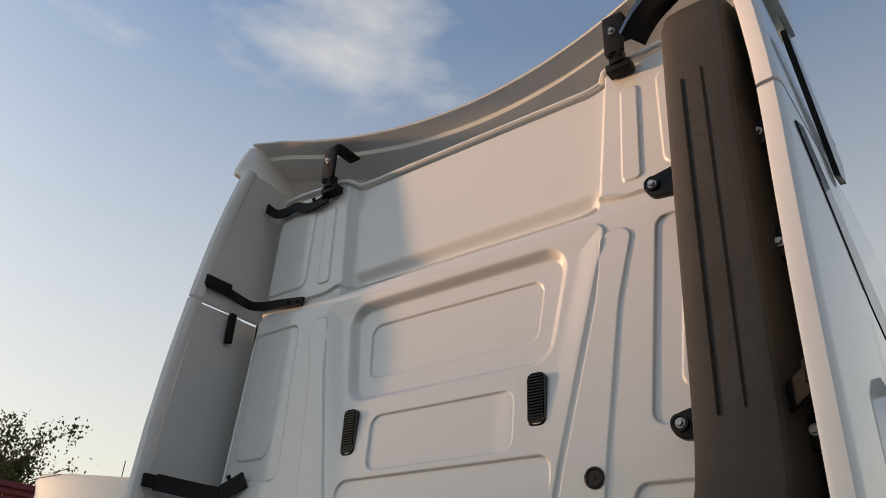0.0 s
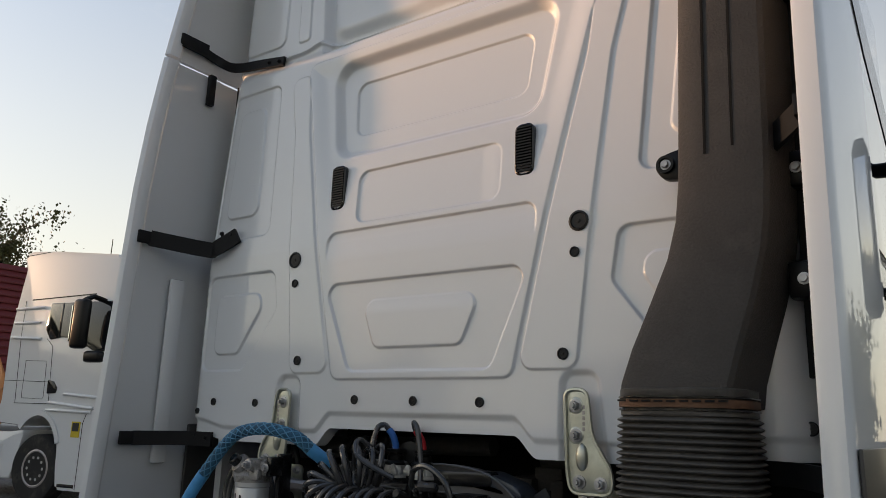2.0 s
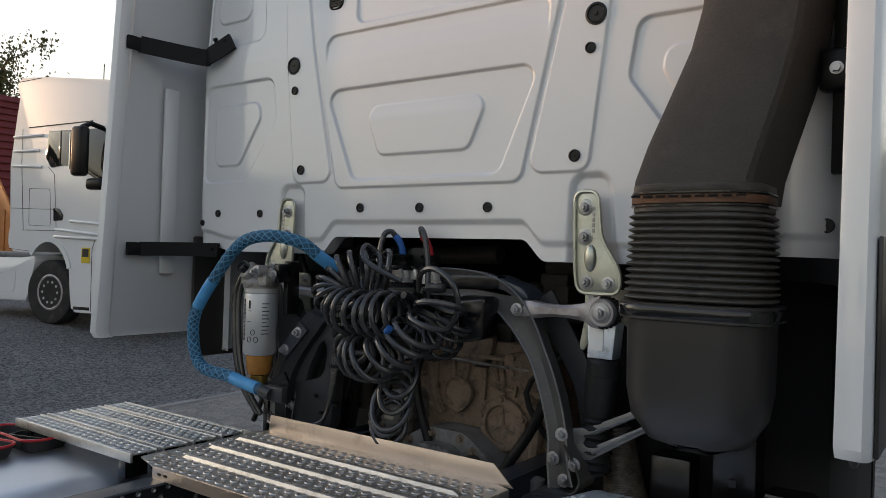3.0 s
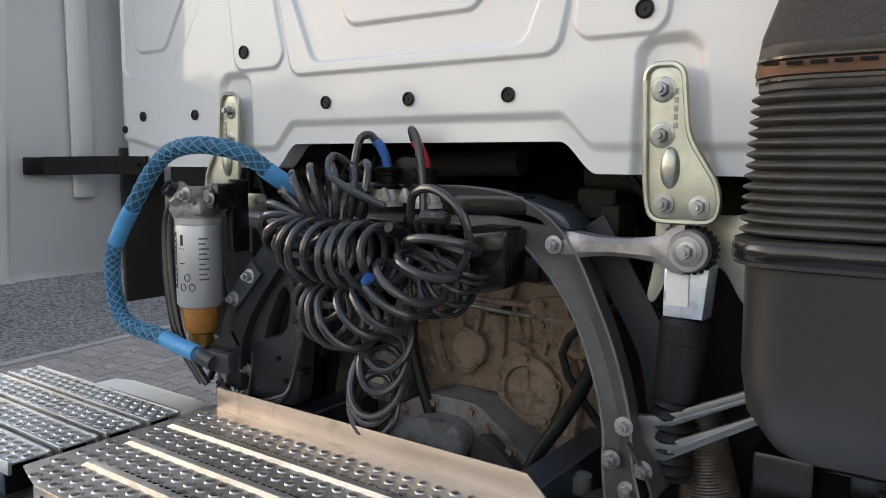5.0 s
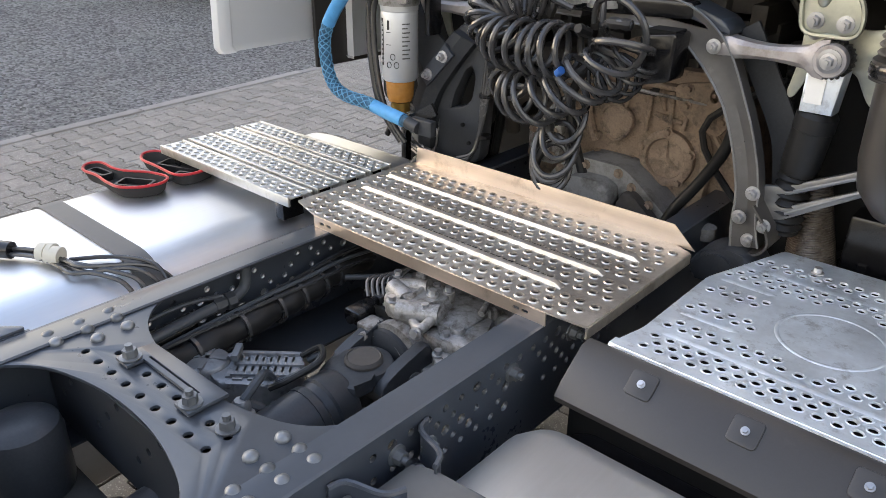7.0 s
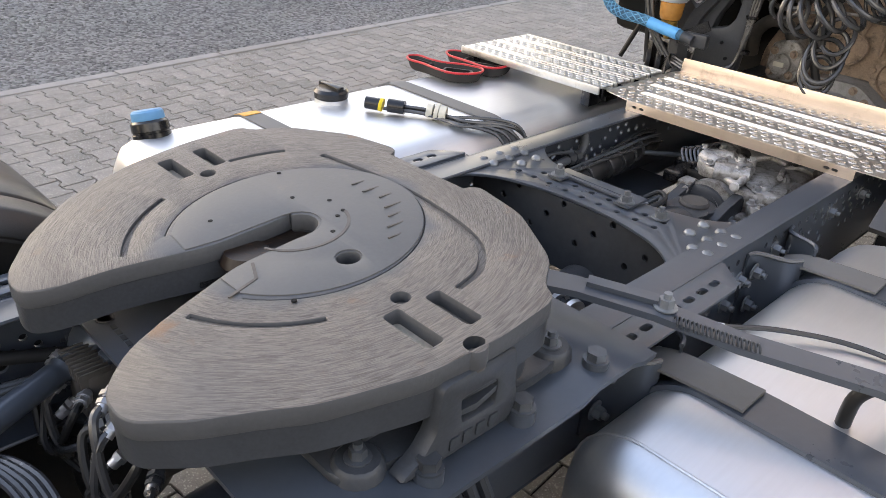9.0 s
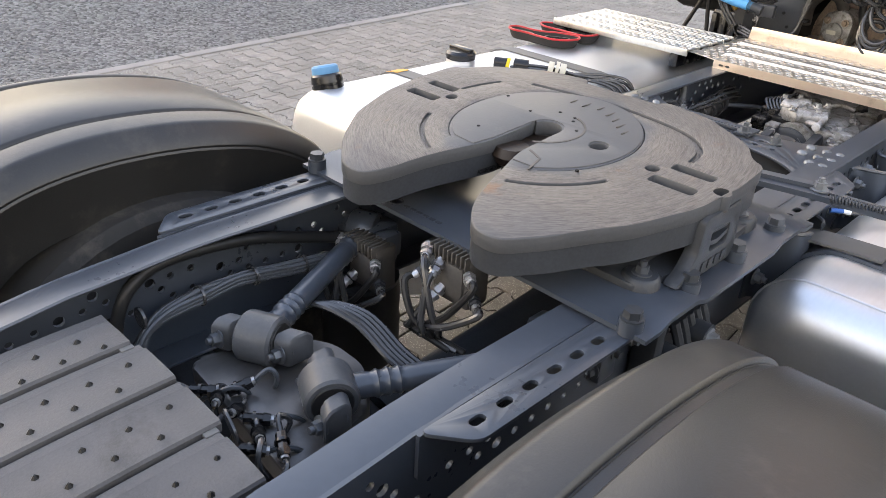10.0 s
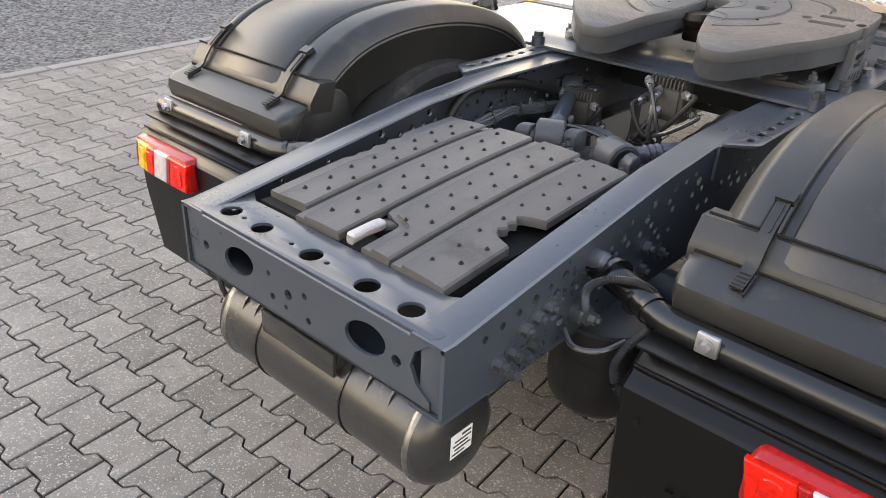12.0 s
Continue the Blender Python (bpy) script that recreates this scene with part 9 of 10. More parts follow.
shaft = thing("drive_shaft", (0.02, 2.6, 0.7), "dark universal joint and drive shaft tube", "drive shaft")
JOINT = Vector((0.052, 3.27, 0.83))
bm = fresh()
rod(bm, JOINT - Vector((0, 0, 0.085)), JOINT + Vector((0, 0, 0.058)), 0.048, seg=30)
lathe(bm, [(0.048, 0.058), (0.042, 0.066), (0.040, 0.064), (0.01, 0.066)], Matrix.Translation(JOINT), 30)
rod(bm, JOINT - Vector((0.095, 0, 0)), JOINT + Vector((0.095, 0, 0)), 0.036, seg=24)
part("cross_piece", bm, M_ENGD, shaft)
for z0, z1 in ((0.018, 0.052), (-0.085, -0.052)):
    bm = fresh()
    ring = [(JOINT.x + 0.074 * math.cos(a), JOINT.y + 0.074 * math.sin(a)) for a in np.linspace(-0.6, 3.74, 18)]
    prism(bm, ring + [(-0.005, 3.175), (0.055, 3.14), (0.125, 3.175)], xy, JOINT.z + z0, JOINT.z + z1, 0.010)
    part("yoke", bm, M_CASTD, shaft)
for sgn in (-1, 1):
    bm = fresh()
    x = JOINT.x + sgn * 0.082
    prism(bm, soft_poly([(3.235, 0.80), (3.235, 0.86), (3.29, 0.885), (3.41, 0.915), (3.41, 0.745), (3.29, 0.775)], 0.025, 4), yz, x - 0.016, x + 0.016, 0.008)
    ear = part("flange_fork", bm, M_CASTD, shaft)
    bolt((x + sgn * 0.016, 3.345, 0.83), (sgn, 0, 0), ear, BOLT_D)
bm = fresh()
lathe(bm, [(0.05, -0.03), (0.098, -0.03), (0.098, 0.0), (0.08, 0.02), (0.06, 0.02)], aim((0.045, 3.41, 0.83), (0, 1, 0)), 32)
part("joint_flange", bm, M_GEAR, shaft)
bm = fresh()
lathe(bm, [(0.070, -0.01), (0.078, 0.0), (0.080, 0.05), (0.074, 0.056), (0.072, 0.075), (0.078, 0.08), (0.080, 0.10)], aim((0.055, 3.185, 0.82), (-0.02, -0.99, -0.11)), 34)
rod(bm, (0.053, 3.09, 0.809), (0.0, 1.3, 0.60), 0.078, seg=34)
part("tube", bm, M_CASTD, shaft)

dryer = thing("air_dryer", (-0.26, 2.56, 0.7), "dark air dryer cartridge on a valve block", "air dryer")
bm = fresh()
lathe(bm, [(0.080, 0.76), (0.084, 0.78), (0.084, 0.90), (0.078, 0.925), (0.06, 0.938), (0.03, 0.942)], Matrix.Translation((-0.25, 2.585, 0)), 32)
part("cartridge", bm, M_CASTD, dryer)
bm = fresh()
box(bm, -0.34, -0.10, 2.50, 2.68, 0.64, 0.76, 0.02)
part("valve_block", bm, M_ENGD, dryer)
for k in range(8):
    bm = fresh()
    rod(bm, (-0.32 + 0.035 * k, 2.47, 0.70 + 0.02 * (k % 3)), (-0.32 + 0.035 * k, 2.52, 0.70 + 0.02 * (k % 3)), 0.014, seg=10)
    part("fitting", bm, M_BOLT if k % 3 == 0 else M_ENGD, dryer)
for k in range(4):
    bm = fresh()
    sweep(bm, rounded([(-0.12 + 0.03 * k, 2.70, 0.72), (-0.05 + 0.03 * k, 2.62 - 0.02 * k, 0.80 + 0.02 * k), (0.05, 2.58 - 0.02 * k, 0.82), (0.15, 2.55 - 0.02 * k, 0.78), (0.24, 2.60, 0.72)], 6), 0.011, 8)
    part("hose", bm, M_RUBBER, dryer)
for k in range(3):
    bm = fresh()
    rod(bm, (0.02 + 0.05 * k, 2.565, 0.80), (0.035 + 0.05 * k, 2.562, 0.80), 0.034, seg=14)
    part("pipe_clip", bm, M_BOLT, dryer)

modulator = thing("brake_valve", (-0.2, 3.02, 0.8), "dark ribbed brake valve with hoses and fittings", "valve")
bm = fresh()
prism(bm, soft_poly([(-0.225, 3.09), (-0.10, 3.20), (-0.045, 3.16), (-0.06, 3.06), (-0.15, 2.985), (-0.22, 3.0)], 0.02, 4), xy, 0.79, 0.865, 0.010)
body = part("valve_body", bm, M_VALVE, modulator)
d1, d2 = Vector((0.75, 0.66, 0)), Vector((0.66, -0.75, 0))
for k in range(9):
    c = Vector((-0.212, 3.092, 0.866)) + d1 * 0.0185 * k
    bm = fresh()
    strap(bm, [c + d2 * (0.012 * (k % 3 == 1)), c + d2 * (0.098 + 0.010 * (k % 2))], 0.007, 0.024, (0, 0, 1))
    part("fin", bm, M_VALVE, body)
for e in (0.004, 0.050, 0.094):
    bm = fresh()
    strap(bm, [Vector((-0.215, 3.095, 0.870)) + d2 * e, Vector((-0.085, 3.205, 0.870)) + d2 * e], 0.011, 0.012, (0, 0, 1))
    part("clamp_bar", bm, M_VALVE, body)
bm = fresh()
strap(bm, [Vector((-0.215, 3.095, 0.888)) + d2 * -0.004, Vector((-0.215, 3.095, 0.888)) + d2 * 0.055], 0.016, 0.016, (0, 0, 1))
part("end_rail", bm, M_VALVE, body)
for k in range(5):
    c = Vector((-0.19, 3.095, 0.80 + 0.014 * (k % 2))) + d1 * 0.03 * k + d2 * 0.115
    bm = fresh()
    rod(bm, c, c + d2 * 0.018, 0.010, seg=8)
    part("port", bm, M_VALVE, body)
bm = fresh()
lathe(bm, [(0.056, 0.82), (0.056, 0.866), (0.050, 0.874), (0.02, 0.880)], Matrix.Translation((-0.245, 3.02, 0)), 28)
strap(bm, [(-0.285, 2.99, 0.878), (-0.205, 3.05, 0.878)], 0.006, 0.012, (0, 0, 1))
strap(bm, [(-0.275, 3.06, 0.878), (-0.215, 2.98, 0.878)], 0.006, 0.012, (0, 0, 1))
lid = part("round_lid", bm, M_VALVE, modulator, "round ribbed valve lid")
for k in range(3):
    a = 1.0 + 2.1 * k
    bolt((-0.245 + 0.058 * math.cos(a), 3.02 + 0.058 * math.sin(a), 0.862), (0, 0, 1), lid, BOLT_S)
for pts, r in ((((-0.075, 3.20, 0.86), (-0.04, 3.215, 0.885), (-0.015, 3.17, 0.885), (-0.035, 3.11, 0.87), (-0.07, 3.08, 0.85)), 0.010),
               (((-0.09, 3.19, 0.87), (-0.05, 3.22, 0.90), (-0.005, 3.18, 0.90), (-0.02, 3.10, 0.88), (-0.05, 3.06, 0.86)), 0.008),
               (((-0.02, 2.97, 0.89), (-0.03, 3.02, 0.915), (-0.06, 3.06, 0.90), (-0.075, 3.09, 0.86)), 0.011),
               (((-0.03, 2.985, 0.87), (0.0, 3.02, 0.83), (0.03, 2.99, 0.78), (0.05, 2.95, 0.72)), 0.013),
               (((-0.25, 3.02, 0.85), (-0.29, 3.05, 0.86), (-0.31, 3.0, 0.86), (-0.30, 2.93, 0.84)), 0.010)):
    bm = fresh()
    sweep(bm, rounded(pts, 6), r, 8)
    part("valve_hose", bm, M_SHEATH if r > 0.0095 else M_RUBBER, modulator)
bm = fresh()
lathe(bm, [(0.020, 0.80), (0.028, 0.81), (0.028, 0.83), (0.022, 0.835), (0.030, 0.845), (0.030, 0.86), (0.022, 0.865), (0.022, 0.885), (0.015, 0.895)], Matrix.Translation((-0.022, 2.965, 0)), 8)
part("fitting", bm, M_VALVE, modulator)
VALVE_FITTINGS = ((-0.075, 0.055, 0.6, -0.5), (-0.060, 0.005, -0.3, -0.6), (-0.03, 0.035, 0.2, -0.8), (0.055, 0.03, 0.9, 0.15), (0.075, -0.02, 0.9, 0.0), (-0.02, -0.03, -0.1, -0.9))
for k, (x, y, z) in enumerate(((-0.27, 1.46, 0.86), (0.055, 1.45, 0.975))):
    ecas = thing("valve_cluster", (x, y, z), "finned valve block with bright air fittings under the mounting plate", "valve", "valve clusters")
    bm = fresh()
    box(bm, x - 0.06, x + 0.055, y, y + 0.07, z - 0.07, z + 0.06, 0.010)
    box(bm, x - 0.045, x + 0.04, y - 0.008, y + 0.01, z - 0.05, z + 0.035, 0.006)
    block = part("block", bm, M_ENGD, ecas)
    for j in range(9):
        bm = fresh()
        box(bm, x - 0.062 + 0.0135 * j, x - 0.057 + 0.0135 * j, y - 0.012, y + 0.05, z + 0.038, z + 0.07, 0.002)
        part("fin", bm, M_ENGD, block)
    for j, (dx, dz, wx, wz) in enumerate(VALVE_FITTINGS):
        way = Vector((wx, -0.75, wz * 0.6)).normalized()
        p = Vector((x + dx, y - 0.004, z + dz))
        bm = fresh()
        rod(bm, p, p + way * 0.022, 0.011, seg=10)
        rod(bm, p + way * 0.010, p + way * 0.020, 0.0155, seg=6)
        rod(bm, p + way * 0.026, p + way * 0.036, 0.014, seg=6)
        fit = part("fitting", bm, M_BOLT if j % 3 != 1 else M_CASTD, ecas)
        bm = fresh()
        q = p + way * 0.036
        low = Vector((x + 0.02 - 0.015 * j, y - 0.05 - 0.01 * (j % 3), z - 0.13))
        sweep(bm, rounded([q, q + way * 0.035, q.lerp(low, 0.55) + way * 0.035, low, low + Vector((-0.08 if j < 3 else 0.10, 0.03, -0.03))], 6), 0.0085, 8)
        part("air_line", bm, M_RUBBER if j % 2 else M_CABLE, fit)
        bm = fresh()
        rod(bm, q, q + way * 0.014, 0.0105, seg=10)
        part("ferrule", bm, M_BOLT, fit)

# pipes and looms along the rails
loom = thing("wiring_loom", (-0.36, 2.9, 0.8), "black bundled wiring loom and pipes tied along the frame rail", "wiring loom")
course = rounded([(-0.36, 3.66, 0.885), (-0.345, 3.53, 0.89), (-0.325, 3.40, 0.885), (-0.315, 3.28, 0.88), (-0.305, 3.10, 0.875), (-0.295, 2.94, 0.87), (-0.29, 2.86, 0.86)], 6)
bm = fresh()
sweep(bm, course, [0.036 + 0.005 * math.sin(k * 1.3) for k in range(len(course))], 12)
wrap = part("loom_sleeve", bm, M_RUBBER, loom)
for k in (7, 10, 14, 18, 22, 27, 31):
    bm = fresh()
    lathe(bm, [(0.041, -0.005), (0.045, -0.005), (0.045, 0.005), (0.041, 0.005)], aim(course[k], course[k + 1] - course[k]), 14)
    part("cable_tie", bm, M_CABLE, wrap)
for k in range(7):
    g = 0.3 + 0.55 * k
    bm = fresh()
    sweep(bm, [p + Vector((0.045 * math.cos(g + 0.05 * j), 0, 0.044 * math.sin(g + 0.05 * j))) for j, p in enumerate(course)], 0.006, 6)
    part("side_cable", bm, M_SHEATH if k % 2 else M_CABLE, wrap)
for pts, r in ((((-0.385, 3.235, 1.02), (-0.375, 3.235, 0.98), (-0.37, 3.22, 0.945), (-0.36, 3.17, 0.935), (-0.35, 3.08, 0.935), (-0.345, 2.98, 0.93), (-0.34, 2.86, 0.92)), 0.015),
               (((-0.36, 3.15, 0.955), (-0.365, 3.05, 0.97), (-0.37, 2.95, 0.965), (-0.38, 2.88, 0.95)), 0.006),
               (((-0.20, 3.64, 0.88), (-0.27, 3.56, 0.885), (-0.33, 3.50, 0.885)), 0.009)):
    bm = fresh()
    sweep(bm, rounded(pts, 6), r, 10)
    part("pipe", bm, M_SHEATH, loom)
bm = fresh()
lathe(bm, [(0.016, -0.03), (0.024, -0.03), (0.024, -0.006), (0.019, -0.004), (0.019, 0.004), (0.024, 0.006), (0.024, 0.03), (0.016, 0.03)], aim((-0.358, 3.15, 0.935), (0.05, 1, 0)), 8)
part("pipe_nut", bm, M_CASTD, loom)
bm = fresh()
rod(bm, (-0.365, 2.94, 0.90), (-0.375, 3.06, 0.905), 0.03)
part("connector", bm, M_BLACK, loom)
bm = fresh()
rod(bm, (-0.378, 3.17, 0.872), (-0.38, 3.23, 0.872), 0.022)
part("connector", bm, M_BLACK, loom)
bm = fresh()
box(bm, -0.40, -0.22, 2.98, 3.66, 0.755, 0.762)
part("cable_shelf", bm, M_FRAME_IN, loom)

rear_loom = thing("wiring_loom", (-0.36, 1.2, 0.85), "cables with a painted grey sheen, tied along the inside of the rail", "wiring loom")
for k in range(9):
    o, e = 0.009 * (k % 3), 0.009 * (k // 3)
    w = 0.010 * math.sin(k * 2.1)
    bm = fresh()
    sweep(bm, rounded([(-0.30 + o, 0.84 + e + w, 0.80), (-0.325 + o, 0.875 + e + w, 0.845 + e), (-0.335 + o, 0.93 + e, 0.883 + e), (-0.34 + o, 1.044, 0.897 + e + w * 0.5), (-0.345 + o, 1.13, 0.896 + e - w * 0.4), (-0.345 + o, 1.20, 0.890 + e), (-0.34 + o, 1.30, 0.878 + e + w * 0.4), (-0.33 + o, 1.42, 0.868 + e), (-0.30 + o, 1.52, 0.86 + e)], 6), 0.0062, 7)
    part("cable", bm, M_SHEATH if k % 3 else M_CABLE, rear_loom)
bm = fresh()
sweep(bm, rounded([(-0.35, 0.85, 0.82), (-0.36, 0.855, 0.88), (-0.36, 0.88, 0.945), (-0.36, 0.915, 0.98), (-0.36, 0.96, 1.0), (-0.36, 1.053, 1.003), (-0.36, 1.2, 0.985), (-0.36, 1.321, 0.948), (-0.35, 1.48, 0.90)], 6), 0.015, 10)
part("thick_hose", bm, M_RUBBER, rear_loom)
for y in (0.9, 1.04, 1.18, 1.32):
    bm = fresh()
    lathe(bm, [(0.022, -0.003), (0.025, -0.003), (0.025, 0.003), (0.022, 0.003)], aim((-0.335, y, 0.902 if y < 1.3 else 0.885), (0, 1, 0)), 14)
    part("cable_tie", bm, M_CABLE, rear_loom)
for k in range(5):
    o = 0.012 * k
    bm = fresh()
    sweep(bm, rounded([(-0.28, 1.15 + o, 0.80), (-0.20, 1.22 + o, 0.875 - o * 0.4), (-0.08, 1.27 + o, 0.865), (0.04, 1.28 + o, 0.82), (0.12, 1.30 + o, 0.79), (0.22, 1.34, 0.78)], 6), 0.007, 7)
    part("cable", bm, M_CABLE, rear_loom)
rng = random.Random(77)
for k, (x, y) in enumerate(((-0.076, 0.893), (-0.025, 0.90), (-0.037, 0.951), (0.03, 0.91), (0.062, 0.926), (0.11, 0.905), (0.125, 0.875), (0.159, 0.923))):
    p, d = Vector((x, y, 0.868 + 0.01 * (k % 2))), Vector((0.55 + rng.uniform(-0.3, 0.3), 0.75 - 1.1 * (k % 2), rng.uniform(-0.2, 0.35))).normalized()
    bm = fresh()
    rod(bm, p - d * 0.020, p + d * 0.016, 0.011, seg=8)
    rod(bm, p + d * 0.016, p + d * 0.030, 0.014, 0.012, seg=6)
    rod(bm, p - d * 0.004, p + d * 0.002, 0.0145, seg=12)
    plug = part("plug", bm, M_BLACK, rear_loom)
    bm = fresh()
    rod(bm, p + d * 0.030, p + d * 0.036, 0.009, seg=8)
    part("collar", bm, M_BOLT, plug)
    for e, sg in ((0.036, 1), (-0.020, -1)):
        q = p + d * e
        bm = fresh()
        sweep(bm, rounded([q, q + d * 0.03 * sg + Vector((0, 0, 0.012)), q + d * 0.055 * sg + Vector((rng.uniform(-0.03, 0.03), rng.uniform(-0.02, 0.02), -0.02)), q + d * 0.06 * sg + Vector((rng.uniform(-0.05, 0.05), rng.uniform(-0.03, 0.03), -0.09))], 5), 0.0055, 7)
        part("cable", bm, M_CABLE if k % 2 else M_SHEATH, plug)

flank = thing("suspension_fittings", (0.45, 0.45, 0.85), "corrugated black hose and fittings outside the frame rail", "hose")
bm = fresh()
pts = rounded([(0.455, 0.39, 0.835), (0.458, 0.38, 0.890), (0.49, 0.40, 0.918), (0.535, 0.435, 0.915), (0.575, 0.445, 0.895), (0.588, 0.42, 0.85), (0.572, 0.366, 0.815), (0.562, 0.343, 0.772), (0.577, 0.338, 0.735), (0.605, 0.33, 0.735)], 8)
fine = [pts[0]]
for a, b in zip(pts, pts[1:]):
    fine += [a.lerp(b, j / 5) for j in range(1, 6)]
sweep(bm, fine, [0.0085 + 0.0018 * (i % 2) for i in range(len(fine))], 8)
part("corrugated_hose", bm, M_CABLE, flank)
bm = fresh()
sweep(bm, rounded([(0.43, 0.36, 0.79), (0.47, 0.34, 0.775), (0.52, 0.36, 0.78), (0.55, 0.40, 0.80)], 6), 0.007, 8)
part("air_line", bm, M_CABLE, flank)
for s in (-1, 1):
    bm = fresh()
    for k in range(5):
        sweep(bm, rounded([(s * 0.47, 1.72 + 0.03 * k, 0.95), (s * 0.49, 1.74 + 0.03 * k, 0.86), (s * 0.46, 1.76 + 0.03 * k, 0.76)], 5), 0.012, 8)
    rod(bm, (s * 0.42, 1.80, 0.90), (s * 0.52, 1.80, 0.90), 0.03)
    rod(bm, (s * 0.42, 1.70, 0.88), (s * 0.53, 1.70, 0.88), 0.024)
    box(bm, *sorted((s * 0.42, s * 0.48)), 1.64, 1.68, 0.80, 1.0, 0.01)
    br = tagged(part("damper_bracket", bm, M_FRAME_IN, None, "dark bracket with damper bolts outside the rail"), category="bracket", group="damper brackets")
    bolt((s * 0.52, 1.80, 0.90), (s, 0, 0), br, BOLT_D)
    bolt((s * 0.53, 1.70, 0.88), (s, 0, 0), br, BOLT_D)

# black boxes hung outside the left rail near the engine
bm = fresh()
box(bm, -0.85, -0.50, 4.32, 4.5, 0.75, 1.12, 0.02)
battery = tagged(part("battery_box", bm, M_BLACK, None, "black ribbed battery box under the cab edge"), category="box")
for k in range(6):
    bm = fresh()
    box(bm, -0.84 + 0.055 * k, -0.81 + 0.055 * k, 4.30, 4.33, 0.85, 1.10, 0.008)
    part("rib", bm, M_BLACK, battery)

# ---- parked truck across the yard ----
other = thing("parked_truck", (-10.0, 9.2, 0.5), "white tractor truck parked on the gravel", "truck")
O = pose(-10.81, 8.07, 0.5, 0, 0, 12)


def there(bm):
    bmesh.ops.transform(bm, matrix=O, verts=bm.verts)
    return bm


bm = fresh()
prof = soft_poly([(-0.38, 1.08), (-0.44, 1.20), (-0.44, 1.36), (-0.41, 1.46), (-0.45, 2.45), (-0.34, 3.2), (-0.28, 3.55), (-0.36, 3.80), (-0.2, 3.86), (0.4, 3.83), (1.75, 3.70), (2.25, 2.6), (2.32, 1.5), (2.32, 0.18), (1.03, 0.18), (0.98, 0.45), (0.95, 0.80), (0.85, 1.04), (0.66, 1.20), (0.45, 1.26), (0.22, 1.20), (0.04, 1.07)], 0.05, 4)
prism(bm, prof, xz, 0.0, 2.4, 0.05, 3)
part("cab_body", there(bm), M_WHITE, other)
bm = fresh()
prism(bm, soft_poly([(0.41, 2.98), (1.90, 2.98), (2.10, 2.40), (1.85, 2.20), (1.45, 2.22), (1.06, 2.40), (0.75, 2.44), (0.49, 2.40), (0.36, 2.57)], 0.03, 3), xz, -0.010, 0.01, 0.003)
part("side_window", there(bm), M_GLASS, other)
bm = fresh()
box(bm, 0.66, 0.70, -0.014, 0.01, 2.44, 2.98, 0.004)
part("window_post", there(bm), M_SEAL, other)
for pts, wide in ((((-0.19, 3.04), (-0.19, 2.48), (-0.10, 1.42)), 0.012), (((0.41, 2.42), (0.56, 2.30), (0.64, 1.43)), 0.012), (((-0.42, 1.77), (0.60, 1.75)), 0.010), (((0.01, 2.08), (0.46, 2.07), (0.48, 2.0), (0.51, 1.53), (0.49, 1.49), (0.04, 1.50), (0.02, 1.56), (0.01, 2.08)), 0.008),
                  (((-0.12, 1.42), (0.62, 1.42)), 0.012), (((1.60, 1.36), (1.47, 1.28), (1.42, 1.15), (1.43, 0.2)), 0.014), (((-0.05, 3.05), (1.35, 3.10)), 0.035), (((-0.36, 3.79), (0.20, 3.83)), 0.018), (((0.05, 1.09), (-0.42, 1.12)), 0.010)):
    bm = fresh()
    strap(bm, [(x, -0.001, z) for x, z in pts], wide * 0.55, 0.006, (0, 0, 1) if abs(pts[0][1] - pts[-1][1]) < 0.3 else (1, 0, 0))
    part("body_seam", there(bm), M_SEAL, other)
for pts in (((-0.38, 2.91), (0.28, 2.92)), ((-0.38, 2.68), (0.22, 2.68)), ((-0.40, 2.45), (0.28, 2.42)), ((0.62, 1.44), (1.59, 1.37)), ((0.95, 1.57), (1.67, 1.53)), ((0.62, 1.33), (1.55, 1.31))):
    bm = fresh()
    sweep(bm, [(pts[0][0], 0.0, pts[0][1]), (pts[0][0] + 0.05, -0.012, pts[0][1]), (pts[1][0] - 0.05, -0.012, pts[1][1]), (pts[1][0], 0.0, pts[1][1])], 0.024, 8)
    part("body_crease", there(bm), M_WHITE, other)
bm = fresh()
prism(bm, soft_poly([(0.57, 1.78), (0.70, 1.76), (0.79, 1.66), (0.77, 1.58), (0.58, 1.57)], 0.02, 3), xz, -0.012, 0.01, 0.004)
part("door_handle_recess", there(bm), M_SEAL, other)
bm = fresh()
box(bm, 1.36, 1.62, -0.42, -0.26, 2.22, 2.96, 0.06, 3)
box(bm, 1.62, 1.95, -0.36, -0.22, 2.02, 2.19, 0.05, 3)
sweep(bm, [(1.56, 0.0, 2.98), (1.53, -0.2, 3.02), (1.51, -0.34, 2.94)], 0.04, 8)
other_mirror = part("mirror", there(bm), M_PLASTIC, other, "black double mirror")
bm = fresh()
box(bm, 1.345, 1.359, -0.405, -0.285, 2.32, 2.86)
part("mirror_glass", there(bm), M_MIRROR, other_mirror)
bm = fresh()
lathe(bm, [(0.28, -0.13), (0.42, -0.15), (0.48, -0.14), (0.51, -0.1), (0.51, 0.1), (0.48, 0.14), (0.42, 0.15), (0.28, 0.13)], aim((0.51, 0.16, 0.455), (0, -1, 0)), 40)
wheel = part("front_wheel", there(bm), M_TYRE, other)
bm = fresh()
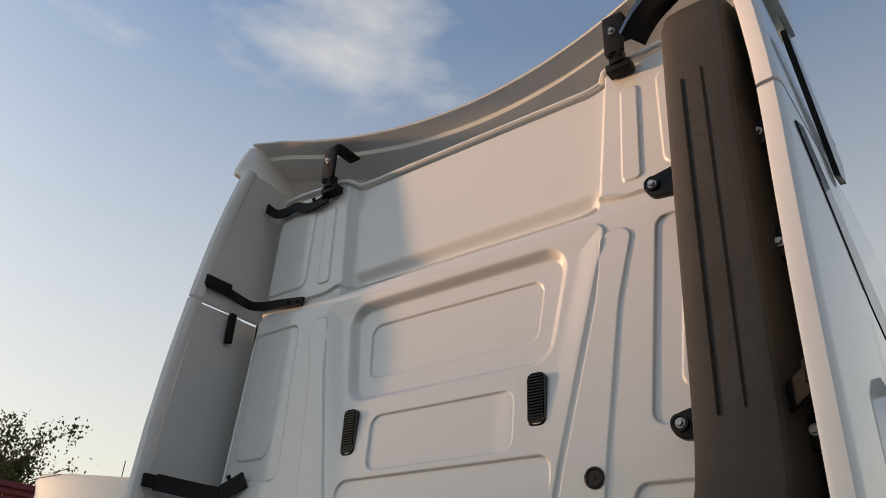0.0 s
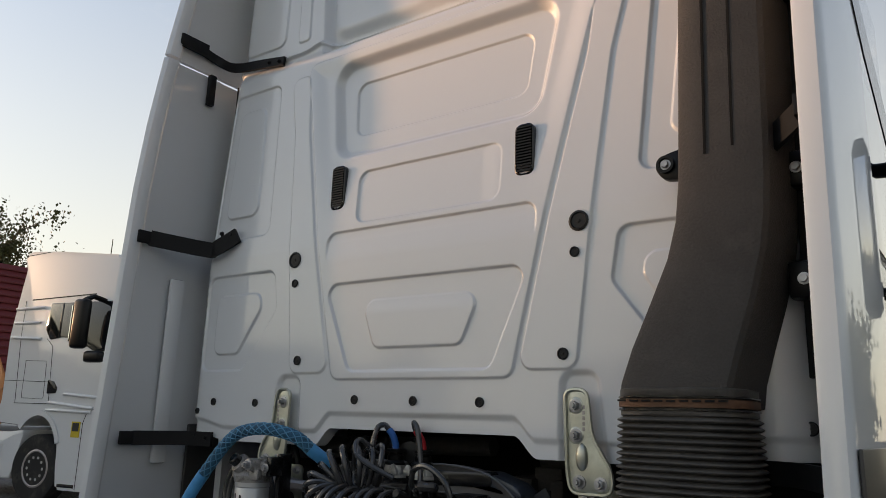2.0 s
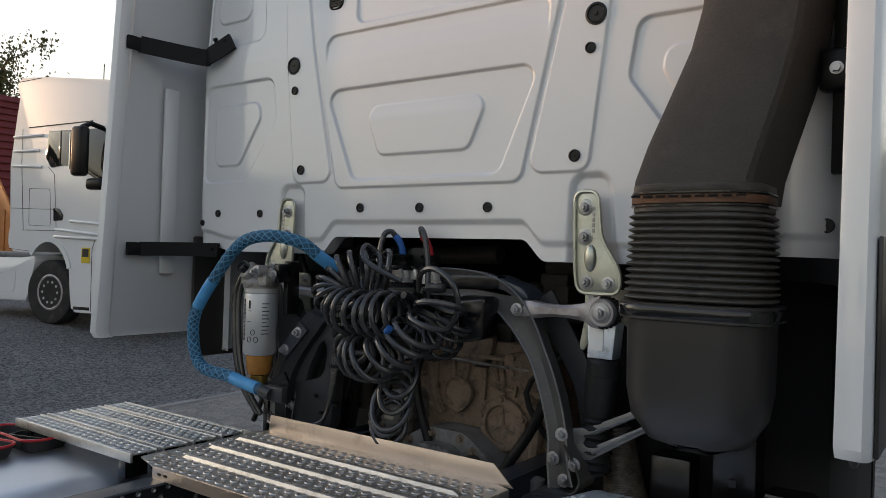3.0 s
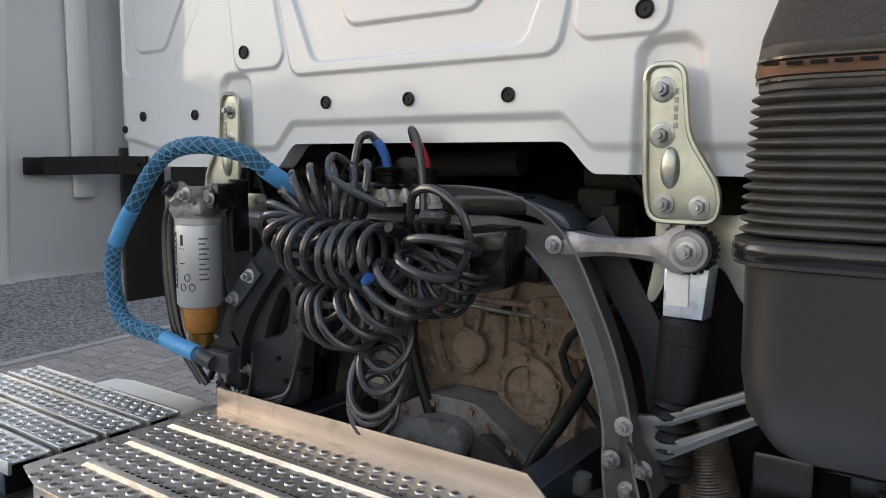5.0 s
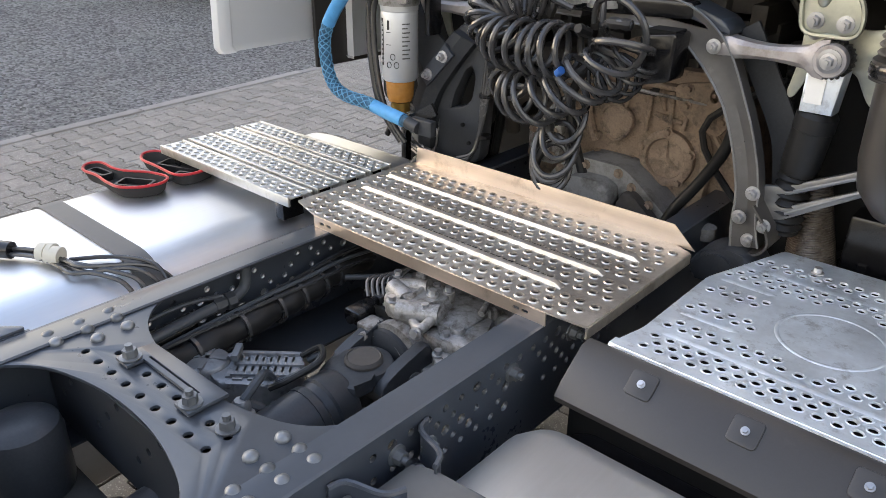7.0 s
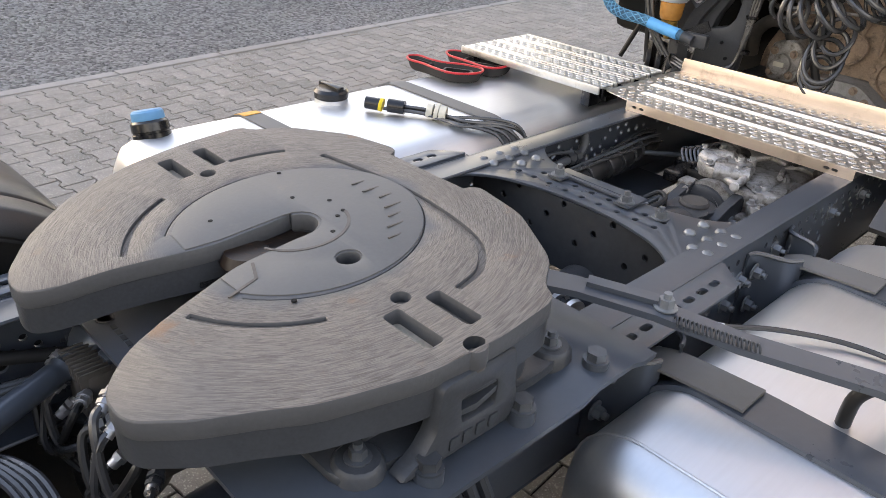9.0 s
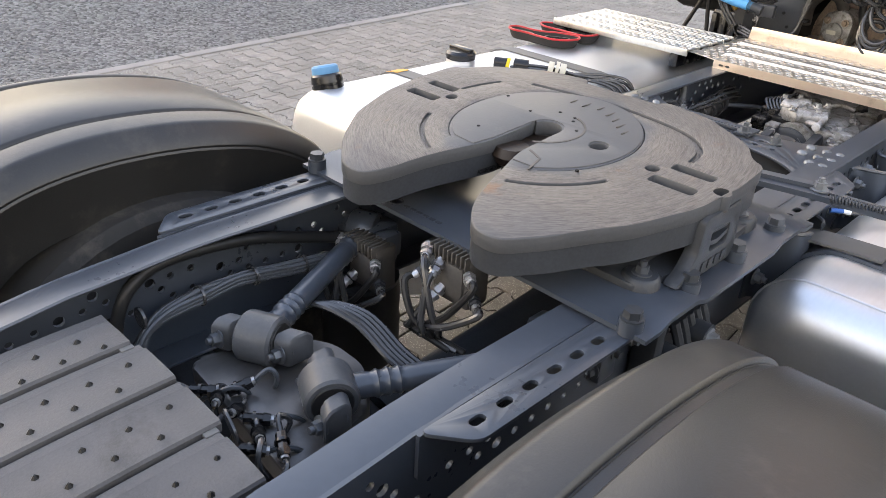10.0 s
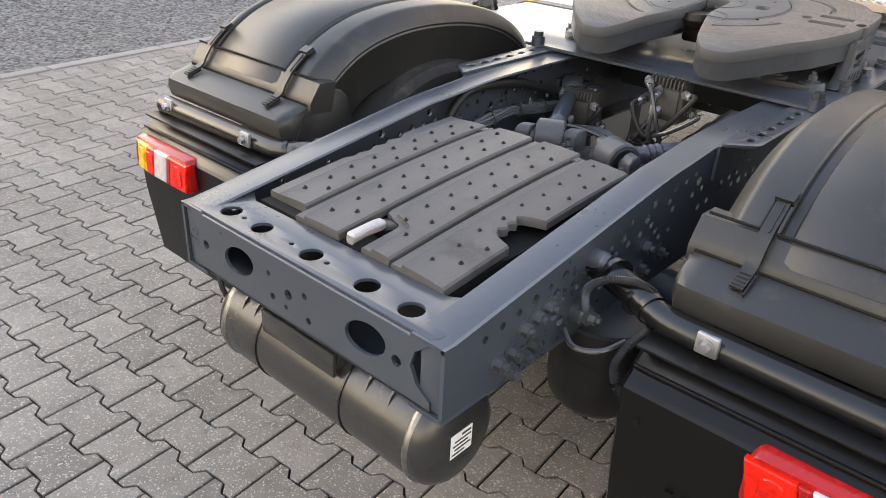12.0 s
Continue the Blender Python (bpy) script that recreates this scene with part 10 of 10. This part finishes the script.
lathe(bm, [(0.08, 0.10), (0.09, 0.13), (0.12, 0.10), (0.20, 0.10), (0.26, 0.14), (0.285, 0.13), (0.285, 0.0), (0.05, 0.0)], aim((0.51, 0.16, 0.455), (0, -1, 0)), 32)
rim = part("rim", there(bm), M_CAST_AL, wheel)
for k in range(10):
    bm = fresh()
    a = 0.628 * k
    rod(bm, (0.51 + 0.165 * math.cos(a), 0.05, 0.455 + 0.165 * math.sin(a)), (0.51 + 0.165 * math.cos(a), 0.025, 0.455 + 0.165 * math.sin(a)), 0.022, seg=8)
    part("wheel_nut", there(bm), M_BOLT, rim)
bm = fresh()
ring = [(0.49 + 0.50 * math.cos(a), -0.008, 0.62 + 0.66 * math.sin(a)) for a in np.linspace(0.35, 2.45, 18)]
strap(bm, ring, 0.03, 0.075, (0, 1, 0))
part("wheel_arch", there(bm), M_WHITE, other)
bm = fresh()
box(bm, 1.06, 1.40, -0.006, 0.02, 0.22, 0.27, 0.006)
part("entry_step", there(bm), M_SEAL, other)
bm = fresh()
box(bm, 1.21, 1.38, -0.010, 0.004, 0.94, 1.17)
sticker = part("warning_sticker", there(bm), M_YELLOW, other, "yellow and black blind-spot sticker")
bm = fresh()
box(bm, 1.23, 1.36, -0.014, -0.0105, 1.03, 1.15)
part("sticker_print", there(bm), M_INK, sticker)
bm = fresh()
prism(bm, soft_poly([(-1.8, 0.28), (-0.02, 0.28), (0.02, 0.40), (0.17, 0.95), (0.15, 1.02), (-0.15, 0.98), (-1.8, 0.96)], 0.03, 3), xz, 0.02, 2.3, 0.03, 3)
skirt = part("side_skirt", there(bm), M_WHITE, other)
bm = fresh()
strap(bm, [(-1.7, 0.018, 0.42), (-0.32, 0.018, 0.42), (-0.28, 0.018, 0.50), (-0.26, 0.018, 0.78), (-1.7, 0.018, 0.86)], 0.012, 0.006, (0, 0, 1))
part("skirt_seam", there(bm), M_TRIM, skirt)
bm = fresh()
box(bm, -3.2, 0.0, 0.75, 1.65, 0.85, 1.05, 0.02)
part("frame", there(bm), M_FRAME, other)
bm = fresh()
rod(bm, (1.2, 0.3, 3.80), (1.2, 0.3, 4.05), 0.008, seg=6)
part("aerial", there(bm), M_BLACK, other)
bm = fresh()
lathe(bm, [(0.28, -0.13), (0.48, -0.14), (0.51, 0), (0.48, 0.14), (0.28, 0.13)], aim((-2.6, 0.25, 0.51), (0, -1, 0)), 32)
part("rear_wheel", there(bm), M_TYRE, other)

# ---- timber house and fence behind it ----
house = thing("timber_house", (-27, 18, 0.4), "orange timber house with a dark red tiled roof", "house")
H = pose(-27.0, 14.05, 0, 0, 0, 0)


def at_house(bm):
    bmesh.ops.transform(bm, matrix=H, verts=bm.verts)
    return bm


bm = fresh()
prism(bm, [(-3.5, 0), (3.5, 0), (3.5, 3.0), (0, 6.6), (-3.5, 3.0)], xz, 0, 9)
part("wall", at_house(bm), M_WOOD, house)
for s in (-1, 1):
    bm = fresh()
    prism(bm, [(s * 4.1, 2.45), (s * 0.0, 6.75), (s * 0.0, 6.95), (s * 4.1, 2.65)], xz, -0.7, 9.7, 0.01)
    roof = part("roof", at_house(bm), M_ROOF, house)
    for k in range(16):
        bm = fresh()
        u = k / 16
        x, z = s * 4.1 * (1 - u), 2.68 + 4.3 * u
        box(bm, x - 0.05, x + 0.05, -0.7, 9.7, z - 0.02, z + 0.045, 0.01)
        part("tile_course", at_house(bm), M_ROOF, roof)
    bm = fresh()
    strap(bm, [(s * 4.15, -0.72, 2.5), (s * 0.02, -0.72, 6.82)], 0.28, 0.06, (0, 0, 1))
    part("verge_board", at_house(bm), M_WOOD, house)
for k in range(14):
    bm = fresh()
    box(bm, -3.45 + 0.5 * k, -3.40 + 0.5 * k, -0.03, 0.0, 0, 3.0 + (3.4 if abs(-3.4 + 0.5 * k) < 1 else 1.2 if abs(-3.4 + 0.5 * k) < 2.4 else 0.2))
    part("wall_board", at_house(bm), M_WOOD, house)
fence = thing("board_fence", (-27, 11, 0.4), "weathered grey board fence in front of the house", "fence")
for k in range(7):
    bm = fresh()
    box(bm, -5.5, 5.5, -3.0, -2.96, 0.05 + 0.24 * k, 0.26 + 0.24 * k, 0.005)
    part("board", at_house(bm), M_OLDWOOD, fence)
for k in range(6):
    bm = fresh()
    box(bm, -5.5 + 2.2 * k, -5.38 + 2.2 * k, -2.96, -2.84, 0, 1.85, 0.01)
    part("post", at_house(bm), M_OLDWOOD, fence)


# ---- trees ----
def tree(x, y, high, spread, leaves, seed, name="tree", label="", leaf=0.09, mat=None):
    rng = random.Random(seed)
    t = thing(name, (x, y, 0), label, "tree", "trees round the yard")
    bm, tips = fresh(), []
    base = Vector((x, y, -0.1))
    top = Vector((x + rng.uniform(-0.4, 0.4), y + rng.uniform(-0.4, 0.4), high * 0.62))
    r0 = high * 0.022
    trunk = [base.lerp(top, k / 8) + Vector((rng.uniform(-0.08, 0.08), rng.uniform(-0.08, 0.08), 0)) for k in range(9)]
    sweep(bm, trunk, [r0 * (1 - 0.75 * k / 8) for k in range(9)], 8)
    for i in range(17):
        a = trunk[3 + i % 6]
        ang, out = rng.uniform(0, 6.283), spread * rng.uniform(0.45, 1.0)
        b = a + Vector((math.cos(ang) * out, math.sin(ang) * out, high * rng.uniform(0.12, 0.42)))
        b.z = min(b.z, high * rng.uniform(0.85, 1.0))
        mid = a.lerp(b, 0.5) + Vector((0, 0, out * 0.18))
        limb = rounded([a, mid, b], 4)
        sweep(bm, limb, [r0 * 0.4 * (1 - 0.85 * k / (len(limb) - 1)) for k in range(len(limb))], 5)
        for k in range(4):
            c = limb[2 + k + (k > 2)] if len(limb) > 6 else b
            d = c + Vector((rng.gauss(0, 1), rng.gauss(0, 1), rng.gauss(0.3, 0.7))) * spread * 0.22
            sweep(bm, [c, c.lerp(d, 0.5), d], [r0 * 0.12, r0 * 0.08, r0 * 0.03], 4)
            tips += [d, c]
        tips.append(b)
    part("trunk", bm, M_BARK, t)
    vs, fs = [], []
    for i in range(leaves):
        c = rng.choice(tips)
        p = c + Vector((rng.gauss(0, 1), rng.gauss(0, 1), rng.gauss(0, 0.8))) * spread * 0.13
        e = Euler((rng.uniform(0, 6.28), rng.uniform(0, 6.28), rng.uniform(0, 6.28))).to_matrix()
        s, k = leaf * rng.uniform(0.6, 1.3), len(vs)
        for q in ((-0.5, 0, 0), (0, 0.35, 0.1), (0.6, 0, 0), (0, -0.35, 0.1)):
            vs.append(p + e @ (Vector(q) * s))
        fs.append((k, k + 1, k + 2, k + 3))
    me = bpy.data.meshes.new("crown")
    me.from_pydata(vs, [], fs)
    me.materials.append(mat or M_LEAF)
    tagged(attach(new("crown", me), t), kind="stuff")
    return t


tree(-37.6, 19.0, 12.4, 2.9, 15000, 4, label="half-bare autumn tree with thin olive leaves behind the house", leaf=0.17)
tree(-43, 19.5, 11.5, 4.5, 6000, 5, label="half-bare autumn tree with thin olive leaves", leaf=0.17)
# unseen trees round the yard: they block the low sun and darken reflections
for i, az in enumerate([18 + 11.0 * k for k in range(18)] + [223 + 4.0 * k for k in range(13)] + [282, 291]):
    way, far = radians(az), (42 + 3 * math.sin(i * 1.7) if az > 150 else 30 + 2 * math.sin(i * 1.7))
    tree(far * math.sin(way), far * math.cos(way), 6.2 if 238 < az < 264 else 5.75 + 0.35 * math.sin(i * 2.3), 3.6, 9000 if 238 < az < 264 else 2800, 30 + i, label="bushy dark green tree of the unseen ring round the yard", leaf=0.42, mat=M_LEAFD)

# ---- interlocking pavers ----
def paver_half():
    """One corner of the bone shape, from its end to its waist."""
    return ((0.0985, 0.0), (0.0985, 0.091), (0.066, 0.093), (0.042, 0.0645), (0.0, 0.062))


def paver_outline():
    q = paver_half()[1:]
    right = [(x, y) for x, y in q]
    left = [(-x, y) for x, y in q[-2::-1]]
    top = right + left
    return top + [(-x, -y) for x, y in top]


def add_paver(verts, faces, m, rng):
    ring = paver_outline()
    k, n = len(verts), len(ring)
    lift = rng.uniform(-0.0015, 0.0015)
    for s, z in ((1.0, -0.014), (1.0, -0.003), (0.965, 0.0)):
        verts.extend(m @ Vector((x * s, y * s, z + lift)) for x, y in ring)
    for j in range(2):
        for i in range(n):
            faces.append((k + j * n + i, k + j * n + (i + 1) % n, k + (j + 1) * n + (i + 1) % n, k + (j + 1) * n + i))
    faces.append(tuple(range(k + 2 * n, k + 3 * n)))


TURN = Matrix.Rotation(radians(5.2), 4, "Z")
rng = random.Random(21)
verts, faces = [], []
add_paver(verts, faces, Matrix(), rng)
PAVER = bpy.data.meshes.new("paver")
PAVER.from_pydata([tuple(v) for v in verts], [], faces)
PAVER.materials.append(M_PAVER)
near, rest = [], []
for j in range(-50, 95):
    for i in range(-32, 48):
        p = TURN @ Vector((-1.378 + i * 0.2055 + (0.10275 if j % 2 else 0), -0.0375 + j * 0.1625, 0))
        if p.x < kerb_x(p.y) - 0.03 or p.y > 13 or p.x > 7.5:
            continue
        spot = Matrix.Translation((p.x, p.y, 0)) @ TURN
        (near if -2.9 < p.x < 0.75 and -1.0 < p.y < 1.25 else rest).append(spot)
for spot in near[:300]:
    placed("paver", PAVER, spot @ pose(0, 0, rng.uniform(-0.0015, 0.0015)), pavement)
verts, faces = [], []
for spot in near[300:] + rest:
    add_paver(verts, faces, spot, rng)
me = bpy.data.meshes.new("paver_field")
me.from_pydata([tuple(v) for v in verts], [], faces)
M_FIELD = M_PAVER.copy()
fn, fl = M_FIELD.node_tree.nodes, M_FIELD.node_tree.links
geo = fn.new("ShaderNodeNewGeometry")
info = next(n for n in fn if n.type == "OBJECT_INFO")
for link in list(info.outputs["Random"].links):
    fl.new(geo.outputs["Random Per Island"], link.to_socket)
me.materials.append(M_FIELD)
tagged(attach(new("paver_field", me), pavement), "further grey pavers of the same pattern", kind="stuff")
